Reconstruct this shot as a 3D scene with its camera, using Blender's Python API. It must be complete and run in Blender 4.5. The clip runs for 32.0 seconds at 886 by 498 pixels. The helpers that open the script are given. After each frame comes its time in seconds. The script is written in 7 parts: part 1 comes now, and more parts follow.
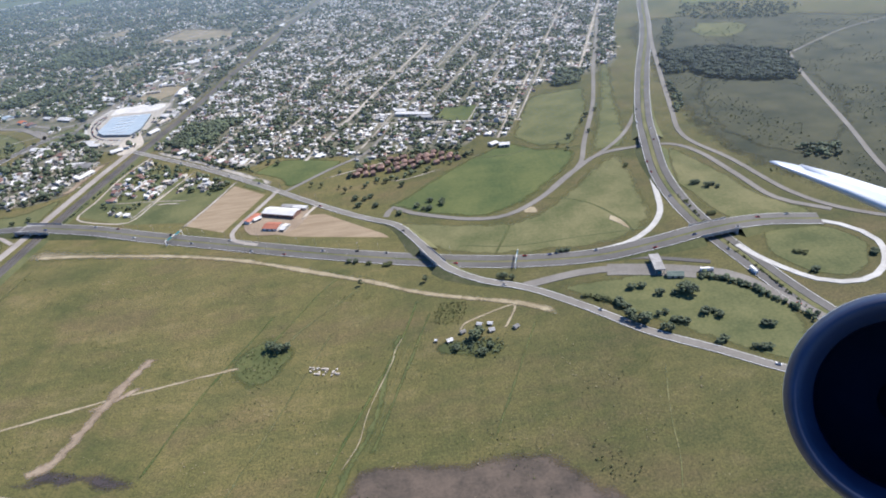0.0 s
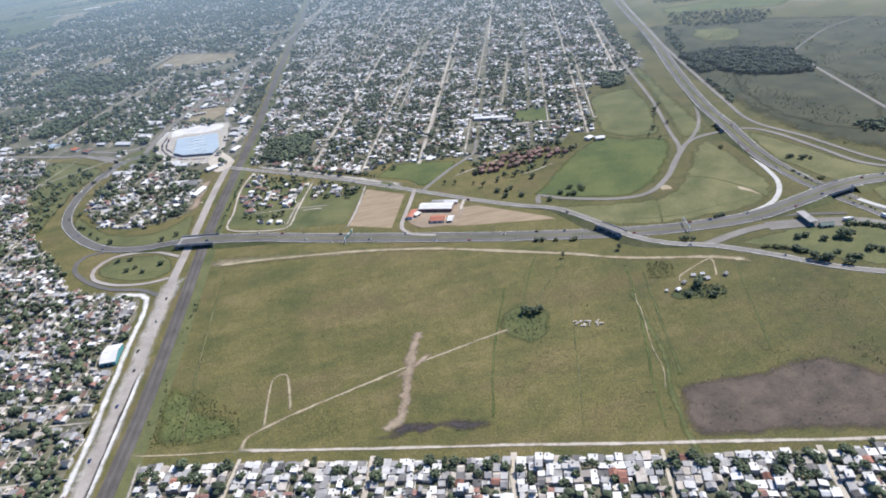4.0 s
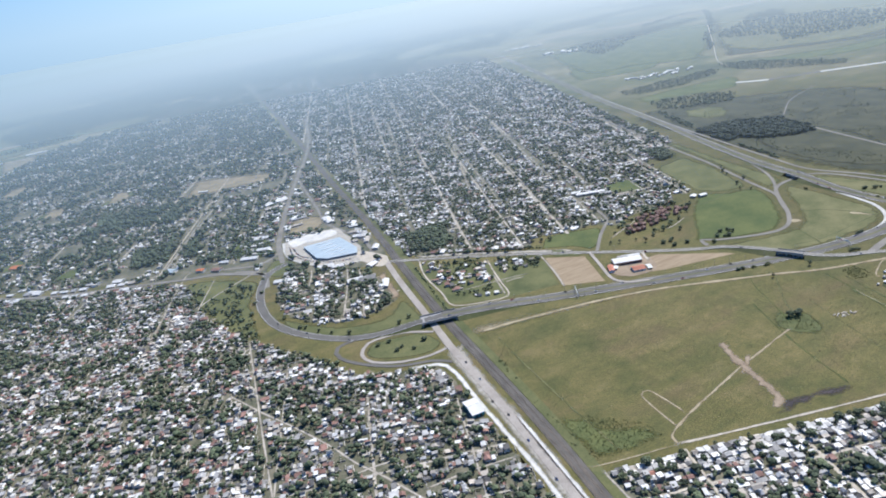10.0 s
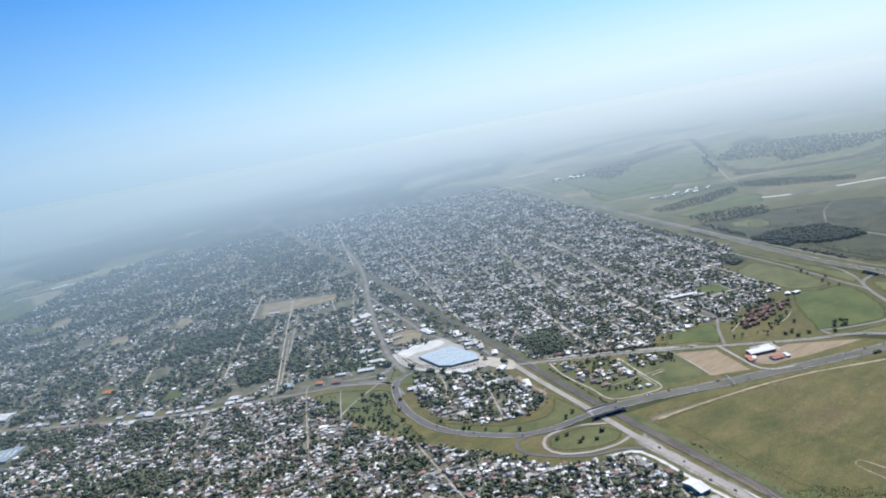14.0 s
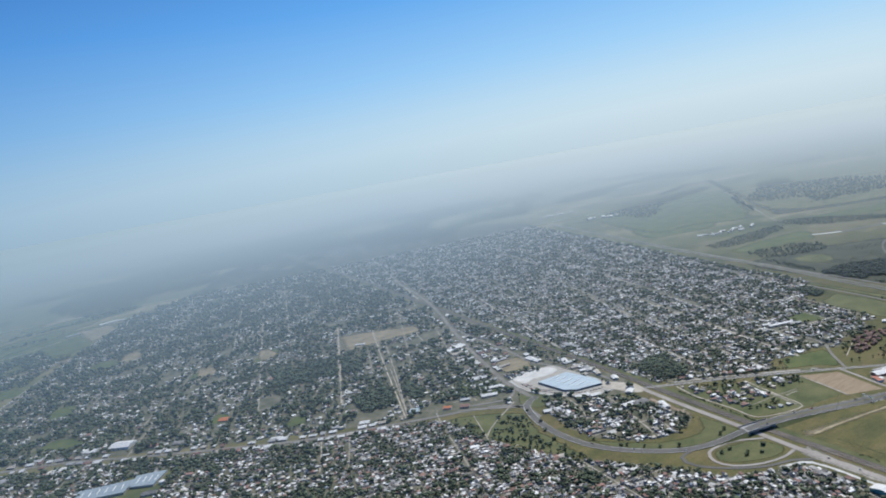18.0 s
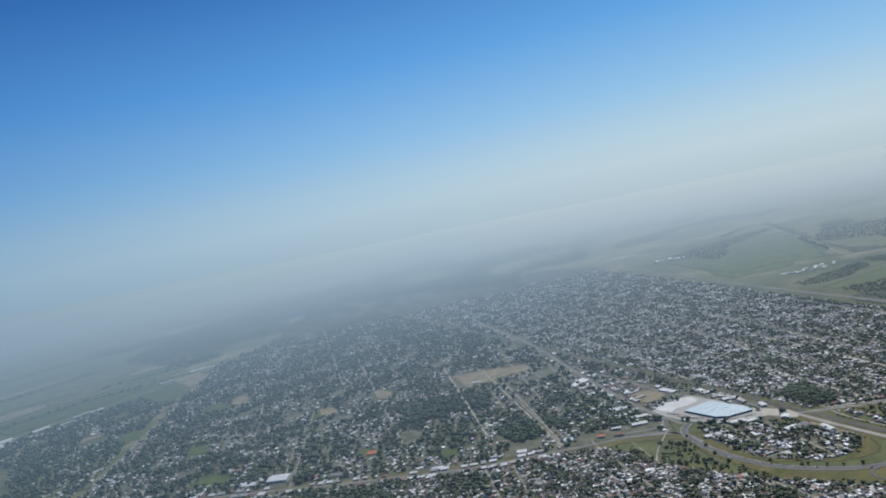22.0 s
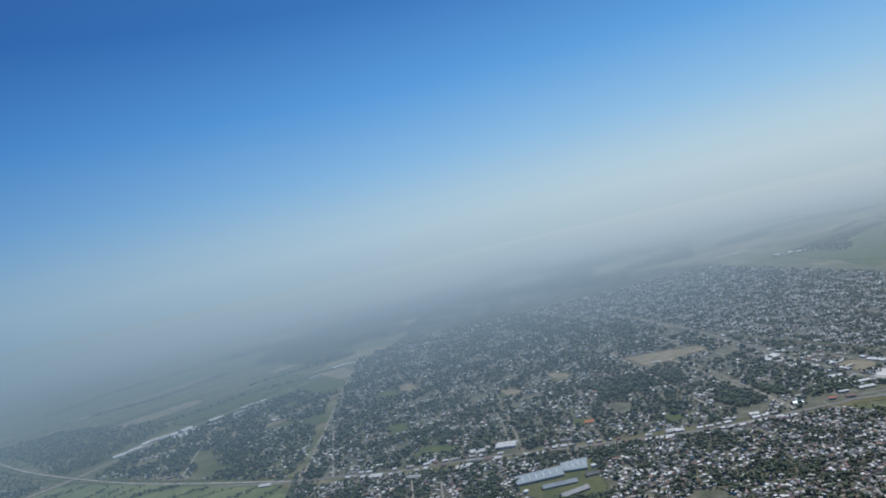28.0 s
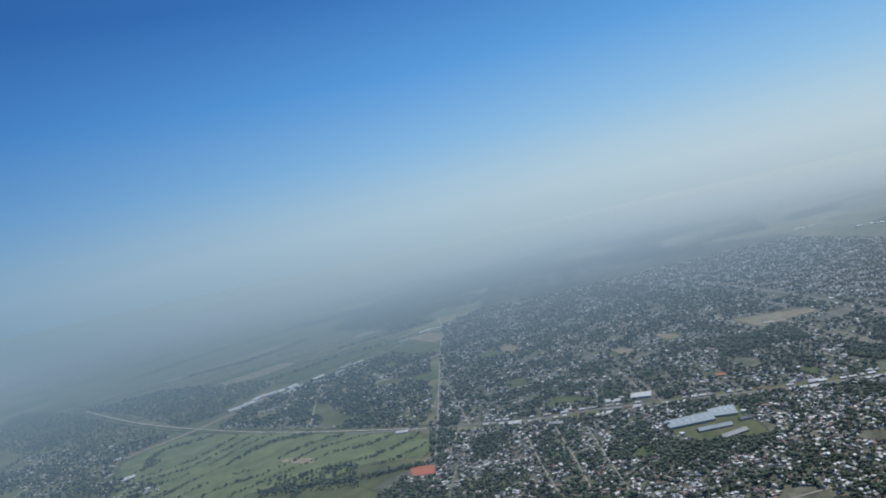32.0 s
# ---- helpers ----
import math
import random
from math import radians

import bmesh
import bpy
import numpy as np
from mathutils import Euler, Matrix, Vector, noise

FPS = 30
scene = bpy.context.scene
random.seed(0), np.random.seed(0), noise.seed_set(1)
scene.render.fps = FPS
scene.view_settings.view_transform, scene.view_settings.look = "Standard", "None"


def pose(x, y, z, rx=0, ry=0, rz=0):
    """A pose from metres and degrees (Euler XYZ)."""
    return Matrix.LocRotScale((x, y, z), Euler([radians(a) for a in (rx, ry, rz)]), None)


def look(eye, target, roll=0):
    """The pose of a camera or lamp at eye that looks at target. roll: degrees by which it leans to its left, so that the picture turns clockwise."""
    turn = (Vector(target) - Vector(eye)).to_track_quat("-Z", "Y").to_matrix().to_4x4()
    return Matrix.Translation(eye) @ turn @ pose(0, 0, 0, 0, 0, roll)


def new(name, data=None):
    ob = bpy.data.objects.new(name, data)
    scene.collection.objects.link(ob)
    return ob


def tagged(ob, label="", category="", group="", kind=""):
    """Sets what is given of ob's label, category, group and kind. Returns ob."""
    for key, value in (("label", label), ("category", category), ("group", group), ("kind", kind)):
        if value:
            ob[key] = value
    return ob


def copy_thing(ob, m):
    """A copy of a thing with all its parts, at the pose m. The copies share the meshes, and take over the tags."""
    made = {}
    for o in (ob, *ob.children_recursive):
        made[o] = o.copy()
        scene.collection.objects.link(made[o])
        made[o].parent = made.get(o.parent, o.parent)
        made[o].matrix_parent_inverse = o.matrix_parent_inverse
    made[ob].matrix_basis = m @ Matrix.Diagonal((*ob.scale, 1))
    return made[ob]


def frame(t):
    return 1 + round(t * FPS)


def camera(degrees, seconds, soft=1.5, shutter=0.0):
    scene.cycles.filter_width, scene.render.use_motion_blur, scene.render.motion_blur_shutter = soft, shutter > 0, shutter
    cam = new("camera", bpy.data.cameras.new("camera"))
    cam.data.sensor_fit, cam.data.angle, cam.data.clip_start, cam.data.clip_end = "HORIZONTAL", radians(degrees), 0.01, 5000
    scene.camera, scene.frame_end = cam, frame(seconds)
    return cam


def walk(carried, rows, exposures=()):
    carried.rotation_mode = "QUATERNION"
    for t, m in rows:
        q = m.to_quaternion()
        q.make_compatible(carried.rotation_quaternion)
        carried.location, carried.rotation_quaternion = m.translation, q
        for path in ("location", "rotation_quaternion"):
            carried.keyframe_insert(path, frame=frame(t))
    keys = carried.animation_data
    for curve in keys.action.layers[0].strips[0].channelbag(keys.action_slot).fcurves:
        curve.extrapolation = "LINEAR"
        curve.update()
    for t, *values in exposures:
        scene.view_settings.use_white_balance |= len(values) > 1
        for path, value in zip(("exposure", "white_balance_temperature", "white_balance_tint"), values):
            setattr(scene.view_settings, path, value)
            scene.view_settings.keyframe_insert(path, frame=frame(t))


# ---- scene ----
from mathutils.geometry import delaunay_2d_cdt

cam = camera(65.43, 32.0, soft=1.9)
PATH = [
    (0, -0.00, -0.00, 150.00, 0.001, -29.278, -7.796), (0.5, -17.05, -4.04, 152.52, -1.163, -29.870, -7.673),
    (1, -34.15, -7.98, 155.02, -2.249, -30.301, -7.745), (1.5, -51.33, -11.71, 157.51, -3.429, -30.525, -7.841),
    (2, -68.63, -15.19, 160.01, -4.887, -29.697, -8.221), (2.5, -86.08, -18.37, 162.59, -6.415, -28.565, -8.448),
    (3, -103.73, -21.22, 165.30, -7.247, -28.366, -8.510), (3.5, -121.53, -23.71, 168.15, -8.386, -28.633, -7.960),
    (5.5, -194.78, -30.08, 180.80, -12.683, -29.379, -8.396), (6, -213.27, -30.54, 183.85, -13.714, -29.107, -8.487),
    (6.5, -231.78, -30.57, 186.80, -14.959, -28.523, -8.653), (7, -250.31, -30.13, 189.65, -16.186, -27.685, -9.048),
    (7.5, -268.82, -29.23, 192.38, -17.473, -26.686, -9.081), (8, -287.30, -27.91, 195.02, -18.653, -25.792, -9.373),
    (8.5, -305.66, -26.20, 197.60, -19.847, -24.909, -9.511), (9, -323.97, -24.08, 200.14, -21.062, -23.913, -9.673),
    (9.5, -342.17, -21.56, 202.56, -22.142, -22.992, -9.682), (10, -360.24, -18.59, 204.84, -23.007, -21.851, -10.159),
    (10.5, -378.09, -15.28, 206.91, -23.831, -20.668, -10.173), (11, -395.66, -11.60, 208.74, -24.681, -19.185, -10.520),
    (11.5, -412.84, -7.54, 210.36, -25.715, -17.715, -10.650), (12, -429.68, -3.11, 211.84, -26.374, -16.362, -10.793),
    (12.5, -446.16, 1.58, 213.25, -27.162, -15.261, -10.440), (13, -462.28, 6.39, 214.69, -27.662, -14.070, -10.468),
    (13.5, -478.09, 11.18, 216.29, -28.121, -12.983, -10.607), (14, -493.70, 15.89, 218.07, -28.442, -11.848, -10.519),
    (14.5, -509.22, 20.55, 220.06, -28.804, -10.743, -10.838), (16.5, -571.36, 38.56, 229.88, -30.060, -10.091, -9.854),
    (17, -587.30, 43.08, 232.22, -30.337, -9.852, -9.446), (17.5, -603.40, 47.61, 234.47, -30.337, -9.399, -9.935),
    (18, -619.60, 52.13, 236.62, -30.565, -8.704, -10.039), (18.5, -635.85, 56.56, 238.67, -30.676, -7.782, -10.395),
    (19, -652.08, 60.85, 240.64, -30.697, -6.519, -10.663), (19.5, -668.24, 64.99, 242.50, -31.039, -5.531, -10.641),
    (20, -684.31, 69.05, 244.21, -30.827, -4.980, -10.608), (20.5, -700.27, 73.09, 245.74, -30.688, -4.546, -10.924),
    (21, -716.08, 77.18, 247.07, -30.410, -4.615, -10.936), (21.5, -731.75, 81.34, 248.21, -30.205, -4.610, -11.134),
    (22, -747.30, 85.56, 249.14, -29.983, -4.188, -11.108), (22.5, -762.76, 89.89, 249.89, -29.801, -4.317, -10.993),
    (23, -778.18, 94.30, 250.44, -29.471, -4.449, -10.993), (23.5, -793.62, 98.74, 250.80, -29.267, -4.447, -11.117),
    (24, -809.09, 103.20, 250.98, -28.953, -3.999, -11.448), (24.5, -824.63, 107.67, 250.98, -28.812, -3.554, -11.642),
    (25, -840.24, 112.17, 250.86, -28.619, -2.864, -11.861), (25.5, -855.92, 116.66, 250.63, -28.495, -2.442, -12.281),
    (27.5, -919.02, 133.96, 249.31, -27.430, -1.469, -12.846), (28, -934.75, 138.00, 249.13, -26.800, -2.095, -12.563),
    (28.5, -950.45, 141.95, 249.04, -26.596, -2.784, -12.266), (29, -966.12, 145.87, 249.01, -26.054, -3.612, -12.290),
    (29.5, -981.76, 149.74, 249.02, -25.457, -4.174, -12.004), (30, -997.41, 153.58, 249.08, -25.042, -4.791, -11.604),
    (30.5, -1013.05, 157.40, 249.22, -24.739, -5.016, -11.666), (31, -1028.71, 161.20, 249.40, -24.365, -4.461, -12.101),
    (31.5, -1044.38, 165.01, 249.60, -24.441, -3.681, -12.287), (32, -1060.06, 168.84, 249.80, -24.235, -3.167, -12.391),
]
walk(cam, [(t, pose(x, y, z, 90 + pitch, 0, yaw) @ pose(0, 0, 0, 0, 0, roll)) for t, x, y, z, yaw, pitch, roll in PATH],
     exposures=[(0, 0.57, 6350, 12), (6, 0.5, 6240, 10), (9, 0.5, 6180, 9), (12, 0.44, 6120, 8), (16.5, 0.17, 6180, 6.5), (19, -0.08, 6210, 6), (23, -0.24, 6130, 5), (32, -0.3, 6070, 5)])

# ---- daylight ----
SUN_AZ, SUN_EL = radians(62), radians(50)
world = bpy.data.worlds.new("summer_sky")
scene.world = world
world.use_nodes = True
wt = world.node_tree
wt.nodes.clear()
sky = wt.nodes.new("ShaderNodeTexSky")
sky.sky_type, sky.sun_disc = "NISHITA", False
sky.sun_elevation, sky.sun_rotation = SUN_EL, SUN_AZ
sky.air_density, sky.dust_density, sky.ozone_density, sky.altitude = 1.0, 0.4, 3.0, 200
wbg = wt.nodes.new("ShaderNodeBackground")
wbg.inputs["Strength"].default_value = 0.10
wout = wt.nodes.new("ShaderNodeOutputWorld")
# the sky's own gradient on this hazy day: pale at the horizon, deep blue above, brighter towards the sun
wtc, wsep = wt.nodes.new("ShaderNodeTexCoord"), wt.nodes.new("ShaderNodeSeparateXYZ")
wt.links.new(wtc.outputs["Generated"], wsep.inputs[0])
wmr = wt.nodes.new("ShaderNodeMapRange")
wmr.inputs["From Min"].default_value, wmr.inputs["From Max"].default_value = -0.1, 0.5
wt.links.new(wsep.outputs["Z"], wmr.inputs["Value"])
whz = wt.nodes.new("ShaderNodeValToRGB")
wel = whz.color_ramp.elements
SKY = [(-0.10, (0.48, 0.56, 0.605)), (-0.05, (0.515, 0.607, 0.66)), (0.0, (0.575, 0.68, 0.745)), (0.04, (0.51, 0.655, 0.77)), (0.10, (0.335, 0.565, 0.815)), (0.20, (0.147, 0.395, 0.775)), (0.32, (0.061, 0.215, 0.55)), (0.5, (0.065, 0.19, 0.45))]
while len(wel) < len(SKY):
    wel.new(0.5)
for el, (p, c) in zip(wel, SKY):
    el.position, el.color = (p + 0.1) / 0.6, (*c, 1)
wt.links.new(wmr.outputs[0], whz.inputs["Fac"])
wdot = wt.nodes.new("ShaderNodeVectorMath")
wdot.operation = "DOT_PRODUCT"
wdot.inputs[1].default_value = (math.sin(SUN_AZ), math.cos(SUN_AZ), 0)
wt.links.new(wtc.outputs["Generated"], wdot.inputs[0])
wsun = wt.nodes.new("ShaderNodeValToRGB")
wse = wsun.color_ramp.elements
GLOW = [(0.2, (0.36, 0.495, 0.655)), (0.78, (0.74, 0.82, 0.90)), (1.0, (0.90, 0.92, 0.94))]
wse.new(0.5)
for el, (p, c) in zip(wse, GLOW):
    el.position, el.color = p, (*c, 1)
wt.links.new(wdot.outputs["Value"], wsun.inputs["Fac"])
wmul = wt.nodes.new("ShaderNodeMix")
wmul.data_type, wmul.blend_type = "RGBA", "MULTIPLY"
wmul.inputs[0].default_value = 1.0
wt.links.new(whz.outputs["Color"], wmul.inputs[6])
wt.links.new(wsun.outputs["Color"], wmul.inputs[7])
wten = wt.nodes.new("ShaderNodeVectorMath")
wten.operation = "SCALE"
wten.inputs["Scale"].default_value = 11.8
wt.links.new(wmul.outputs[2], wten.inputs[0])
wmix = wt.nodes.new("ShaderNodeMix")
wmix.data_type = "RGBA"
wmix.inputs[0].default_value = 0.92
wt.links.new(sky.outputs["Color"], wmix.inputs[6])
wt.links.new(wten.outputs["Vector"], wmix.inputs[7])
wt.links.new(wmix.outputs[2], wbg.inputs["Color"])
wt.links.new(wbg.outputs["Background"], wout.inputs["Surface"])
sun = new("sun", bpy.data.lights.new("sun", "SUN"))
sun.data.energy, sun.data.angle, sun.data.color = 4.4, radians(0.6), (1.0, 0.95, 0.875)
sun.matrix_world = look((0, 0, 0), (-math.sin(SUN_AZ) * math.cos(SUN_EL), -math.cos(SUN_AZ) * math.cos(SUN_EL), -math.sin(SUN_EL)))


# ---- materials ----
def nodes_of(name):
    m = bpy.data.materials.new(name)
    m.use_nodes = True
    t = m.node_tree
    t.nodes.clear()
    out = t.nodes.new("ShaderNodeOutputMaterial")
    b = t.nodes.new("ShaderNodeBsdfPrincipled")
    t.links.new(b.outputs[0], out.inputs["Surface"])
    return m, t, b


def noise_of(t, scale, detail=4.0, rough=0.6, stretch=None):
    n = t.nodes.new("ShaderNodeTexNoise")
    n.inputs["Scale"].default_value, n.inputs["Detail"].default_value, n.inputs["Roughness"].default_value = scale, detail, rough
    g = t.nodes.new("ShaderNodeNewGeometry")
    if stretch:
        k = t.nodes.new("ShaderNodeMapping")
        k.inputs["Rotation"].default_value = (0, 0, radians(stretch[3]))
        k.inputs["Scale"].default_value = stretch[:3]
        t.links.new(g.outputs["Position"], k.inputs["Vector"])
        t.links.new(k.outputs[0], n.inputs["Vector"])
    else:
        t.links.new(g.outputs["Position"], n.inputs["Vector"])
    return n.outputs["Fac"]


def ramp_of(t, fac, stops):
    r = t.nodes.new("ShaderNodeValToRGB")
    e = r.color_ramp.elements
    while len(e) < len(stops):
        e.new(0.5)
    for el, (p, c) in zip(e, stops):
        el.position, el.color = p, (*c, 1)
    t.links.new(fac, r.inputs["Fac"])
    return r.outputs["Color"]


def mix_of(t, fac, a, b, mode="MIX"):
    x = t.nodes.new("ShaderNodeMix")
    x.data_type, x.blend_type = "RGBA", mode
    for sock, v in ((x.inputs[0], fac), (x.inputs[6], a), (x.inputs[7], b)):
        if isinstance(v, (int, float)):
            sock.default_value = v
        elif isinstance(v, tuple):
            sock.default_value = (*v, 1)
        else:
            t.links.new(v, sock)
    return x.outputs[2]


def math_of(t, op, a, b=0.0):
    n = t.nodes.new("ShaderNodeMath")
    n.operation = op
    for sock, v in zip(n.inputs, (a, b)):
        if isinstance(v, (int, float)):
            sock.default_value = v
        else:
            t.links.new(v, sock)
    return n.outputs[0]


def bump_of(t, b, fac, strength, dist):
    n = t.nodes.new("ShaderNodeBump")
    n.inputs["Strength"].default_value, n.inputs["Distance"].default_value = strength, dist
    t.links.new(fac, n.inputs["Height"])
    t.links.new(n.outputs[0], b.inputs["Normal"])


def surface(name, dark, light, big=0.05, small=1.2, rough=0.9, metal=0.0, bump=0.0, vary="", amount=0.35, stretch=None, extra=None, spread_=0.11):
    """A weathered surface: colour drifting between dark and light at a large and a small scale, with a random shade for each piece."""
    m, t, b = nodes_of(name)
    wide, fine = noise_of(t, big, 5, 0.62, stretch), noise_of(t, small, 4, 0.7)
    f = math_of(t, "ADD", math_of(t, "MULTIPLY", wide, 0.62), math_of(t, "MULTIPLY", fine, 0.38))
    stops = [(0.5 - spread_, dark), (0.5 + spread_, light)]
    if extra:
        stops.append((0.78, extra))
    col = ramp_of(t, f, stops)
    if vary:
        src = t.nodes.new("ShaderNodeNewGeometry").outputs["Random Per Island"] if vary == "island" else t.nodes.new("ShaderNodeObjectInfo").outputs["Random"]
        shade = ramp_of(t, src, [(0.0, (1 - amount,) * 3), (1.0, (1 + amount * 0.5,) * 3)])
        col = mix_of(t, 1.0, col, shade, "MULTIPLY")
    t.links.new(col, b.inputs["Base Color"])
    b.inputs["Roughness"].default_value, b.inputs["Metallic"].default_value = rough, metal
    if bump:
        bump_of(t, b, fine, bump, 0.3)
    return m


def painted(name, dark, light, rough=0.5, metal=0.0):
    return surface(name, dark, light, 0.6, 6.0, rough, metal)


M = {}
# meadow, drier and greener by turns, with fine tussocks
m, t, b = nodes_of("meadow_grass")
w1, w2, w3 = noise_of(t, 0.014, 6, 0.65), noise_of(t, 0.05, 7, 0.72, (0.6, 1.3, 1, -14)), noise_of(t, 1.25, 4, 0.85)
w4 = noise_of(t, 0.05, 6, 0.75, (1, 0.12, 1, -18))
base = ramp_of(t, w1, [(0.36, (0.078, 0.084, 0.024)), (0.5, (0.122, 0.115, 0.038)), (0.64, (0.172, 0.148, 0.06))])
base = mix_of(t, 0.5, base, ramp_of(t, w2, [(0.38, (0.046, 0.066, 0.018)), (0.46, (0.095, 0.1, 0.032)), (0.54, (0.135, 0.122, 0.042)), (0.63, (0.20, 0.168, 0.08))]))
w6 = noise_of(t, 0.022, 7, 0.7, (0.7, 1.2, 1, -14))
base = mix_of(t, ramp_of(t, w6, [(0.5, (0, 0, 0)), (0.64, (0.55, 0.55, 0.55))]), base, (0.145, 0.105, 0.058))
base = mix_of(t, 0.1, base, ramp_of(t, w4, [(0.44, (0.05, 0.066, 0.02)), (0.56, (0.225, 0.18, 0.085))]))
w5 = noise_of(t, 0.28, 5, 0.75)
base = mix_of(t, 0.32, base, ramp_of(t, w5, [(0.4, (0.66, 0.72, 0.62)), (0.6, (1.3, 1.25, 1.2))]), "MULTIPLY")
base = mix_of(t, 0.8, base, ramp_of(t, w3, [(0.36, (0.34, 0.38, 0.33)), (0.66, (1.6, 1.5, 1.38))]), "MULTIPLY")
# the meadow's colour is darker towards its eastern end
gq, sx = t.nodes.new("ShaderNodeNewGeometry"), t.nodes.new("ShaderNodeSeparateXYZ")
t.links.new(gq.outputs["Position"], sx.inputs[0])
rank = t.nodes.new("ShaderNodeMapRange")
rank.inputs["From Min"].default_value, rank.inputs["From Max"].default_value = -5, 75
t.links.new(math_of(t, "ADD", sx.outputs["X"], math_of(t, "MULTIPLY", w2, 70.0)), rank.inputs["Value"])
base = mix_of(t, math_of(t, "MULTIPLY", rank.outputs[0], 0.5), base, mix_of(t, 1.0, base, (0.52, 0.6, 0.55), "MULTIPLY"))
# the plain beyond is parcelled into crops and pasture
vor = t.nodes.new("ShaderNodeTexVoronoi")
vor.inputs["Scale"].default_value = 0.0036
gp = t.nodes.new("ShaderNodeNewGeometry")
mp = t.nodes.new("ShaderNodeMapping")
mp.inputs["Rotation"].default_value, mp.inputs["Scale"].default_value = (0, 0, radians(18)), (1.0, 1.7, 1.0)
t.links.new(gp.outputs["Position"], mp.inputs["Vector"])
t.links.new(mp.outputs[0], vor.inputs["Vector"])
bw = t.nodes.new("ShaderNodeRGBToBW")
t.links.new(vor.outputs["Color"], bw.inputs[0])
parcel = ramp_of(t, bw.outputs[0], [(0.2, (0.03, 0.048, 0.018)), (0.4, (0.10, 0.115, 0.04)), (0.6, (0.06, 0.085, 0.028)), (0.8, (0.2, 0.17, 0.09))])
parcel = mix_of(t, 0.55, parcel, ramp_of(t, noise_of(t, 0.007, 6, 0.62), [(0.38, (0.03, 0.045, 0.018)), (0.45, (0.105, 0.12, 0.045)), (0.53, (0.17, 0.165, 0.075)), (0.60, (0.34, 0.285, 0.175))]))
ln = t.nodes.new("ShaderNodeVectorMath")
ln.operation = "LENGTH"
t.links.new(gp.outputs["Position"], ln.inputs[0])
far = t.nodes.new("ShaderNodeMapRange")
far.inputs["From Min"].default_value, far.inputs["From Max"].default_value = 620, 900
t.links.new(ln.outputs["Value"], far.inputs["Value"])
base = mix_of(t, math_of(t, "MULTIPLY", far.outputs[0], 0.8), base, parcel)
base = mix_of(t, 1.0, base, (0.99, 0.965, 0.92), "MULTIPLY")
t.links.new(base, b.inputs["Base Color"])
b.inputs["Roughness"].default_value = 0.95
bump_of(t, b, w3, 0.35, 0.3)
M["meadow"] = m
M["lawn"] = surface("mown_grass", (0.066, 0.08, 0.025), (0.142, 0.14, 0.053), 0.05, 0.8, 0.95)
M["lush"] = surface("lush_green_grass", (0.05, 0.076, 0.018), (0.115, 0.128, 0.037), 0.045, 0.6, 0.95)
M["verge"] = surface("dry_verge_grass", (0.078, 0.09, 0.027), (0.178, 0.163, 0.07), 0.045, 0.7, 0.95)
M["rough"] = surface("rough_pasture", (0.024, 0.031, 0.014), (0.075, 0.074, 0.036), 0.05, 0.6, 0.95)
M["pine"] = surface("pine_foliage", (0.02, 0.032, 0.02), (0.05, 0.066, 0.036), 0.12, 1.6, 0.9, vary="island", amount=0.4)
M["yard"] = surface("yard_earth_and_grass", (0.058, 0.066, 0.034), (0.19, 0.17, 0.117), 0.08, 0.7, 0.95)
M["wheat"] = surface("ripe_stubble", (0.24, 0.175, 0.105), (0.34, 0.26, 0.165), 0.05, 1.4, 0.95, stretch=(1, 6, 1, 18))
M["burnt"] = surface("burnt_grass", (0.056, 0.045, 0.034), (0.128, 0.096, 0.07), 0.1, 0.9, 0.95)
M["char"] = surface("charred_earth", (0.03, 0.026, 0.028), (0.085, 0.066, 0.06), 0.12, 1.4, 0.95)
M["dirt"] = surface("bare_dirt", (0.24, 0.19, 0.11), (0.40, 0.335, 0.215), 0.1, 1.5, 0.95)
M["pinkdirt"] = surface("reddish_bare_earth", (0.215, 0.158, 0.104), (0.35, 0.272, 0.188), 0.12, 1.4, 0.95)
M["pale"] = surface("pale_compacted_gravel", (0.37, 0.32, 0.25), (0.56, 0.495, 0.40), 0.1, 1.5, 0.95)
M["dustroad"] = surface("dusty_bleached_asphalt", (0.27, 0.235, 0.2), (0.40, 0.355, 0.305), 0.08, 1.2, 0.9)
M["street"] = surface("earth_street", (0.28, 0.245, 0.195), (0.48, 0.43, 0.355), 0.06, 1.2, 0.95)
M["asphalt"] = surface("worn_asphalt", (0.092, 0.085, 0.075), (0.145, 0.135, 0.12), 0.05, 1.0, 0.88)
M["oldroad"] = surface("bleached_asphalt", (0.158, 0.143, 0.12), (0.24, 0.22, 0.188), 0.05, 1.0, 0.9)
M["concrete"] = surface("pale_concrete", (0.40, 0.38, 0.34), (0.56, 0.54, 0.49), 0.15, 1.5, 0.85)
M["paint"] = surface("road_paint", (0.6, 0.6, 0.58), (0.75, 0.75, 0.72), 0.3, 3.0, 0.7)
M["ballast"] = surface("railway_ballast", (0.078, 0.07, 0.06), (0.138, 0.124, 0.106), 0.08, 1.6, 0.95)
M["steel"] = surface("rail_steel", (0.12, 0.09, 0.07), (0.2, 0.16, 0.13), 0.2, 3.0, 0.45, 0.8)
M["leaf"] = surface("tree_foliage", (0.048, 0.065, 0.035), (0.125, 0.15, 0.073), 0.12, 1.6, 0.85, vary="island", amount=0.5)
M["scrub"] = surface("scrub_foliage", (0.055, 0.07, 0.022), (0.125, 0.13, 0.048), 0.12, 1.6, 0.9, vary="island", amount=0.4)
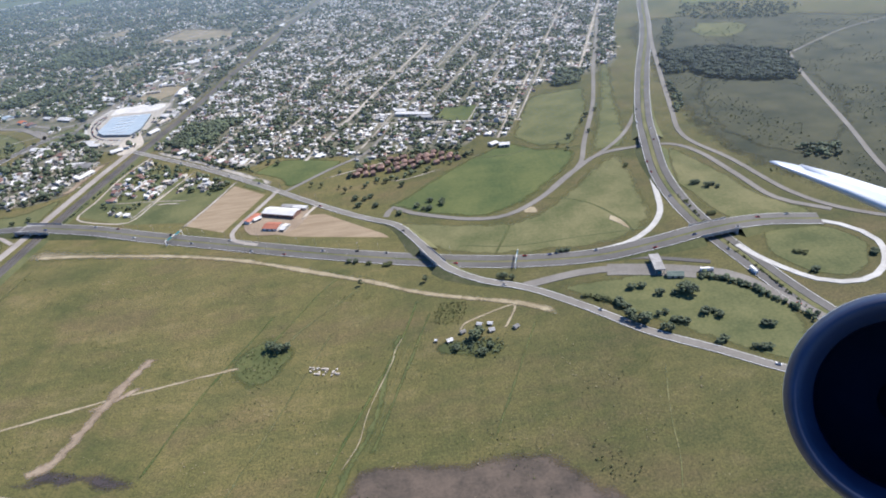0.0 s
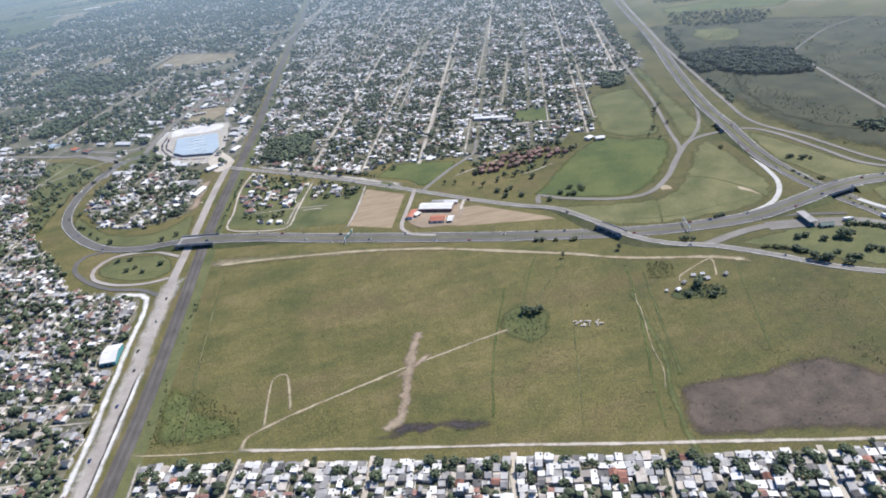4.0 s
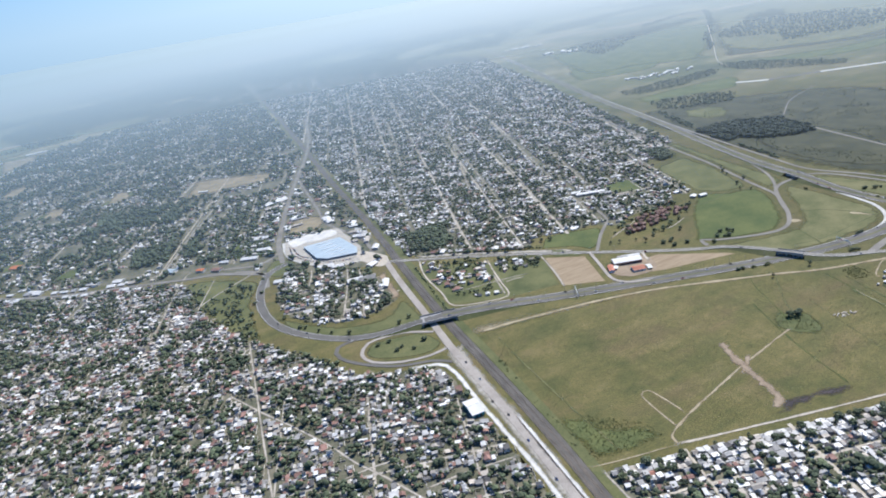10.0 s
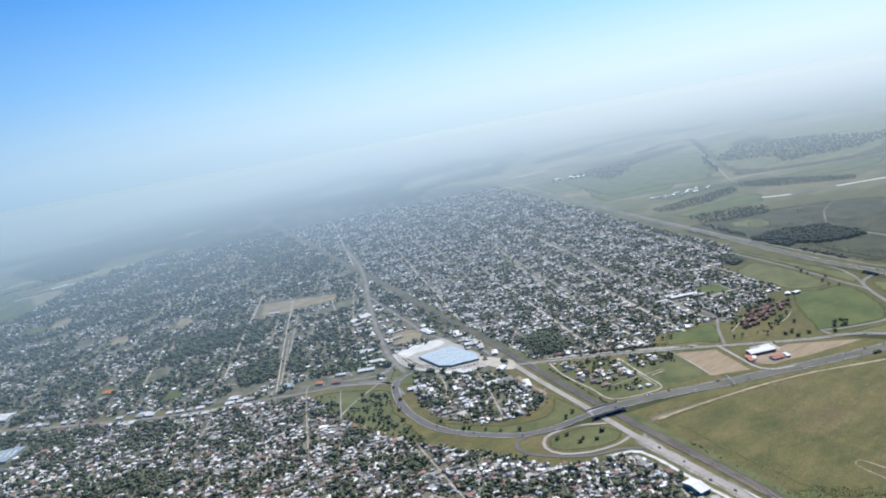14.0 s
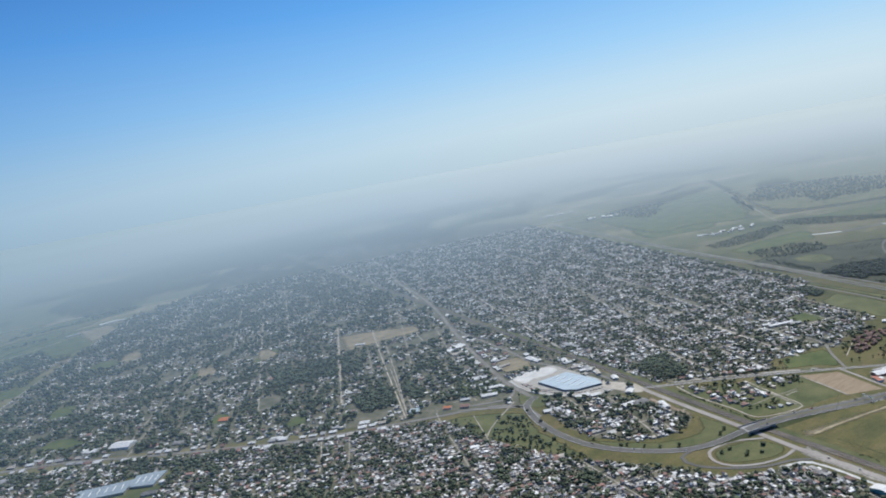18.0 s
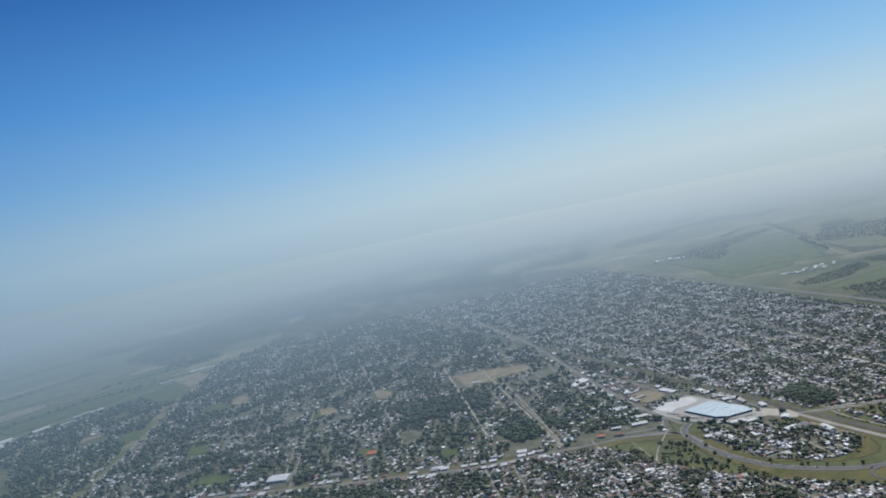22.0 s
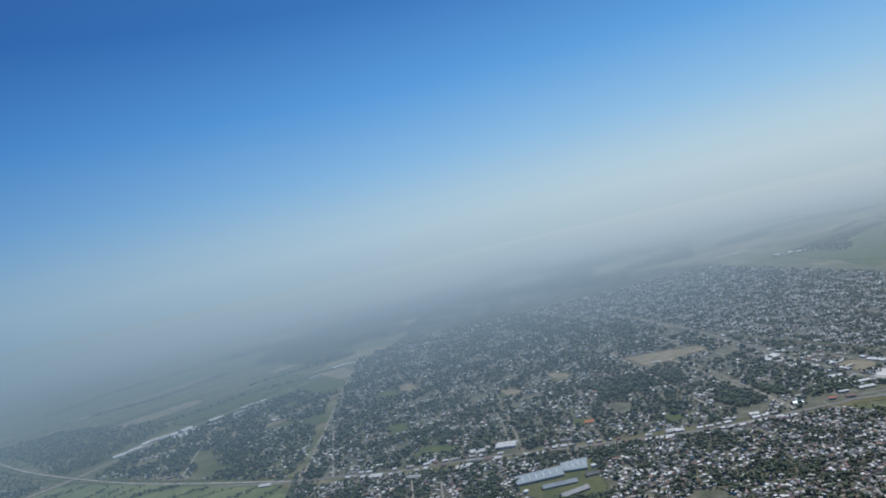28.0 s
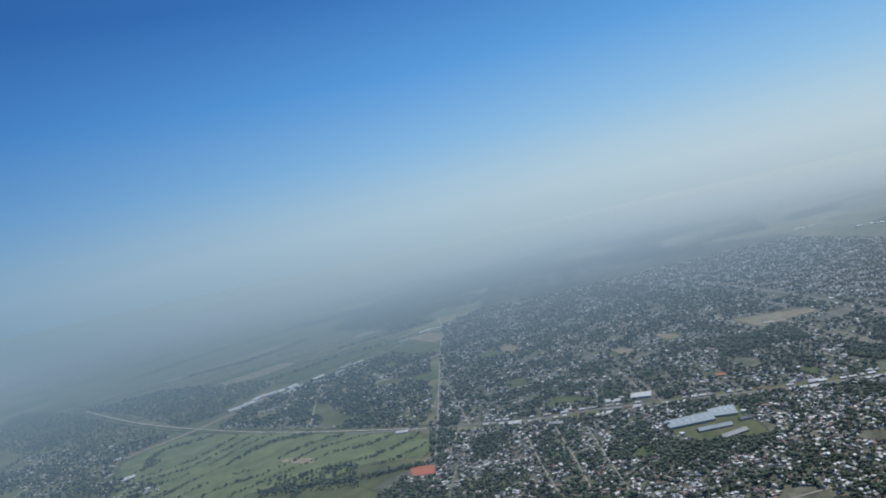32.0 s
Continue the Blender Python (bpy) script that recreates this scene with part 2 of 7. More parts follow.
M["bark"] = surface("bark", (0.06, 0.045, 0.03), (0.13, 0.1, 0.07), 0.5, 4.0, 0.95)
M["zinc"] = surface("galvanised_sheet_roof", (0.33, 0.315, 0.295), (0.53, 0.51, 0.48), 0.25, 2.5, 0.65, 0.0, vary="island", amount=0.4)
M["white"] = surface("white_painted_roof", (0.67, 0.64, 0.59), (0.85, 0.82, 0.765), 0.25, 2.5, 0.7, vary="island", amount=0.25)
M["cement"] = surface("cement_roof", (0.20, 0.19, 0.175), (0.36, 0.34, 0.315), 0.25, 2.5, 0.9, vary="island", amount=0.45)
M["tile"] = surface("terracotta_tile_roof", (0.2, 0.105, 0.08), (0.34, 0.195, 0.15), 0.3, 3.0, 0.85, vary="island", amount=0.4)
M["tar"] = surface("dark_felt_roof", (0.075, 0.07, 0.068), (0.15, 0.14, 0.13), 0.25, 2.5, 0.9, vary="island", amount=0.4)
M["cream"] = surface("cream_sheet_roof", (0.42, 0.36, 0.29), (0.62, 0.55, 0.46), 0.25, 2.5, 0.85, vary="island", amount=0.4)
M["redroof"] = surface("red_sheet_roof", (0.38, 0.13, 0.075), (0.52, 0.2, 0.12), 0.25, 2.5, 0.8, vary="object", amount=0.25)
M["chalk"] = surface("chalky_white_concrete", (0.52, 0.495, 0.445), (0.70, 0.67, 0.61), 0.09, 1.2, 0.92)
M["dusty"] = surface("dusty_paving", (0.32, 0.288, 0.24), (0.46, 0.42, 0.35), 0.08, 1.2, 0.92, stretch=(6, 1, 1, -10))
M["wall"] = surface("rendered_wall", (0.42, 0.38, 0.32), (0.66, 0.62, 0.55), 0.3, 2.5, 0.9, vary="island", amount=0.5)
M["brick"] = surface("red_brick_wall", (0.22, 0.12, 0.09), (0.35, 0.2, 0.145), 0.3, 4.0, 0.9)
M["blue"] = surface("pale_blue_grey_sheet_roof", (0.38, 0.44, 0.455), (0.50, 0.56, 0.57), 0.06, 1.2, 0.4, 0.1, stretch=(1, 8, 1, -72))
M["greyblue"] = surface("weathered_blue_grey_sheet_roof", (0.22, 0.26, 0.28), (0.34, 0.385, 0.40), 0.06, 1.2, 0.6, stretch=(1, 8, 1, -25))
M["slate"] = surface("dark_blue_cladding", (0.09, 0.115, 0.14), (0.16, 0.19, 0.22), 0.3, 2.0, 0.7)
M["brownroof"] = surface("faded_tile_roof", (0.20, 0.12, 0.092), (0.33, 0.205, 0.155), 0.3, 3.0, 0.9, vary="object", amount=0.35)
M["drygrass"] = surface("parched_grass", (0.17, 0.14, 0.078), (0.31, 0.255, 0.165), 0.06, 0.8, 0.95)
M["weed"] = surface("rank_weeds", (0.056, 0.072, 0.018), (0.12, 0.128, 0.038), 0.1, 1.5, 0.9, vary="island", amount=0.4)
M["fairway"] = surface("mown_fairway", (0.10, 0.13, 0.045), (0.205, 0.215, 0.09), 0.035, 0.5, 0.95)
M["straw"] = surface("dry_straw_tufts", (0.2, 0.165, 0.09), (0.38, 0.31, 0.19), 0.1, 1.5, 0.95, vary="island", amount=0.4)
M["greenroof"] = surface("dull_green_roof", (0.11, 0.15, 0.12), (0.18, 0.22, 0.18), 0.3, 2.0, 0.8)
M["teal"] = painted("teal_wall", (0.05, 0.2, 0.22), (0.08, 0.28, 0.3))
M["ochre"] = painted("orange_painted_roof", (0.42, 0.13, 0.05), (0.55, 0.19, 0.08), 0.8)
M["court"] = surface("red_clay_court", (0.40, 0.12, 0.06), (0.52, 0.18, 0.10), 0.2, 2.0, 0.95)
M["dark"] = painted("dark_opening", (0.02, 0.022, 0.025), (0.05, 0.052, 0.055), 0.4)
M["rubber"] = painted("tyre_rubber", (0.015, 0.015, 0.015), (0.03, 0.03, 0.03), 0.8)
for cname, c in (("white", (0.75, 0.75, 0.73)), ("silver", (0.45, 0.46, 0.47)), ("red", (0.4, 0.03, 0.03)), ("blue", (0.04, 0.09, 0.28)), ("black", (0.03, 0.03, 0.035))):
    M["car_" + cname] = painted("car_paint_" + cname, tuple(v * 0.9 for v in c), c, 0.3)

# haze painted onto a flat see-through sheet, thickening with distance from the flight line
m, t, b = nodes_of("summer_haze")
t.nodes.remove(b)
gp = t.nodes.new("ShaderNodeNewGeometry")
HAZE_DIR = Vector((-1060, 169, 0)).normalized()


def vec_of(t, op, a, b=None):
    n = t.nodes.new("ShaderNodeVectorMath")
    n.operation = op
    for sock, v in zip(n.inputs, (a, b)):
        if v is None:
            continue
        if isinstance(v, (tuple, Vector)):
            sock.default_value = tuple(v)
        else:
            t.links.new(v, sock)
    return n.outputs["Value"] if op in ("DOT_PRODUCT", "LENGTH") else n.outputs["Vector"]


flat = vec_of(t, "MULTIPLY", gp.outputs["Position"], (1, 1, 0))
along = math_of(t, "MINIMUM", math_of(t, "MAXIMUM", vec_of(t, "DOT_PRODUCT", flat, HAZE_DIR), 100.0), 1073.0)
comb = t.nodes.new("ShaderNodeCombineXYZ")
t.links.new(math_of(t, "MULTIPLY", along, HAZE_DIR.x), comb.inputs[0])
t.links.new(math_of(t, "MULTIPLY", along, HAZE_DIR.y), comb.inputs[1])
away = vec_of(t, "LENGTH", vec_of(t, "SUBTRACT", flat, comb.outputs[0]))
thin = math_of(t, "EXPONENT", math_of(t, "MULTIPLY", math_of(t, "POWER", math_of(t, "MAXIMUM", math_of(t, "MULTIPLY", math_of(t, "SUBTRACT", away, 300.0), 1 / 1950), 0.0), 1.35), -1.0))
# like the sky, its colour is painted brighter on the sun's side
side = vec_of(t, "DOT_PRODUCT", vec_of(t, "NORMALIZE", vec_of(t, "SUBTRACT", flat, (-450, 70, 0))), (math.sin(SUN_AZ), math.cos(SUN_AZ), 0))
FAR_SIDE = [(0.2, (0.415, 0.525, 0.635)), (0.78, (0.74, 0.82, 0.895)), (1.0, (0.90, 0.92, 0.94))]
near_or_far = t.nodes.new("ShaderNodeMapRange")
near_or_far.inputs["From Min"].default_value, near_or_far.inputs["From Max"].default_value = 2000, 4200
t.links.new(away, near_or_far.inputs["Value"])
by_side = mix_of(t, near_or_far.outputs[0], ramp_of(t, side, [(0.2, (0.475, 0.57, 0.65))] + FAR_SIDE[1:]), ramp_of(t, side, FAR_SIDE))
# airlight that changes with distance is put into the tint as well
haze_tint = mix_of(t, 1.0, by_side, ramp_of(t, math_of(t, "MULTIPLY", away, 1 / 5000), [(0.1, (0.60, 0.72, 0.775)), (0.3, (0.70, 0.79, 0.79)), (0.5, (0.70, 0.755, 0.725)), (0.72, (0.65, 0.69, 0.635)), (0.95, (0.595, 0.63, 0.57))]), "MULTIPLY")
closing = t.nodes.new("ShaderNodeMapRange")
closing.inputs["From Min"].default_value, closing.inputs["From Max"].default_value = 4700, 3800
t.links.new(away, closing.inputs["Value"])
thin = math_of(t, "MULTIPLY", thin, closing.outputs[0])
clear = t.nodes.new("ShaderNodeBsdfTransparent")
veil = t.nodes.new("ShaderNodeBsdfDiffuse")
t.links.new(haze_tint, veil.inputs["Color"])
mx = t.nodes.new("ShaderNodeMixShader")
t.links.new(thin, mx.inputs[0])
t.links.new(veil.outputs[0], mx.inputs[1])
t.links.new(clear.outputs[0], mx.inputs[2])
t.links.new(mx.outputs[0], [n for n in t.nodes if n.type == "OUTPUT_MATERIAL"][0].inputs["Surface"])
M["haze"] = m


def soft(k):
    """The same ground cover, thinning out unevenly towards its border."""
    if "soft_" + k not in M:
        m = M[k].copy()
        m.name = "thinning_" + m.name
        t = m.node_tree
        out = [n for n in t.nodes if n.type == "OUTPUT_MATERIAL"][0]
        body = [n for n in t.nodes if n.type == "BSDF_PRINCIPLED"][0]
        at = t.nodes.new("ShaderNodeAttribute")
        at.attribute_name = "cover"
        ragged = math_of(t, "ADD", math_of(t, "MULTIPLY", noise_of(t, 0.16, 4, 0.7), 0.75), math_of(t, "MULTIPLY", noise_of(t, 1.1, 3, 0.7), 0.45))
        edge = t.nodes.new("ShaderNodeMapRange")
        edge.inputs["From Min"].default_value, edge.inputs["From Max"].default_value = 0.56, 0.98
        t.links.new(math_of(t, "ADD", at.outputs["Fac"], ragged), edge.inputs["Value"])
        bare, both = t.nodes.new("ShaderNodeBsdfTransparent"), t.nodes.new("ShaderNodeMixShader")
        t.links.new(edge.outputs[0], both.inputs[0])
        t.links.new(bare.outputs[0], both.inputs[1])
        t.links.new(body.outputs[0], both.inputs[2])
        t.links.new(both.outputs[0], out.inputs["Surface"])
        M["soft_" + k] = m
    return "soft_" + k


def cover_of(me, values):
    me.attributes.new("cover", "FLOAT", "POINT").data.foreach_set("value", np.asarray(values, np.float32))


# ---- building helpers ----
def part(name, bm, material, parent=None, label=""):
    """Link a bmesh as one mesh object, under a thing or under a part."""
    me = bpy.data.meshes.new(name)
    bm.to_mesh(me)
    bm.free()
    for k in material if isinstance(material, (list, tuple)) else (material,):
        me.materials.append(M[k])
    ob = new(name, me)
    ob.parent = parent
    if label:
        ob["label"] = label
    return ob


def box(bm, x, y, z, w, d, h, turn=0.0, mat=0):
    """A box that stands on z, centred on x, y."""
    r = bmesh.ops.create_cube(bm, size=1, matrix=pose(x, y, z + h / 2, 0, 0, turn) @ Matrix.Diagonal((w, d, h, 1)))
    for f in {f for v in r["verts"] for f in v.link_faces}:
        f.material_index = mat
    return r["verts"]


def smooth_line(pts, step=6.0):
    """A Catmull-Rom line through the points, in even steps; any third value is carried along."""
    p = [np.array(q, float) for q in pts]
    p = [2 * p[0] - p[1]] + p + [2 * p[-1] - p[-2]]
    out = []
    for a, b, c, d in zip(p, p[1:], p[2:], p[3:]):
        n = max(2, int(np.linalg.norm((c - b)[:2]) / step))
        for i in range(n):
            u = i / n
            out.append(0.5 * ((2 * b) + (c - a) * u + (2 * a - 5 * b + 4 * c - d) * u * u + (3 * b - a - 3 * c + d) * u ** 3))
    out.append(p[-2])
    return np.array(out)


def side_of(line):
    d = np.gradient(line[:, :2], axis=0)
    d /= np.linalg.norm(d, axis=1)[:, None] + 1e-9
    return np.c_[-d[:, 1], d[:, 0]]


ROADS = []          # centre lines with their half widths, kept free of houses and trees


def mesh_of(name, verts, faces, mats, index=None):
    me = bpy.data.meshes.new(name)
    me.from_pydata([tuple(v) for v in verts], [], [tuple(f) for f in faces])
    for k in mats:
        me.materials.append(M[k])
    if index is not None:
        me.polygons.foreach_set("material_index", index)
    return me


def ribbon(name, pts, width, z, mat, off=0.0, free=True, step=6.0, depth=0.3, parent=None, label="", category="road", ragged=0.0):
    """A strip of paving along a line, with its edges turned down into the ground. Points may carry a height."""
    line = smooth_line(pts, step)
    n = side_of(line)
    lift = line[:, 2] if line.shape[1] > 2 else np.zeros(len(line))
    c = line[:, :2] + n * off
    if free:
        ROADS.append((c, width / 2))
    wob = [1 + ragged * np.interp(np.arange(len(c)), np.arange(0, len(c) + 2, 2), np.random.RandomState(len(c) + k).uniform(-1, 1, len(range(0, len(c) + 2, 2)))) for k in (0, 1)]
    if ragged:
        # trodden earth and weeds thin out to both sides and at the ends
        rows = [np.c_[c + n * (s * width * 0.68 * wob[s > 0])[:, None], lift + z] for s in (-1, -0.5, 0, 0.5, 1)]
        f = [(5 * i + k, 5 * i + 5 + k, 5 * i + 6 + k, 5 * i + 1 + k) for i in range(len(c) - 1) for k in range(4)]
        me = mesh_of(name, np.stack(rows, 1).reshape(-1, 3), [q[::-1] for q in f], [soft(mat)])
        close = np.ones(len(c))
        close[[0, -1]] = -0.2
        cover_of(me, (close[:, None] * np.array([-0.2, 0.25, 0.42, 0.25, -0.2])[None]).ravel())
        return tagged(new(name, me), label, category, kind="structure")
    rows = []
    for s, dz in ((-1, -depth), (-1, 0), (1, 0), (1, -depth)):
        rows.append(np.c_[c + n * (s * (width / 2 + (0.05 if dz else 0)) * wob[s > 0])[:, None], lift + z + dz])
    v = np.stack(rows, 1).reshape(-1, 3)
    f = [(4 * i + k, 4 * i + k + 1, 4 * i + k + 5, 4 * i + k + 4) for i in range(len(c) - 1) for k in range(3)]
    me = mesh_of(name, v, [q[::-1] for q in f], [mat])
    ob = new(name, me)
    ob.parent = parent
    if parent is None:
        tagged(ob, label, category, kind="structure")
    return ob


def banks(name, pts, width, mat, gaps=()):
    """Grass slopes down from a raised road, left open where it bridges something."""
    line = smooth_line(pts, 4.0)
    n = side_of(line)
    v, f = [], []
    for s in (-1, 1):
        for i in range(len(line)):
            h = line[i, 2]
            e = line[i, :2] + n[i] * s * width / 2
            v += [(*e, h + 0.02), (*(e + n[i] * s * (h * 1.7 + 0.05)), -0.1)]
        o = len(v) - 2 * len(line)
        for i in range(len(line) - 1):
            mid = (line[i, :2] + line[i + 1, :2]) / 2
            if max(line[i, 2], line[i + 1, 2]) < 0.1 or any(np.hypot(*(mid - np.array(g[:2]))) < g[2] for g in gaps):
                continue
            q = (o + 2 * i, o + 2 * i + 1, o + 2 * i + 3, o + 2 * i + 2)
            f.append(q if s < 0 else q[::-1])
    return tagged(new(name, mesh_of(name, v, f, [mat])), "sloping grass embankment that carries the road", "embankment", kind="structure")


LAID = []


def inside(p, poly):
    q = np.array(poly, float)
    a, b = q, np.roll(q, -1, 0)
    hit = np.zeros(len(p), bool)
    for (x0, y0), (x1, y1) in zip(a, b):
        c = (y0 > p[:, 1]) != (y1 > p[:, 1])
        xs = x0 + (p[:, 1] - y0) * (x1 - x0) / (y1 - y0 + 1e-9)
        hit ^= c & (p[:, 0] < xs)
    return hit


def patch(name, outline, z, mat, label, category="field", rough=1.2):
    """A flat piece of ground with a slightly uneven edge."""
    LAID.append(name)
    z += 0.001 * len(LAID) - 0.03
    p = smooth_line(list(outline) + [outline[0]], 5.0)[:-1] if rough else np.array(outline, float)
    if rough:
        p = p[:, :2] + np.random.RandomState(len(outline) + int(abs(outline[0][0]))).uniform(-rough, rough, (len(p), 2))
    if category == "field" and "stubble" not in name:
        lo, hi = p.min(0), p.max(0)
        fade = min(25.0, (0.13 if mat in ("weed", "char", "drygrass") else 0.09 if mat == "burnt" else 0.05) * math.sqrt((hi - lo).prod()) + 0.8)
        step = max(fade * 0.45, (hi - lo).max() / 60)
        grid = np.stack(np.meshgrid(np.arange(lo[0], hi[0], step), np.arange(lo[1], hi[1], step)), -1).reshape(-1, 2)
        away = np.full(len(grid), 1e9)
        for a, b in zip(p, np.roll(p, -1, 0)):
            u = np.clip((grid - a) @ (b - a) / ((b - a) @ (b - a) + 1e-9), 0, 1)
            away = np.minimum(away, np.hypot(*(grid - a - u[:, None] * (b - a)).T))
        keep = inside(grid, p) & (away > step * 0.3)
        grid, away = grid[keep], away[keep]
        v, _, f, source, _, _ = delaunay_2d_cdt([Vector(q) for q in np.r_[p, grid]], [(i, (i + 1) % len(p)) for i in range(len(p))], [], 1, 1e-4)
        near = np.r_[np.zeros(len(p)), np.clip(away / fade, 0, 1)]
        me = mesh_of(name, [(q.x, q.y, z) for q in v], [q if (v[q[1]] - v[q[0]]).cross(v[q[2]] - v[q[0]]) > 0 else q[::-1] for q in f], [soft(mat)])
        cover_of(me, [(near[k[0]] if k else 0.0) * 0.75 - 0.12 for k in source])
        return tagged(new(name, me), label, category, kind="structure")
    bm = bmesh.new()
    bm.faces.new([bm.verts.new((x, y, z)) for x, y in p])
    bmesh.ops.triangulate(bm, faces=bm.faces[:])
    for f in bm.faces:
        if f.normal.z < 0:
            f.normal_flip()
    return tagged(part(name, bm, mat), label, category, kind="structure")


# ---- ground, fields and the painted haze sheet ----
GRID = radians(-18)                      # the way the cross streets run
GX, GY = np.array([math.cos(GRID), math.sin(GRID)]), np.array([-math.sin(GRID), math.cos(GRID)])


def disc(name, z, rings, mat, label, category, kind="structure"):
    bm = bmesh.new()
    loops = []
    for r in rings:
        loops.append([bm.verts.new((-300 + r * math.cos(a * math.tau / 72), 500 + r * math.sin(a * math.tau / 72), z)) for a in range(72)])
    bm.faces.new(loops[0])
    for a, b in zip(loops, loops[1:]):
        for i in range(72):
            bm.faces.new((a[i], b[i], b[(i + 1) % 72], a[(i + 1) % 72]))
    return tagged(part(name, bm, mat), label, category, kind=kind)


disc("ground", 0.0, (300, 900, 2000, 3500, 5200, 7000), "meadow", "flat olive-green plain of meadows and crops", "ground")
# the painted haze sheet covers the far plain alone, open round the flight line
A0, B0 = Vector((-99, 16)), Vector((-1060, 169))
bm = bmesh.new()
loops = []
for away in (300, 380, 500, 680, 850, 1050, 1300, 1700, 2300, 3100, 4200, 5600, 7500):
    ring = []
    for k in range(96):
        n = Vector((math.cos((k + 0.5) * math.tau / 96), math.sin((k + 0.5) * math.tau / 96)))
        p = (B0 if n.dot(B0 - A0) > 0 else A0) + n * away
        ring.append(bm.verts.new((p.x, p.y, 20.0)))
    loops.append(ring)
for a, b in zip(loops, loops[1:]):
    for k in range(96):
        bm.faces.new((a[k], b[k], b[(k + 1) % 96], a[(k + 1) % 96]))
tagged(part("haze", bm, "haze"), "thin pale sheet painted as haze over the distant plain", "haze", kind="structure")

CITY_C = [(-187, 461), (-157, 439), (-130, 416), (-111, 402), (-100, 414), (-72, 404), (-49, 397), (-42, 384), (-18, 392), (18, 388), (33, 404), (46, 394), (66, 444), (84, 489), (115, 496), (152, 528),
          (198, 690), (280, 930), (415, 1369), (438, 1406), (422, 1544), (309, 1643), (153, 1930), (0, 2000), (-85, 1300), (-152, 760), (-176, 561)]
CITY_L = [(-292, 530), (-262, 500), (-206, 470), (-188, 561), (-165, 760), (-98, 1301), (-20, 1950), (-150, 1950), (-330, 1650), (-480, 1558),
          (-600, 1302), (-751, 979), (-790, 925), (-640, 804), (-520, 700), (-385, 597)]
CITY_LL = [(-252, 150), (-247, 210), (-243, 262), (-243, 296), (-262, 308), (-285, 326), (-292, 350), (-318, 398), (-345, 470), (-350, 558), (-460, 634), (-577, 728), (-700, 826),
           (-790, 905), (-820, 838), (-905, 792), (-800, 560), (-640, 420), (-530, 340), (-430, 245), (-340, 165), (-268, 120)]
BOTTOM = [(-225, 174), (-190, 163), (-50, 117), (20, 95), (70, 78), (60, 30), (-80, 40), (-240, 105)]
BLOCK_HOUSES = [(-187, 440), (-150, 408), (-118, 380), (-126, 366), (-146, 378), (-160, 372), (-166, 350), (-180, 356), (-190, 372), (-192, 400)]
BLOCK = [(-190, 435), (-154, 405), (-118, 372), (-133, 333), (-168, 341), (-201, 361)]
LOOPB = [(-288, 488), (-296, 456), (-294, 426), (-283, 404), (-264, 388), (-241, 387), (-225, 395), (-219, 416), (-220, 439), (-228, 470), (-255, 502), (-277, 507)]

patch("city_ground", CITY_C, 0.04, "yard", "yards of earth and grass between houses", "ground")
patch("city_ground", CITY_L, 0.04, "yard", "yards of earth and grass between houses and trees", "ground")
patch("city_ground", CITY_LL, 0.04, "yard", "yards of earth and grass between small houses", "ground")
patch("city_ground", BOTTOM, 0.04, "yard", "yards of earth and grass between shacks", "ground", 0)
patch("open_lot", [(-99, 104), (-85, 100), (-64, 95), (-78, 80), (-105, 90)], 0.09, "lawn", "open grassy lot behind the shacks", "field", 0.4)
patch("city_ground", BLOCK, 0.04, "lawn", "grassy plots between scattered houses", "ground", 0)
patch("city_ground", LOOPB, 0.04, "yard", "yards of earth and grass inside the road loop", "ground", 0)

patch("stubble_field", [(-115, 375), (-94, 356), (-109, 315), (-132, 329)], 0.07, "wheat", "square field of ripe tan stubble", "field", 0)
patch("stubble_field", [(-66, 322), (-58, 321), (-27, 290), (-24, 285.5), (-72, 300), (-92, 311)], 0.07, "wheat", "wedge of ripe tan stubble beside the factory", "field", 0)
patch("green_field", [(-26, 319), (-20, 325), (-14, 331), (0, 347), (15, 363), (30, 375), (46, 385), (54, 378), (62, 370), (72, 366), (81, 361), (79, 351), (74, 340), (66, 329), (58, 320), (48, 308), (39, 300), (29, 295), (19, 293), (7, 298), (-5, 303), (-16, 311)], 0.05, "lush", "smooth bright green pasture inside the ramp", "field", 0.5)
patch("green_field", [(-108, 391), (-89, 376), (-80, 362), (-53, 388), (-60, 396), (-90, 407)], 0.05, "lush", "bright green lot beside the avenue", "field", 0.3)
patch("rough_lot", [(60, 430), (74, 464), (95, 470), (112, 470), (109, 448), (105, 426), (93, 396), (82, 370), (71, 370), (60, 376), (51, 391), (55, 410)], 0.05, "lawn", "rough brownish-green lot beside the town", "field", 1)
patch("town_lot", [(13, 468), (38, 462), (30, 434), (8, 447)], 0.09, "lush", "open green lot at the edge of town", "field", 0.4)
patch("bare_spot", [(76, 274), (80, 266), (84, 262), (82, 272), (78, 279)], 0.08, "dirt", "bare tan spot inside the interchange", "field", 0.5)
patch("bare_spot", [(40, 292), (47, 290), (47, 296), (42, 298)], 0.08, "dirt", "bare tan spot inside the interchange", "field", 0.5)
patch("verge_field", [(-22, 300), (35, 286), (62, 306), (84, 335), (102, 345), (100, 300), (94, 268), (70, 252), (20, 256), (-8, 270)], 0.05, "verge", "dry grass inside the interchange", "field")
patch("verge_field", [(116, 300), (128, 345), (140, 318), (148, 280), (160, 256), (128, 254)], 0.05, "verge", "dry grass between the ramps", "field", 0.6)
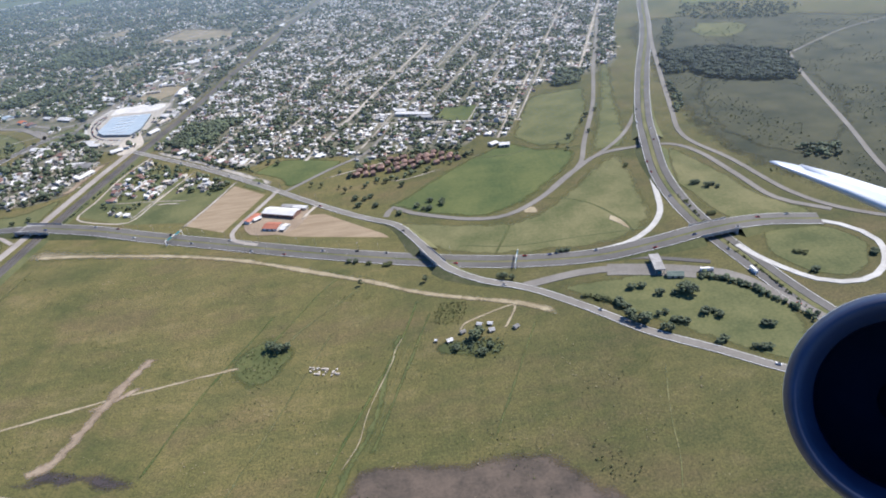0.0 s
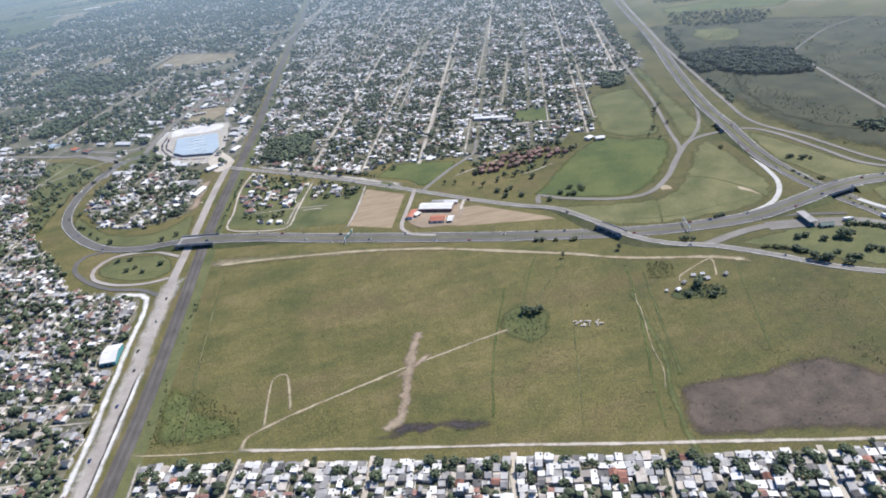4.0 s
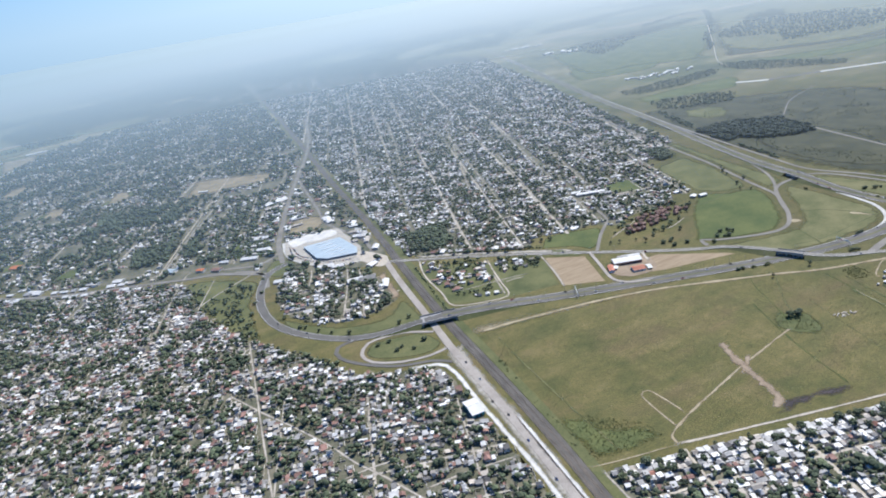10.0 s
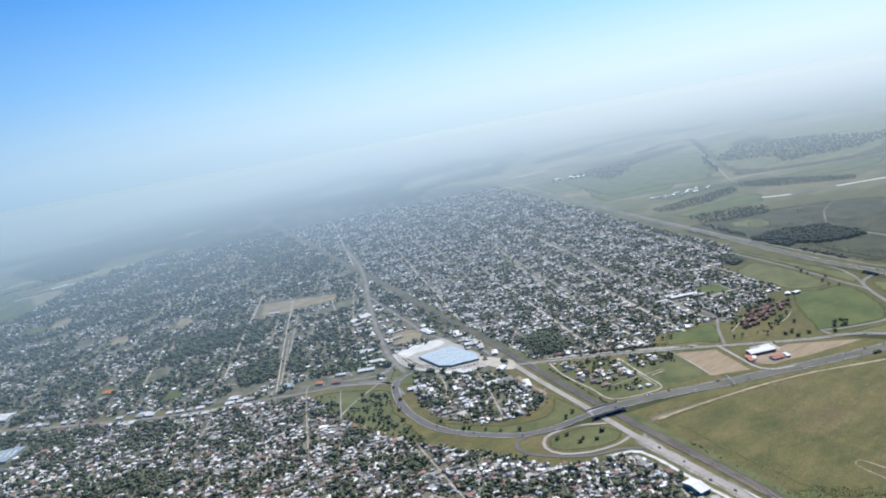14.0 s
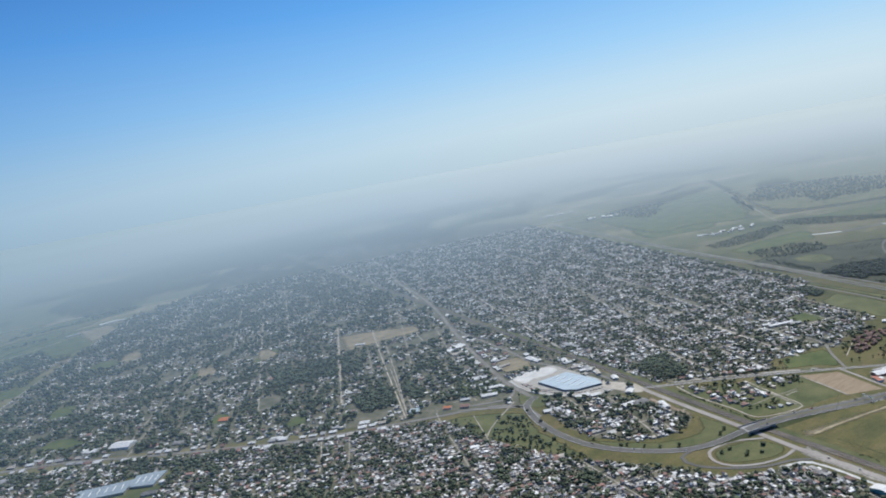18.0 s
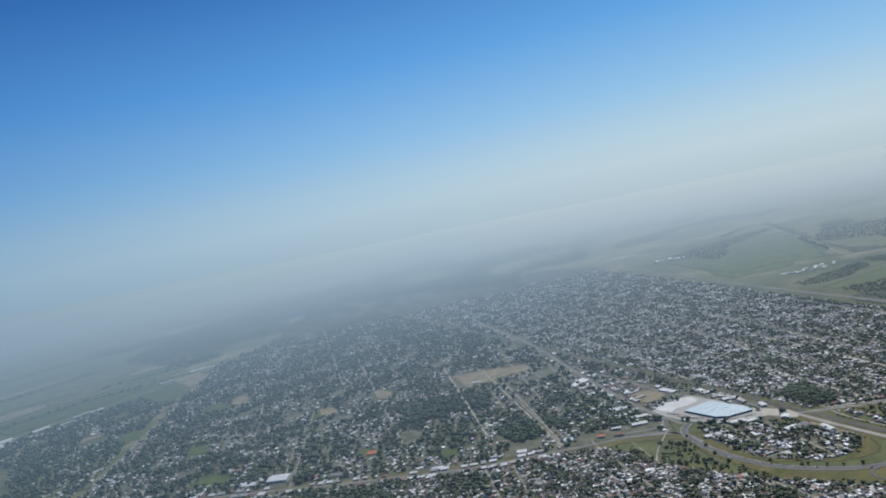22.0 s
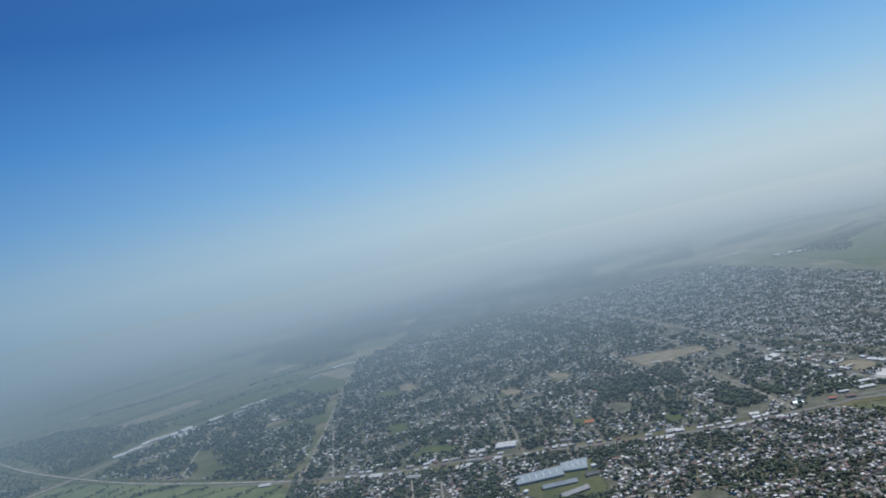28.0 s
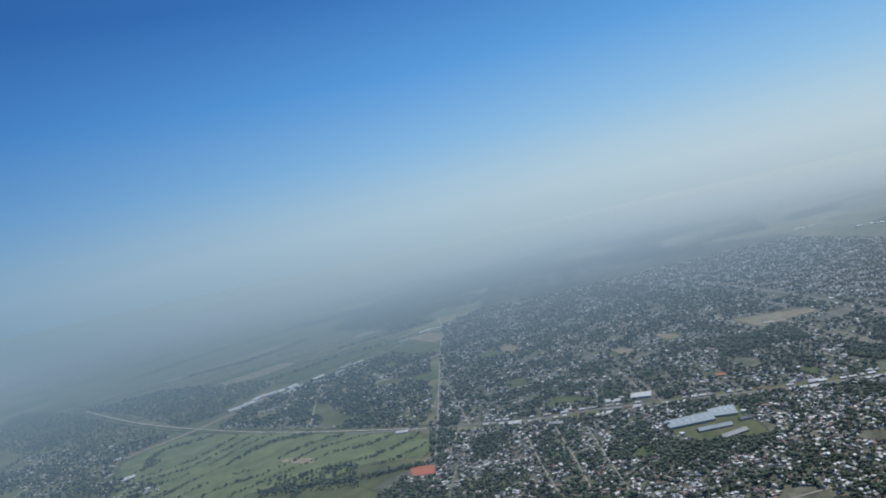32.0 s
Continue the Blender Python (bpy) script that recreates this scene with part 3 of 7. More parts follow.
patch("verge_field", [(132, 246), (150, 248), (163, 238), (166, 226), (158, 212), (148, 206), (137, 210), (128, 226)], 0.06, "lawn", "grass inside the cloverleaf loop", "field", 0.5)
patch("verge_field", [(76, 330), (92, 372), (114, 440), (136, 522), (150, 540), (128, 440), (112, 362), (92, 352)], 0.05, "lawn", "mown grass beside the motorway", "field", 0.5)
patch("verge_field", [(-202, 324), (-150, 307.5), (-104, 291), (-67, 272), (-31, 252), (-31, 247), (-67, 266), (-104, 284), (-150, 299), (-205, 311)], 0.05, "verge", "dry tan grass between highway and dirt road", "field", 0.4)
patch("roadside_lawn", [(40, 226), (80, 227), (104, 216), (120, 192), (108, 164), (84, 182), (60, 205)], 0.05, "lawn", "grass triangle with bushes below the toll plaza", "field", 0.6)
patch("scrub_field", [(160, 470), (200, 640), (330, 600), (420, 480), (300, 300), (215, 250), (160, 300), (150, 380)], 0.03, "rough", "rough olive scrubland", "field", 3)
patch("burnt_field", [(-34, 146), (-28, 147), (-21, 146), (-12, 145), (-3, 143), (8, 144), (18, 144), (24, 141), (28, 137), (34, 129), (42, 123), (40, 115), (36, 107), (32, 101), (16, 103), (-2, 110), (-22, 114), (-40, 121), (-39, 133)], 0.05, "burnt", "burnt purple-brown grass", "field", 0.9)
patch("burnt_strip", [(-145, 160), (-131, 161.5), (-118, 159.5), (-98, 151.5), (-90, 147.5), (-104, 148.5), (-124, 153.5), (-141, 157)], 0.06, "char", "charred black strip of grass", "field", 2.4)
patch("farm_ground", [(-5, 201), (16, 197), (15, 188), (-3, 191), (-8, 196)], 0.05, "weed", "rank green growth round the farm sheds", "field", 0.8)
patch("weed_patch", [(-222, 182), (-219, 214), (-211, 212), (-204, 198), (-192, 186), (-188, 176), (-205, 177)], 0.05, "weed", "rank green weeds in the field's corner", "field", 1.5)
patch("bush_ground", [(-79, 212), (-68, 216), (-59, 208), (-62, 193), (-73, 188), (-83, 200)], 0.05, "weed", "rank green grass round a bush", "field", 1.2)
patch("sports_ground", [(-318, 845), (-300, 905), (-286, 930), (-203, 868), (-212, 830), (-250, 838)], 0.09, "drygrass", "bare tan playing field", "field", 1.0)
patch("vacant_lot", [(-221, 590), (-249, 606), (-230, 645), (-206, 622)], 0.09, "drygrass", "dry grass lot behind the hypermarket", "field", 0.5)
patch("loop_verge", [(-318, 404), (-312, 470), (-300, 512), (-345, 556), (-350, 520), (-336, 440)], 0.09, "lawn", "rough green lot outside the road loop", "field", 1)
patch("loop_verge", [(-222, 352), (-262, 362), (-292, 388), (-304, 430), (-299, 428), (-272, 388), (-243, 376), (-222, 392)], 0.09, "lawn", "green verge inside the road loop", "field", 0.4)
patch("loop_verge", [(-262, 349), (-270, 340), (-267, 330), (-253, 319), (-238, 314), (-228, 320), (-232, 338), (-246, 346)], 0.09, "lawn", "grass island inside the small loop", "field", 0.3)
patch("tan_strip", [(-865, 1307), (-785, 1290), (-728, 1267), (-608, 1304), (-576, 1325), (-598, 1279), (-743, 1216), (-851, 1256)], 0.07, "drygrass", "long tan strip of parched field", "field", 3)
patch("golf_course", [(-1140, 1250), (-1016, 1290), (-855, 1036), (-790, 925), (-820, 840), (-890, 880), (-930, 825), (-1130, 1040)], 0.06, "fairway", "green golf course with bunkers", "field", 3)
patch("far_meadow", [(-909, 1594), (-769, 1614), (-515, 1547), (-512, 1450), (-585, 1310), (-754, 1351)], 0.05, "lawn", "pale green meadow at the edge of town", "field", 3)
patch("far_meadow", [(-1120, 1500), (-1400, 2700), (-868, 2700), (-520, 2300), (-520, 1620), (-900, 1620)], 0.04, "verge", "pale fields far out on the plain", "field", 8)
patch("airfield_grass", [(270, 716), (298, 714), (352, 709), (419, 687), (375, 643), (343, 649), (299, 671), (264, 687)], 0.06, "lush", "mown light green strip before the runway", "field", 1)
patch("far_field", [(532, 810), (722, 670), (885, 687), (951, 819), (903, 1147), (870, 1161)], 0.05, "rough", "brownish grazing land beyond the airfield", "field", 4)
patch("far_field", [(528, 750), (621, 685), (704, 659), (655, 626), (575, 652), (518, 713)], 0.055, "lush", "light green field beyond the airfield", "field", 3)
patch("far_field", [(410, 1069), (514, 1106), (555, 994), (478, 890), (424, 870), (362, 895), (331, 931)], 0.055, "lush", "bright green field beside the motorway", "field", 3)
MOTORWAY_GROVE = [(168, 474), (186, 470), (188, 500), (174, 504)]
patch("brown_plain", [(949, 1228), (1141, 1104), (1265, 950), (826, 703), (649, 739), (606, 885)], 0.06, "verge", "brownish grazing land far out", "field", 8)
patch("tan_band", [(520, 1480), (652, 1510), (740, 1500), (868, 1400), (1300, 1250), (1300, 1190), (868, 1330), (731, 1430), (600, 1450)], 0.07, "drygrass", "long tan strip across the far plain", "field", 6)
patch("green_plain", [(475, 1229), (373, 963), (447, 913), (543, 859), (841, 1133), (718, 1205)], 0.06, "lush", "light green field beside the airfield", "field", 5)
patch("pale_strip", [(145, 1973), (297, 1858), (394, 1824), (455, 1997), (296, 2051), (170, 2077)], 0.06, "verge", "pale field beyond the town", "field", 8)
for mat, what, q in (("lush", "light green field beside the works road", [(-735, 1345), (-580, 1358), (-515, 1489), (-550, 1574), (-689, 1501), (-754, 1388)]),
                     ("lush", "light green strip field beyond the works", [(-848, 1439), (-745, 1466), (-617, 1533), (-596, 1633), (-708, 1606), (-792, 1557), (-867, 1513)]),
                     ("drygrass", "parched tan strip field beyond the works", [(-991, 1666), (-963, 1610), (-866, 1591), (-775, 1635), (-811, 1703), (-910, 1687)]),
                     ("lush", "light green field before the far woods", [(-639, 1666), (-511, 1639), (-442, 1665), (-417, 1798), (-534, 1820), (-669, 1755)])):
    patch("strip_field", q, 0.062, mat, what, "field", 5)
# long strip fields that cross the far plain
rng = random.Random(77)
for k in range(74):
    x, y = rng.uniform(-1750, 450), rng.uniform(1680, 3300)
    if x > -430 and y < 2420:
        continue
    w, d, lean = rng.uniform(70, 230), rng.uniform(14, 46) * (y / 1900), rng.uniform(0.02, 0.22)
    q = [(x + u * w, y + u * w * lean + v * d + rng.uniform(-9, 9)) for u, v in ((-1, -1), (-0.3, -1), (0.4, -1), (1, -1), (1.1, 0.2), (0.8, 1), (0, 1), (-0.7, 1), (-1.1, 0.1))]
    mat = rng.choice(("drygrass", "verge", "drygrass", "lush", "verge", "lawn"))
    patch("strip_field", q, 0.062, mat, {"drygrass": "parched tan", "verge": "pale dry-green", "lush": "light green", "lawn": "olive green"}[mat] + " strip field on the far plain", "field", 6)
patch("pale_strip", [(-1000, 3000), (-300, 2800), (300, 2600), (320, 2720), (-300, 2980), (-980, 3200)], 0.064, "drygrass", "pale strip fields on the far plain", "field", 10)
patch("earth_field", [(247, 606), (273, 591), (276, 570), (249, 548), (232, 563), (231, 583)], 0.07, "lawn", "bare dry field beside the wood", "field", 2)
patch("smooth_pasture", [(196, 462), (239, 436), (258, 430), (236, 354), (189, 313), (164, 353), (172, 418)], 0.06, "rough", "smooth grey-green pasture below the wood", "field", 2)
ribbon("country_road", [(266, 484), (300, 508), (340, 532), (408, 553)], 2.0, 0.13, "oldroad", label="worn road past the wood", category="road", ragged=0.3)
ribbon("tree_line_road", [(475, 748), (511, 802), (643, 937), (909, 1210)], 2.4, 0.13, "street", label="packed-earth road across the plain", category="road", ragged=0.3)
patch("green_lot", [(-305, 610), (-290, 623), (-269, 609), (-270, 581), (-282, 563), (-302, 576)], 0.09, "lush", "green lots beside the road island", "field", 0.5)
patch("road_island", [(-288, 531), (-275, 546), (-263, 529), (-266, 519), (-279, 505), (-289, 515)], 0.1, "lawn", "grass island between the avenue and the loop", "field", 0.3)
GLADES = [[(-402, 938), (-387, 983), (-372, 974), (-373, 941), (-389, 928)], [(-480, 946), (-469, 986), (-451, 983), (-452, 948), (-467, 936)], [(-582, 1566), (-552, 1546), (-513, 1531), (-512, 1453), (-542, 1414), (-564, 1379)], [(-545, 1171), (-531, 1212), (-510, 1214), (-509, 1173), (-532, 1146)]]
GREENS = [[(-643, 991), (-644, 975), (-630, 967), (-617, 977), (-613, 995), (-627, 1006)],
          [(-586, 1186), (-587, 1166), (-568, 1160), (-552, 1170), (-549, 1195), (-565, 1208)],
          [(-484, 965), (-487, 952), (-475, 945), (-461, 953), (-454, 971), (-465, 982)],
          [(-400, 954), (-408, 936), (-392, 932), (-374, 942), (-363, 963), (-373, 975)],
          [(-640, 847), (-640, 837), (-627, 832), (-617, 834), (-616, 847), (-627, 855)],
          [(-662, 863), (-662, 856), (-651, 852), (-643, 853), (-643, 863), (-652, 871)],
          [(-695, 666), (-698, 656), (-687, 651), (-675, 657), (-671, 671), (-680, 679)],
          [(-579, 1185), (-576, 1160), (-558, 1150), (-545, 1162), (-547, 1191), (-564, 1210)],
          [(-707, 1176), (-701, 1151), (-679, 1141), (-667, 1149), (-672, 1178), (-694, 1203)],
          [(-481, 961), (-482, 945), (-469, 938), (-458, 948), (-456, 969), (-467, 981)],
          [(-504, 768), (-505, 756), (-496, 752), (-487, 757), (-485, 772), (-493, 781)],
          [(-452, 684), (-452, 674), (-442, 668), (-433, 673), (-431, 685), (-439, 694)],
          [(-645, 986), (-643, 966), (-627, 961), (-618, 968), (-620, 990), (-634, 1006)],
          [(-655, 866), (-650, 850), (-629, 837), (-618, 841), (-621, 861), (-642, 877)]]
for q in GREENS:
    patch("green_glade", q, 0.09, "lush", "open green lot among the trees", "field", 0.6)
for q in GLADES:
    patch("glade", q, 0.09, "drygrass", "open dry-grass lot among the trees", "field", 1.0)
patch("park_ground", [(-110, 372), (-104, 384), (-98, 378), (-93, 357)], 0.06, "lawn", "grass strip beside the stubble field", "field", 0)

# ---- roads ----
RAIL_X, HWB_X, AV_X, RAMP_X = (-216.5, 346.5), (114, 250), (-5, 259), (121, 354)
HWA = [(-214, 346, 2.5), (-180, 335, 1.2), (-150, 322, 0), (-120, 308, 0), (-94, 296, 0), (-70, 285, 0), (-47, 275, 0), (-9, 260, 0), (27, 249, 0), (61, 244, 0.2),
       (86, 245.5, 1.4), (114, 250, 2.5), (137, 252.5, 1.5), (159, 249, 0.3)]
LOOP = [(-214, 346, 2.5), (-232, 350.5, 1.8), (-252, 355.5, 0.5), (-273, 367, 0), (-294, 394, 0), (-306, 424, 0), (-307, 461, 0), (-299, 496, 0), (-286, 521, 0), (-268, 530, 0)]
for s in (-1, 1):
    ribbon("highway", HWA, 4.4, 0.2, "asphalt", s * 2.9, label="grey asphalt carriageway of the dual highway")
ribbon("highway_median", HWA, 1.4, 0.16, "verge", 0, label="narrow dry-grass median", category="median")
ribbon("road_loop", LOOP, 6.4, 0.21, "asphalt", 0, label="curving asphalt slip road with two lanes")
banks("embankment", HWA, 10.4, "lawn", [(*RAIL_X, 11), (*HWB_X, 8)])
banks("embankment", LOOP, 6.6, "lawn", [(*RAIL_X, 11)])
HWB = [(430, 1300, 0), (262, 807, 0), (203, 612, 0), (161, 490, 0), (134, 405, 0.6), (121, 354, 2.3), (113, 313, 0.8), (111.5, 280, 0), (114, 250, 0), (118.5, 226, 0), (123, 203, 0), (131, 174, 0), (146, 120, 0), (165, 55, 0)]
for s in (-1, 1):
    ribbon("motorway", HWB, 3.8, 0.19, "asphalt", s * 3.1, label="grey asphalt carriageway of the straight motorway")
ribbon("motorway_median", HWB, 2.0, 0.15, "verge", 0, label="grass median with shrubs", category="median")
banks("embankment", HWB, 10.2, "lawn", [(*RAMP_X, 7)])
AVENUE = [(-206, 466, 0), (-183, 446, 0), (-147, 416, 0), (-101, 372.5, 0), (-60, 331, 0), (-36, 309, 0), (-21, 296, 0.8), (-11, 274, 2.3), (-5, 259, 2.5), (1, 247, 2.1), (14, 236, 0.8), (32, 226.5, 0), (52, 207, 0), (67, 190, 0), (86, 175, 0), (104, 160, 0), (150, 128, 0)]
ribbon("avenue", AVENUE, 4.0, 0.2, "oldroad", label="two-lane bleached asphalt avenue")
banks("embankment", AVENUE, 4.2, "verge", [(*AV_X, 8)])
RAMPS = [("ramp", [(-26, 307), (-22, 317), (-13, 308), (14, 293), (33, 292), (53, 307), (75, 333), (92, 349), (113, 352.5), (131, 350), (141, 334), (147, 301), (152, 273), (168, 256)], 3.0, "oldroad"),
         ("ramp", [(151, 472), (142, 442), (133, 414), (115, 378), (100, 358), (82, 341), (67, 325), (56, 311)], 2.2, "oldroad"),
         ("concrete_ramp", [(113, 333), (108.5, 312), (105, 295), (100, 275), (90, 260), (77, 251), (62, 248)], 2.6, "concrete"),
         ("service_road", [(178, 680), (150, 580), (133, 521), (111, 437), (89, 371), (80, 342), (68, 324)], 2.6, "oldroad"),
         ("ramp", [(114, 250.5), (130, 254), (148, 252.5), (164, 243), (170, 227), (162, 210), (149, 202.5), (135, 207), (124, 224), (119, 238)], 2.6, "concrete"),
         ("ramp", [(262, 800), (200, 590), (181, 521), (152, 407), (142, 359), (152, 321), (161, 276), (176, 252), (200, 235)], 2.8, "oldroad"),
         ("toll_road", [(30, 229), (52, 233), (68, 232.5), (81, 230), (106, 219), (118, 200), (127, 178), (140, 130)], 4.6, "oldroad"),
         ("toll_plaza", [(64, 232.5), (72, 230.5), (82.5, 227.5), (96, 222)], 8.4, "oldroad"),
         ("frontage_road", [(61, 241), (80, 238), (104, 228)], 2.4, "asphalt"),
         ("road", [(-287, 519), (-323, 556), (-342, 565), (-385, 590), (-455, 632), (-522, 689), (-577, 738), (-635, 793), (-698, 838), (-739, 884), (-784, 925), (-860, 1020)], 4.6, "oldroad"),
         ("road", [(-272, 534), (-263, 584), (-244, 643), (-220, 712), (-184, 806), (-150, 890), (-110, 1010), (-60, 1200)], 4.4, "oldroad"),
         ("road", [(-212, 480), (-204, 500), (-202, 540), (-212, 600), (-205, 650), (-186, 800)], 3.0, "oldroad"),
         ("rail_avenue", [(-249, 110), (-243.5, 152), (-240, 182), (-236, 215), (-231, 262), (-227, 306), (-221, 350), (-212, 420), (-204, 470)], 4.6, "dustroad"),
         ("small_loop", [(-226, 335), (-240, 347), (-252, 351), (-264, 351), (-272, 341), (-270, 328), (-256, 316), (-240, 311), (-229, 312)], 2.2, "dustroad"),
         ("slip_road", [(-262, 361), (-281, 360), (-284, 346), (-274, 328), (-259, 313), (-242, 305), (-233, 296)], 2.6, "asphalt"),
         ("link_road", [(-321, 566), (-292, 548), (-277, 553), (-270, 563)], 3.2, "oldroad"),
         ("link_road", [(-310, 548), (-296, 534), (-291, 514), (-295, 492)], 3.2, "oldroad"),
         ("field_road", [(-114, 384), (-124, 350), (-133, 326)], 1.8, "street"),
         ("field_road", [(-87, 360), (-95, 338), (-103, 317), (-103, 309), (-99, 302), (-88, 296)], 2.2, "dustroad"),
         ("access_road", [(-82, 357), (-60, 380), (-39, 399), (-30, 422)], 2.4, "oldroad"),
         ("access_path", [(-62, 367), (-43, 374), (-19, 383)], 0.9, "pale"),
         ("access_path", [(-25, 351), (-14, 351), (6, 359)], 0.8, "pale"),
         ("access_road", [(-62, 334), (-66, 325), (-69, 317)], 2.4, "pale"),
         ("block_road", [(-184, 448), (-194, 415), (-198, 377), (-201, 362), (-196, 353), (-172, 343), (-164, 346), (-160, 361), (-154, 382), (-146, 407)], 1.5, "pale"),
         ("dirt_road", [(-206, 314), (-190, 312), (-150, 302), (-104, 287), (-67, 268), (-31, 247), (-9, 233), (24, 218.5), (40, 208)], 3.2, "dirt"),
         ("country_road", [(268, 491), (250, 436), (226, 344), (210, 286), (200, 220)], 2.6, "oldroad"),
         ("far_road", [(-1206, 1798), (-1100, 1489), (-1000, 1270), (-914, 1115), (-784, 930)], 5.0, "street"),
         ("far_road", [(-1160, 1270), (-1031, 1305), (-944, 1359), (-807, 1430), (-650, 1470), (-482, 1560)], 3.4, "street"),
         ("town_edge_road", [(-818, 838), (-751, 979), (-600, 1302), (-481, 1554), (-430, 1680)], 2.6, "street"),
         ("town_street", [(-269, 981), (-337, 817), (-395, 681)], 1.7, "pale"),
         ("town_street", [(-251, 903), (-319, 727), (-370, 591)], 1.7, "pale"),
         ("block_lane", [(-159, 362), (-150, 362), (-142, 359)], 1.0, "pale"),
         ("far_avenue", [(419, 1265), (520, 1560), (640, 1900), (800, 2400)], 6.0, "oldroad")]
for i, (rname, pts, w, mat) in enumerate(RAMPS):
    what = {"oldroad": "bleached asphalt", "asphalt": "dark asphalt", "concrete": "pale concrete", "street": "packed-earth", "pale": "pale gravel", "dirt": "tan dirt", "dustroad": "dusty bleached asphalt"}[mat]
    ribbon(rname, pts, w, 0.2 + 0.004 * (i % 7), mat, label=what + " " + rname.replace("_", " ") + " across the plain", ragged=0.3 if mat in ("street", "pale", "dirt") else 0.0)
# open margins along the main roads of the town
for rname, pts, w, mat in RAMPS:
    if rname == "road":
        ROADS.append((smooth_line(pts, 6.0)[:, :2], w / 2 + 2.6))
# painted edge and lane lines
for pts, offs in ((HWA, (-4.9, -2.9, -0.9, 0.9, 2.9, 4.9)), (HWB, (-4.8, -3.1, -1.4, 1.4, 3.1, 4.8)), (LOOP, (-2.9, 0, 2.9)), (AVENUE, (-1.8, 0, 1.8))):
    for o in (offs[0], offs[-1]):
        ribbon("road_marking", pts, 0.07, 0.225, "paint", o, False, depth=0.01, label="thin white painted road line", category="road marking")
# the railway: two tracks on a dark ballast bed
RAIL = [(-241, 105), (-234, 155), (-226, 211), (-219, 278), (-212, 350), (-200, 437), (-182, 561), (-158, 760), (-87, 1301), (84, 2647)]
ribbon("railway_bed", RAIL, 6.2, 0.16, "ballast", 0.4, label="dark ballast railway bed", category="railway")
for s in (-1.3, -0.5, 1.4, 2.2):
    ribbon("rail", RAIL[:8], 0.12, 0.26, "steel", s + 0.6, False, label="rusty steel rail on the ballast bed", category="rail")
ribbon("rail_verge", RAIL[:8], 5.0, 0.1, "lawn", -5.4, False, label="grass strip along the railway", category="verge")
ribbon("dust_margin", [(-250, 105), (-243.5, 152), (-240, 182), (-235.5, 222), (-231, 262), (-226, 310)], 9.0, 0.13, "dusty", 0.4, label="dusty earth margin of the avenue", category="verge", ragged=0.2)
ribbon("gravel_strip", [(-249, 112), (-240.5, 182), (-234.5, 232)], 2.5, 0.22, "chalk", -3.2, label="pale gravel strip beside the avenue", category="verge", ragged=0.35)
ribbon("gravel_yard", [(-255.5, 110), (-246.5, 178), (-241.5, 240), (-237, 285), (-241, 299), (-256, 305)], 2.8, 0.17, "chalk", 0, label="pale gravel frontage along the avenue", category="verge", ragged=0.35)
ribbon("avenue_frontage", [(-184, 454), (-166, 440), (-148, 424), (-124, 401), (-92, 370)], 4.5, 0.15, "dusty", label="dusty paved frontage along the avenue", category="verge", ragged=0.3, free=False)
ribbon("earth_lot", [(-222, 395), (-219, 420), (-214, 448)], 6.0, 0.15, "pinkdirt", 2.0, label="bare reddish earth beside the avenue", category="verge", ragged=0.35)
# tracks in the big meadow
ribbon("dirt_track", [(-188, 168), (-186, 174), (-175, 179), (-157, 184), (-137, 189), (-123, 192.5), (-104, 196), (-78, 201)], 1.5, 0.12, "dirt", label="trodden dirt track across the meadow", category="track", step=1.5, ragged=0.5)
ribbon("dirt_scar", [(-114, 214), (-118, 205), (-122, 193), (-127, 176), (-131, 165), (-138, 160)], 4.4, 0.14, "pinkdirt", label="wide tan scar of bare earth", category="track", step=1.0, ragged=0.4)
ribbon("dirt_scar", [(-112, 198), (-119, 193), (-128, 187)], 2.4, 0.13, "pinkdirt", label="bare earth beside the scar", category="track", step=3, ragged=0.35)
ribbon("dirt_track", [(-180, 177), (-178, 195), (-176, 205), (-171, 206), (-170, 197), (-170, 183)], 1.2, 0.11, "dirt", label="faint hairpin dirt track", category="track", step=3, ragged=0.35)
ribbon("dirt_track", [(-43, 112), (-42, 122), (-37, 142), (-29, 162), (-26, 180), (-23, 193), (-20, 208)], 2.2, 0.11, "weed", label="rank green ditch line across the meadow", category="track", step=1.2, ragged=0.6)
ribbon("footpath", [(-19, 206), (-22, 198), (-23, 192), (-28, 177), (-31, 167), (-33, 156), (-35, 151), (-38, 145)], 0.4, 0.125, "dirt", label="thin pale footpath through the meadow", category="path", step=2, ragged=0.5)
ribbon("footpath", [(-17, 202), (-21, 185), (-25, 172), (-26, 166), (-29, 156), (-32, 148)], 0.3, 0.122, "verge", label="thin pale footpath through the meadow", category="path", step=2, ragged=0.5)
ribbon("dirt_track", [(-74, 203), (-66, 218), (-52, 246), (-44, 256)], 0.8, 0.1, "lush", label="faint green track through the meadow", category="track", step=3, ragged=0.35)
ribbon("footpath", [(67, 174), (64, 164), (60, 149), (58, 138), (56, 130), (53, 121)], 0.45, 0.12, "verge", label="pale footpath through the meadow", category="path", step=2, ragged=0.5)
ribbon("dirt_track", [(2, 204), (4, 209), (13, 213.5), (24, 217), (20, 206), (18, 203)], 1.2, 0.12, "dirt", label="dirt drive to the small farm", category="track", step=2, ragged=0.35)
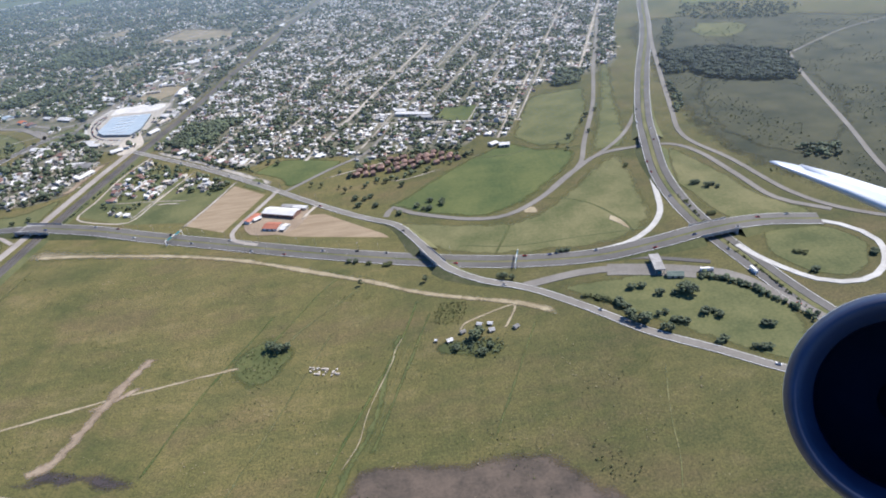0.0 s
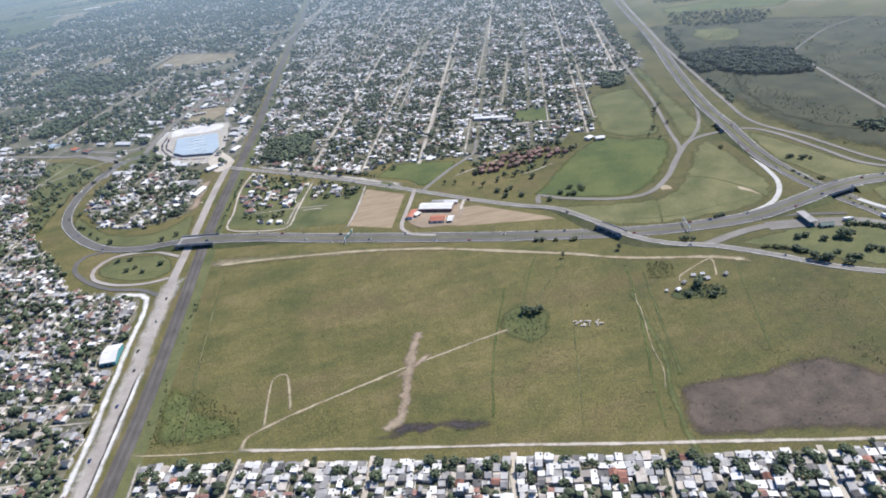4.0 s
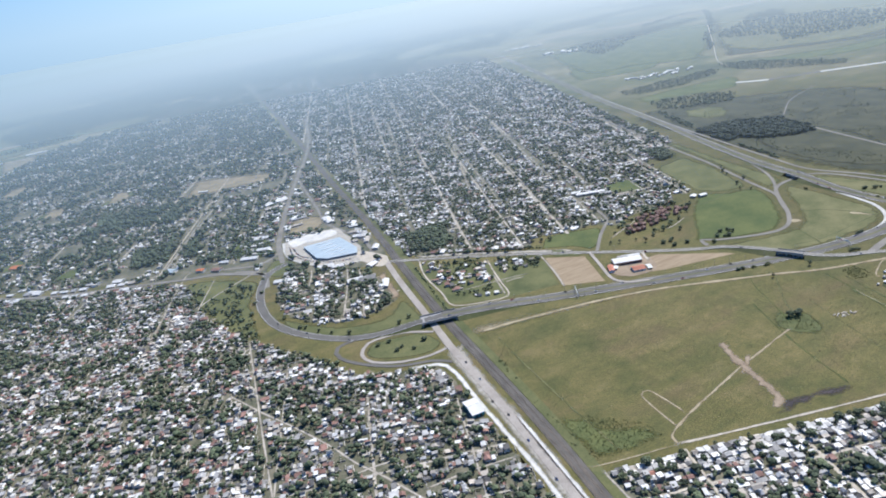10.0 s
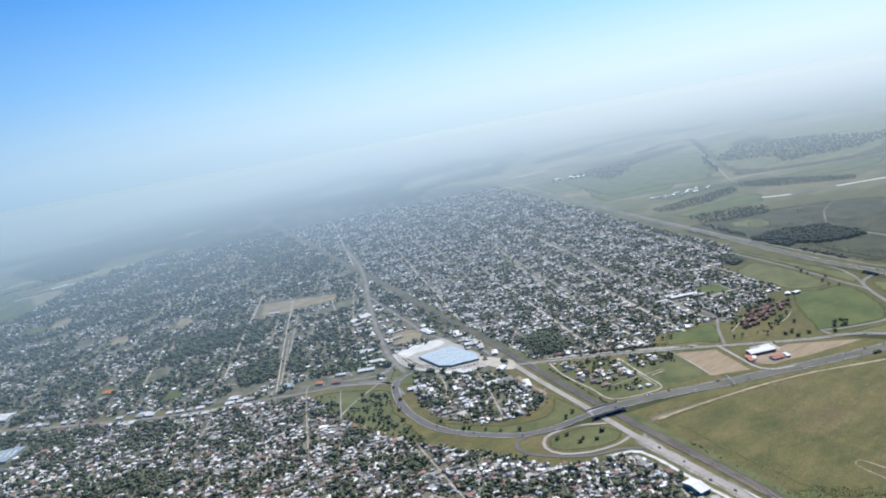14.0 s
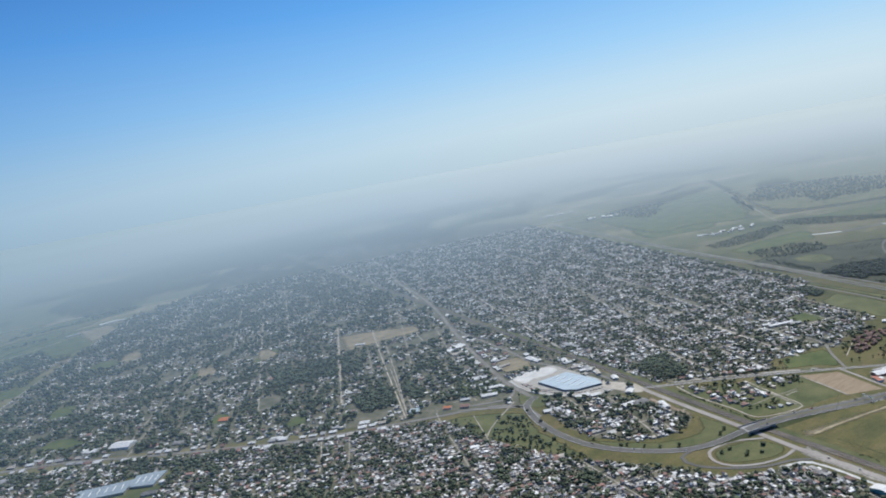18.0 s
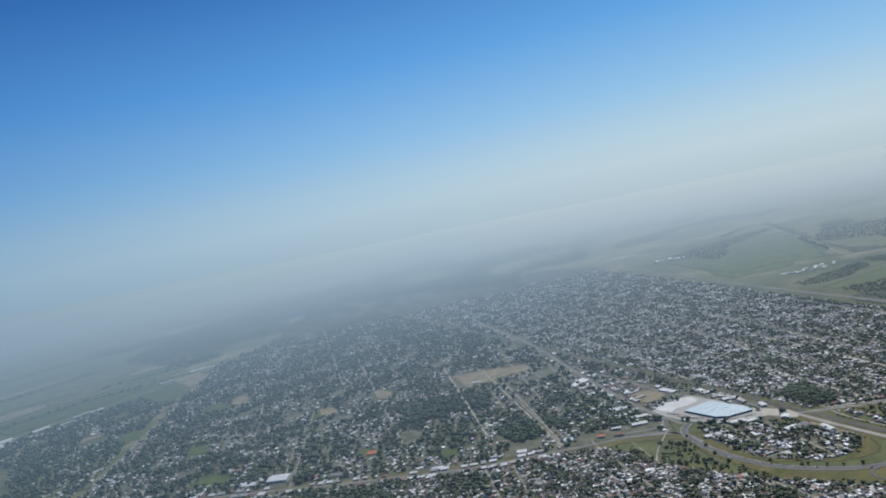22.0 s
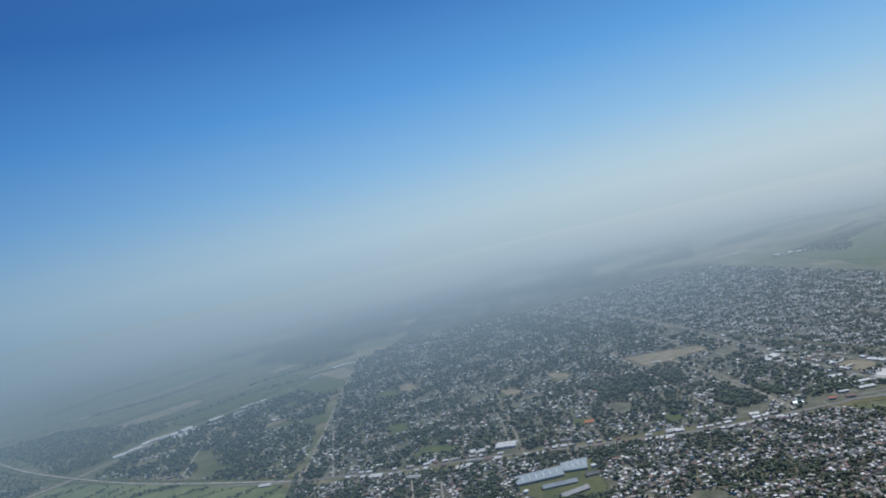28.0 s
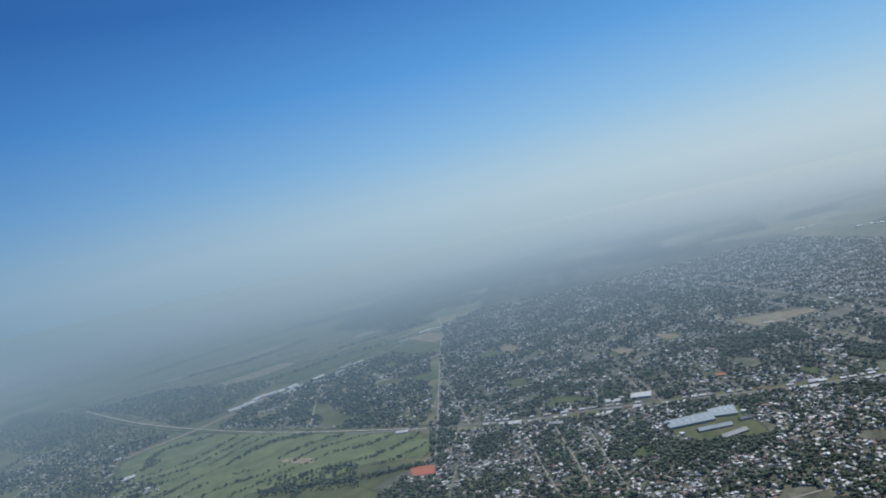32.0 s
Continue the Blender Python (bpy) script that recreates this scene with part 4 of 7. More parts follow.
for pts, w, mat, what in (([(-100, 152), (-88, 190), (-70, 232)], 0.9, "lush", "faint green line across the meadow"), ([(-72, 138), (-60, 172), (-46, 214)], 0.7, "verge", "faint dry line across the meadow"),
                          
                          ([(-47, 128), (-40, 150), (-31, 173), (-20, 203), (-13, 228)], 1.0, "lush", "green edge of the ditch"), ([(-29, 150), (-20, 180), (-8, 220)], 1.2, "weed", "rank growth beside the ditch"),
                          ([(-210, 180), (-206, 240), (-200, 300)], 1.2, "verge", "dry strip along the field edge"), ([(-36, 244), (-47, 232), (-58, 219), (-62, 212)], 1.1, "verge", "dry path from the dirt road to the bush"),
                          ([(8, 150), (20, 180), (30, 205)], 0.8, "weed", "faint dark line across the meadow")):
    ribbon("field_trace", pts, w, 0.105, mat, label=what, category="track", step=2, ragged=0.5, free=False)
patch("bare_bank", [(-209, 312), (-206, 323), (-182, 316), (-158, 308), (-122, 295), (-124, 290), (-160, 300), (-186, 309)], 0.1, "drygrass", "bare tan bank below the highway", "field", 0.8)
ribbon("front_path", [(-229, 180), (-208, 173.5), (-189, 168.5)], 0.8, 0.17, "dirt", label="trodden earth path along the meadow", category="path", ragged=0.35)
ribbon("side_street", [(-224, 176), (-225, 163), (-227, 147)], 1.2, 0.17, "street", label="packed-earth lane beside the railway", category="street", ragged=0.3)
ribbon("front_street", [(-190, 169), (-152, 156), (-94, 137), (-48, 121.5), (11, 102), (70, 83)], 1.6, 0.18, "pale", label="pale earth street along the meadow", category="road", ragged=0.35)
ribbon("runway", [(391, 658), (417, 628), (473, 597), (542, 553), (582, 527)], 7, 0.14, "asphalt", label="grey asphalt runway between pale ends", category="runway")
ribbon("runway_end", [(391, 658), (403, 641), (417, 628)], 7.6, 0.2, "concrete", label="pale concrete end of the runway", category="runway")
ribbon("runway_end", [(474, 596), (510, 574), (542, 553), (582, 527)], 7.6, 0.2, "concrete", label="pale concrete stretch of the runway", category="runway")
ribbon("drain", [(33, 436), (47, 404), (68, 368), (86, 365)], 1.6, 0.1, "weed", label="dark hedged ditch beside the green pasture", category="ditch", free=False, ragged=0.4)
ribbon("drain", [(34, 286), (22, 256)], 1.0, 0.1, "weed", label="weedy drainage ditch", category="ditch", free=False, ragged=0.4)
ribbon("drain", [(52, 304), (60, 302), (72, 293), (82, 272), (83, 260)], 1.0, 0.1, "weed", label="weedy drainage ditch", category="ditch", free=False, ragged=0.4)
ribbon("drain", [(92, 262), (60, 262), (30, 262), (10, 268)], 0.7, 0.1, "scrub", label="weedy drainage ditch", category="ditch", free=False)
ribbon("drain", [(16, 372), (40, 366), (66, 374), (84, 380)], 0.9, 0.1, "scrub", label="weedy drainage ditch", category="ditch", free=False)


# ---- bridges ----
def bridge(x, y, top, length, width, turn, label):
    """A concrete road bridge: deck slab, two parapets, two abutments and a row of piers."""
    base = new("bridge")
    base.matrix_world = pose(x, y, 0, 0, 0, turn)
    tagged(base, label, "bridge")
    bm = bmesh.new()
    box(bm, 0, 0, top - 0.5, length, width, 0.55)
    part("deck", bm, "cement", base)
    for s in (-1, 1):
        bm = bmesh.new()
        box(bm, 0, s * (width / 2 - 0.1), top + 0.05, length + 2, 0.2, 0.85)
        part("parapet", bm, "cement", base)
        bm = bmesh.new()
        box(bm, s * (length / 2 + 0.3), 0, -0.3, 1.0, width, top + 0.2)
        part("abutment", bm, "cement", base)
    for k in (-0.28, 0.28):
        for j in (-1, 0, 1):
            bm = bmesh.new()
            bmesh.ops.create_cone(bm, cap_ends=True, segments=10, radius1=0.32, radius2=0.32, depth=top - 0.3, matrix=pose(k * length * 0.5, j * width * 0.32, (top - 0.3) / 2 - 0.1))
            part("pier", bm, "concrete", base)
    return base


bridge(RAIL_X[0], RAIL_X[1], 2.25, 21, 10.6, -17, "concrete highway bridge over the railway and avenue")
bridge(HWB_X[0], HWB_X[1], 2.25, 15, 10.6, 8, "concrete highway bridge over the motorway")
bridge(AV_X[0], AV_X[1], 2.25, 14, 4.6, -65, "concrete avenue bridge over the highway")
bridge(RAMP_X[0], RAMP_X[1], 2.0, 9, 10.8, 75, "concrete motorway bridge over the ramp")


# ---- town streets that show as lines of their own ----
LINES = [([(-56, 458), (19, 674)], 1.6), ([(-43, 405), (41, 651), (90, 795)], 1.9), ([(10, 489), (61, 630)], 1.5), ([(-69, 518), (26, 810)], 1.5), ([(26, 428), (91, 626)], 1.7), ([(58, 421), (117, 603)], 1.7), ([(-46, 456), (-1, 442), (24, 426), (58, 415)], 1.7), ([(-156, 381), (-162, 362), (-167, 344)], 1.8), ([(-188, 373), (-164, 369), (-137, 362)], 1.4), ([(-256, 502), (-264, 477), (-277, 455)], 2.0), ([(-233, 479), (-246, 442), (-265, 396)], 2.2), ([(-351, 354), (-337, 319), (-331, 306), (-316, 269), (-310, 249), (-302, 230), (-291, 200)], 1.9), ([(-325, 241), (-303, 240), (-290, 237)], 1.6), ([(-293, 212), (-270, 210), (-246, 205)], 1.8), ([(-315, 189), (-283, 182), (-249, 177)], 2.0),
         ([(-350, 246), (-340, 318), (-326, 413)], 1.8), 
         ([(-386, 700), (-352, 783), (-302, 902)], 2.6), ([(-363, 603), (-330, 679), (-288, 781), (-256, 859)], 2.2), ([(-329, 743), (-292, 833)], 1.4), ([(-469, 554), (-452, 593), (-440, 622)], 2.0), ([(-449, 543), (-420, 604)], 1.8),
         ([(-730, 796), (-764, 712), (-785, 655)], 2.0), ([(-691, 805), (-732, 709), (-762, 643)], 2.2), ([(-675, 767), (-719, 672), (-747, 611)], 2.2), ([(-577, 790), (-538, 872), (-515, 930)], 2.2), ([(-549, 715), (-521, 774)], 2.0),
         ([(-271, 980), (-344, 805), (-396, 674)], 1.6), ([(-310, 738), (-339, 663), (-368, 591)], 1.6), ([(-245, 916), (-280, 821)], 1.6), ([(-326, 550), (-339, 517), (-350, 489)], 1.6), ([(-462, 1011), (-497, 936), (-534, 854)], 1.6), ([(-496, 948), (-538, 849), (-589, 743)], 1.4), ([(-806, 829), (-745, 918)], 1.6), ([(-852, 734), (-798, 818)], 1.4), ([(-285, 539), (-330, 512), (-350, 495)], 2.0), ([(-356, 604), (-338, 650)], 1.6), ([(-81, 716), (8, 974)], 1.8), ([(-69, 575), (44, 845)], 1.8),
         ([(-388, 456), (-352, 563), (-341, 584)], 1.8), ([(-604, 1267), (-680, 1124), (-750, 995)], 2.0), ([(-267, 660), (-184, 851)], 1.8), ([(-298, 706), (-188, 940)], 1.8)]
for i, (pts, w) in enumerate(LINES):
    ribbon("street", pts, w * 0.72, 0.125 + 0.003 * i, "street", label="packed-earth street between the houses", category="street", ragged=0.3)


# ---- houses and trees of the town ----
def clear_of_roads(p, gap):
    ok = np.ones(len(p), bool)
    for c, half in ROADS:
        lo, hi = c.min(0) - half - gap - 3, c.max(0) + half + gap + 3
        near = np.where(ok & (p > lo).all(1) & (p < hi).all(1))[0]
        if not len(near):
            continue
        d = np.full(len(near), 1e9)
        for a, b in zip(c[:-1], c[1:]):
            ab = b - a
            u = np.clip(((p[near] - a) @ ab) / (ab @ ab + 1e-9), 0, 1)
            d = np.minimum(d, np.hypot(*(p[near] - a - u[:, None] * ab).T))
        ok[near[d < half + gap]] = False
    return ok


PAD = [(-258, 580), (-265, 547), (-255, 515), (-239, 491), (-216, 485), (-209, 512), (-208, 561), (-213, 581), (-253, 584)]
KEEP_OUT = [PAD, [(-318, 845), (-300, 905), (-286, 930), (-203, 868), (-212, 830), (-250, 838)], [(-221, 590), (-249, 606), (-230, 645), (-206, 622)],
            [(-318, 404), (-312, 470), (-300, 512), (-345, 556), (-350, 520), (-336, 440)],
            [(-646, 668), (-628, 702), (-558, 680), (-575, 640), (-596, 606), (-640, 612)], [(-250, 259), (-238, 256), (-240, 236), (-252, 238)],
            [(-605, 775), (-580, 805), (-562, 785), (-590, 755)], [(-505, 755), (-490, 775), (-476, 757), (-495, 742)],
            [(-340, 545), (-370, 578), (-345, 600), (-300, 570), (-290, 545)], [(-862, 806), (-850, 836), (-826, 818), (-838, 790)]]
KEEP_OUT += GLADES + GREENS + [[(-283, 550), (-259, 530), (-263, 520), (-284, 513), (-290, 531)]]
KEEP_LOTS = [[(-24, 470), (8, 458), (4, 444), (-26, 458)], [(-99, 104), (-85, 100), (-64, 95), (-78, 80), (-105, 90)], [(13, 468), (38, 462), (30, 434), (8, 447)], [(103, 520), (124, 512), (112, 480), (92, 480)], [(-184, 467), (-170, 503), (-146, 508), (-144, 474), (-160, 448)], [(-166, 470), (-140, 462), (-138, 505), (-160, 507)], [(-390, 640), (-330, 620), (-320, 670), (-380, 690)], [(-420, 800), (-330, 760), (-320, 830), (-410, 860)]]


def templates():
    """Small house bodies on a unit plot: (vertices, faces, slot); slot 0 is the wall, 1 the roof."""
    def cuboid(x0, x1, y0, y1, z0, z1):
        v = [(x0, y0, z0), (x1, y0, z0), (x1, y1, z0), (x0, y1, z0), (x0, y0, z1), (x1, y0, z1), (x1, y1, z1), (x0, y1, z1)]
        return v, [(0, 1, 5, 4), (1, 2, 6, 5), (2, 3, 7, 6), (3, 0, 4, 7), (4, 5, 6, 7)]
    out = []
    w, f = cuboid(-.48, .48, -.48, .48, 0, .9)
    r, g = cuboid(-.53, .53, -.53, .53, .9, 1.0)
    out.append((w, f[:4], r, g))
    r = [(-.54, -.54, .82), (.54, -.54, .82), (.54, .54, .82), (-.54, .54, .82), (-.54, 0, 1.32), (.54, 0, 1.32)]
    out.append((w, f[:4], r, [(0, 1, 5, 4), (2, 3, 4, 5), (1, 2, 5), (3, 0, 4)]))
    r = [(-.55, -.55, .78), (.55, -.55, .78), (.55, .55, 1.1), (-.55, .55, 1.1), (-.55, -.55, .84), (.55, -.55, .84), (.55, .55, 1.16), (-.55, .55, 1.16)]
    out.append((w, f[:4], r, [(4, 5, 6, 7), (0, 1, 5, 4), (1, 2, 6, 5), (2, 3, 7, 6), (3, 0, 4, 7)]))
    w2 = w + [(-.48, .1, .9), (.48, .1, .9), (.48, .1, 1.75), (-.48, .1, 1.75), (.48, .48, .9), (-.48, .48, .9), (.48, .48, 1.75), (-.48, .48, 1.75)]
    f2 = f + [(8, 9, 10, 11), (9, 12, 14, 10), (12, 13, 15, 14), (13, 8, 11, 15)]
    r, g = cuboid(-.52, .52, .06, .52, 1.75, 1.86)
    out.append((w2, f2, r, g))
    r = [(-.54, -.54, .84), (.54, -.54, .84), (.54, .54, .84), (-.54, .54, .84), (-.2, 0, 1.3), (.2, 0, 1.3)]
    out.append((w, f[:4], r, [(0, 1, 5, 4), (2, 3, 4, 5), (1, 2, 5), (3, 0, 4)]))
    return out


ROOFS = ["white", "zinc", "cement", "tile", "tar", "ochre", "cream"]


def spread(v, f, pos, turn, size):
    """The template at every place: all vertices and faces in one run."""
    v, n = np.array(v, float), len(pos)
    c, s = np.cos(turn), np.sin(turn)
    q = v[None] * size[:, None]
    x, y = q[..., 0] * c[:, None] - q[..., 1] * s[:, None], q[..., 0] * s[:, None] + q[..., 1] * c[:, None]
    verts = np.stack([x + pos[:, :1], y + pos[:, 1:2], q[..., 2] + pos[:, 2:3]], -1).reshape(-1, 3)
    return verts, [np.array(k)[None] + (np.arange(n) * len(v))[:, None] for k in f]


def fast_mesh(name, verts, groups, mats, flat_off=False):
    """One mesh from vertex runs and (faces, slot) groups."""
    loops, starts, slots, at = [], [], [], 0
    for f, slot in groups:
        loops.append(f.ravel())
        starts.append(at + np.arange(len(f)) * f.shape[1])
        slots.append(np.full(len(f), slot) if np.isscalar(slot) else slot)
        at += f.size
    loops, starts, slots = np.concatenate(loops), np.concatenate(starts), np.concatenate(slots)
    me = bpy.data.meshes.new(name)
    me.vertices.add(len(verts))
    me.vertices.foreach_set("co", verts.astype(np.float32).ravel())
    me.loops.add(len(loops))
    me.loops.foreach_set("vertex_index", loops.astype(np.int32))
    me.polygons.add(len(starts))
    me.polygons.foreach_set("loop_start", starts.astype(np.int32))
    for k in mats:
        me.materials.append(M[k])
    me.polygons.foreach_set("material_index", slots.astype(np.int32))
    me.polygons.foreach_set("use_smooth", np.full(len(starts), flat_off, bool))
    me.update(calc_edges=True)
    me.validate()
    return me


def houses(name, pos, rng, weights, kinds, label, tall=0.12, small=False, scale=1.0):
    n = len(pos)
    kind = rng.choice(5, n, p=kinds)
    roof = rng.choice(7, n, p=weights)
    turn = GRID + rng.choice([0, math.pi / 2], n) + rng.normal(0, 0.05, n)
    size = np.c_[rng.uniform(1.6, 3.3, n), rng.uniform(1.9, 4.0, n), rng.uniform(1.05, 1.5, n)]
    size *= (scale, scale, scale ** 0.5)
    if small:
        size *= (0.5, 0.5, 0.75)
    big = rng.random(n) < 0.03
    size[big, :2] *= 1.7
    size[rng.random(n) < tall, 2] *= 1.6
    allv, groups, base = [], [], 0
    for k, (w, f, r, g) in enumerate(templates()):
        sel = kind == k
        if not sel.any():
            continue
        for v, faces, roofed in ((w, f, False), (r, g, True)):
            verts, fs = spread(v, faces, pos[sel], turn[sel], size[sel])
            allv.append(verts)
            for q in fs:
                groups.append((q + base, roof[sel] + 1 if roofed else 0))
            base += len(verts)
    return tagged(new(name, fast_mesh(name, np.concatenate(allv), groups, ["wall"] + ROOFS)), label, "houses", kind="stuff")


def ico(rng, squash=0.8, jit=0.28):
    bm = bmesh.new()
    bmesh.ops.create_icosphere(bm, subdivisions=1, radius=1)
    v = np.array([q.co for q in bm.verts])
    f = np.array([[q.index for q in p.verts] for p in bm.faces])
    bm.free()
    v *= rng.uniform(1 - jit, 1 + jit, (len(v), 1))
    v[:, 2] *= squash
    return v, f


def trees(name, pos, rng, label, clumps=3, low=1.0, high=2.3, mat="leaf"):
    """Small crowns of a few lumpy clumps on short trunks, all in one mesh."""
    n = len(pos)
    allv, groups, base = [], [], 0
    r = low + (high * 1.12 - low) * rng.random(n) ** 1.5
    for k in range(clumps):
        for variant in range(4):
            sel = (np.arange(n) + k) % 4 == variant
            v, f = ico(rng)
            m = sel.sum()
            off = rng.normal(0, 0.55, (m, 2)) * r[sel, None] if k else np.zeros((m, 2))
            s = r[sel] * (0.85 if k == 0 else 1) * rng.uniform(0.38, 0.85, m)
            p = np.c_[pos[sel, :2] + off, r[sel] * rng.uniform(0.65, 1.15, m)]
            verts, fs = spread(v, f, p, rng.uniform(0, 6.3, m), np.c_[s, s, s])
            allv.append(verts)
            groups += [(q + base, 0) for q in fs]
            base += len(verts)
    tv = [(-.1, -.08, 0), (.1, -.08, 0), (0, .11, 0), (-.05, -.04, 1), (.05, -.04, 1), (0, .06, 1)]
    verts, fs = spread(tv, [(0, 1, 4, 3), (1, 2, 5, 4), (2, 0, 3, 5)], np.c_[pos[:, :2], np.full(n, -0.05)], rng.uniform(0, 6, n), np.c_[r, r, r * 0.8])
    allv.append(verts)
    groups += [(q + base, 1) for q in fs]
    return tagged(new(name, fast_mesh(name, np.concatenate(allv), groups, [mat, "bark"])), label, "trees", kind="stuff")


def cells(poly, bx, by, street, cx, cy, rng, ox=0.0, oy=0.0, jitter=0.5):
    """Plots of a street grid inside an outline: their centres, and the street cross quads."""
    q = np.array(poly, float)
    uv = np.c_[q @ GX, q @ GY]
    lo, hi = uv.min(0), uv.max(0)
    nx, ny = max(1, round((bx - street) / cx)), max(1, round((by - street) / cy))
    out = []
    for bu in np.arange(math.floor((lo[0] - ox) / bx) * bx + ox, hi[0], bx):
        for bv in np.arange(math.floor((lo[1] - oy) / by) * by + oy, hi[1], by):
            u = bu + street / 2 + (np.arange(nx) + 0.5) * (bx - street) / nx
            v = bv + street / 2 + (np.arange(ny) + 0.5) * (by - street) / ny
            out.append(np.stack(np.meshgrid(u, v), -1).reshape(-1, 2))
    uv = np.concatenate(out)
    uv = uv + rng.uniform(-jitter, jitter, uv.shape)
    p = uv[:, :1] * GX + uv[:, 1:] * GY
    p = p[inside(p, poly)]
    for k in KEEP_OUT:
        p = p[~inside(p, k)]
    return p


def streets(name, poly, bx, by, width, mat, z, ox=0.0, oy=0.0, label="", drop=0.0, seed=1):
    rng = np.random.RandomState(seed)
    q = np.array(poly, float)
    uv = np.c_[q @ GX, q @ GY]
    lo, hi = uv.min(0), uv.max(0)
    v, f = [], []
    for axis in (0, 1):
        step, long = (bx, by) if axis == 0 else (by, bx)
        o, ol = (ox, oy) if axis == 0 else (oy, ox)
        for a in np.arange(math.floor((lo[axis] - o) / step) * step + o, hi[axis], step):
            keep = rng.random_sample() >= drop
            half = width / 2 * rng.uniform(0.6, 1.1)
            for c in np.arange(math.floor((lo[1 - axis] - ol) / long) * long + ol, hi[1 - axis], long / 4):
                mid = np.array([[a, c + long / 8]] if axis == 0 else [[c + long / 8, a]])
                m = mid[:, :1] * GX + mid[:, 1:] * GY
                if not keep or not inside(m, poly)[0] or any(inside(m, k)[0] for k in KEEP_OUT):
                    continue
                cs = [(a - half, c), (a + half, c), (a + half, c + long / 4), (a - half, c + long / 4)]
                if axis:
                    cs = [(y, x) for x, y in cs][::-1]
                v += [(*(x * GX + y * GY), z + 0.01 * axis) for x, y in cs]
                f.append(range(len(v) - 4, len(v)))
    return tagged(new(name, mesh_of(name, v, f, [mat])), label, "streets", kind="structure")


def yard_walls(pos, rng):
    """Low plot walls beside the houses, in one mesh."""
    v = [(-.5, -.5, 0), (.5, -.5, 0), (.5, .5, 0), (-.5, .5, 0), (-.5, -.5, 1), (.5, -.5, 1), (.5, .5, 1), (-.5, .5, 1)]
    n = len(pos)
    long = rng.random(n) < 0.65
    off = np.where(long[:, None], GX * 1.7, GY * 1.9)
    verts, fs = spread(v, [(0, 1, 5, 4), (1, 2, 6, 5), (2, 3, 7, 6), (3, 0, 4, 7), (4, 5, 6, 7)], np.c_[pos + off, np.full(n, -0.02)], np.full(n, GRID),
                       np.c_[np.where(long, 0.16, 3.2), np.where(long, 3.6, 0.16), rng.uniform(0.5, 0.85, n)])
    tagged(new("yard_walls", fast_mesh("yard_walls", verts, [(q, 0) for q in fs], ["wall"])), "low rendered walls between the plots", "walls", kind="stuff")


def district(name, poly, bx, by, street, cx, cy, seed, p_house, p_tree, weights, kinds, label, mat="street", ox=0.0, oy=0.0, clumps=3, drop=0.0, skip=None, tsize=(1.0, 2.2), jitter=0.6, glades=False, sheds=0.95, walls=False, hsize=1.0):
    rng = np.random.default_rng(seed)
    streets("street_grid", poly, bx, by, street * 0.72, mat, 0.1, ox, oy, "straight streets between the blocks", drop, seed)
    p = cells(poly, bx, by, street, cx, cy, rng, ox, oy, jitter)
    p = p[clear_of_roads(p, 1.6)]
    for lot in KEEP_LOTS:
        p = p[~inside(p, lot)]
    if skip is not None:
        p = p[~skip(p)]
    if glades:
        s = np.array([noise.noise((x * 0.017 + 7, y * 0.017, seed)) for x, y in p])
        p = p[s < 0.42]
        s = s[s < 0.42]
        dense = np.clip((s + 0.15) * 2.2, 0, 1)
    pick = rng.random(len(p))
    # trees stand in clumps, with tighter houses between
    coarse = 0.02 if glades else 0.045
    clump = np.array([noise.noise((x * coarse, y * coarse, seed + 3)) + 0.5 * noise.noise((x * 0.12, y * 0.12, seed)) for x, y in p])
    pick = np.clip(pick + np.where(clump > 0.1, 0.34, -0.14), 0, 0.9999)
    if glades:
        # where the town thickens there are more houses and fewer trees
        pick = np.where(rng.random(len(p)) < dense * 0.5, pick * p_house * 1.6, pick)
    hp = p[pick < p_house]
    # green cells and the gaps behind houses carry the trees
    green = (pick > 1 - p_tree) & ((clump > -0.1) | (rng.random(len(p)) < 0.45))
    tp = p[green] + rng.uniform(-1.5, 1.5, (green.sum(), 2))
    houses("houses", np.c_[hp, np.full(len(hp), 0.0)], rng, weights, kinds, label, scale=hsize)
    # lean-tos and sheds crowd the yards behind the houses
    ap = hp[rng.random(len(hp)) < sheds]
    if len(ap):
        houses("sheds", np.c_[ap + rng.choice([-1, 1], ap.shape) * rng.uniform(1.2, 2.4, ap.shape) * hsize, np.zeros(len(ap))], rng, weights, kinds, "small sheds and lean-tos behind the houses", 0.0, True, hsize)
    if walls:
        yard_walls(p[rng.random(len(p)) < 0.7], rng)
    if len(tp):
        trees("trees", tp, rng, "dark green trees among the houses", clumps, *tsize)


MIXED = [0.32, 0.20, 0.14, 0.10, 0.08, 0.0, 0.16]
GREY = [0.31, 0.20, 0.15, 0.10, 0.07, 0.0, 0.17]
REDDER = [0.18, 0.22, 0.18, 0.19, 0.09, 0.0, 0.14]
BRIGHT = [0.44, 0.16, 0.08, 0.12, 0.06, 0.0, 0.14]
RED_WHITE = [0.32, 0.16, 0.10, 0.20, 0.10, 0.0, 0.12]
SHAPES = [0.38, 0.22, 0.25, 0.08, 0.07]


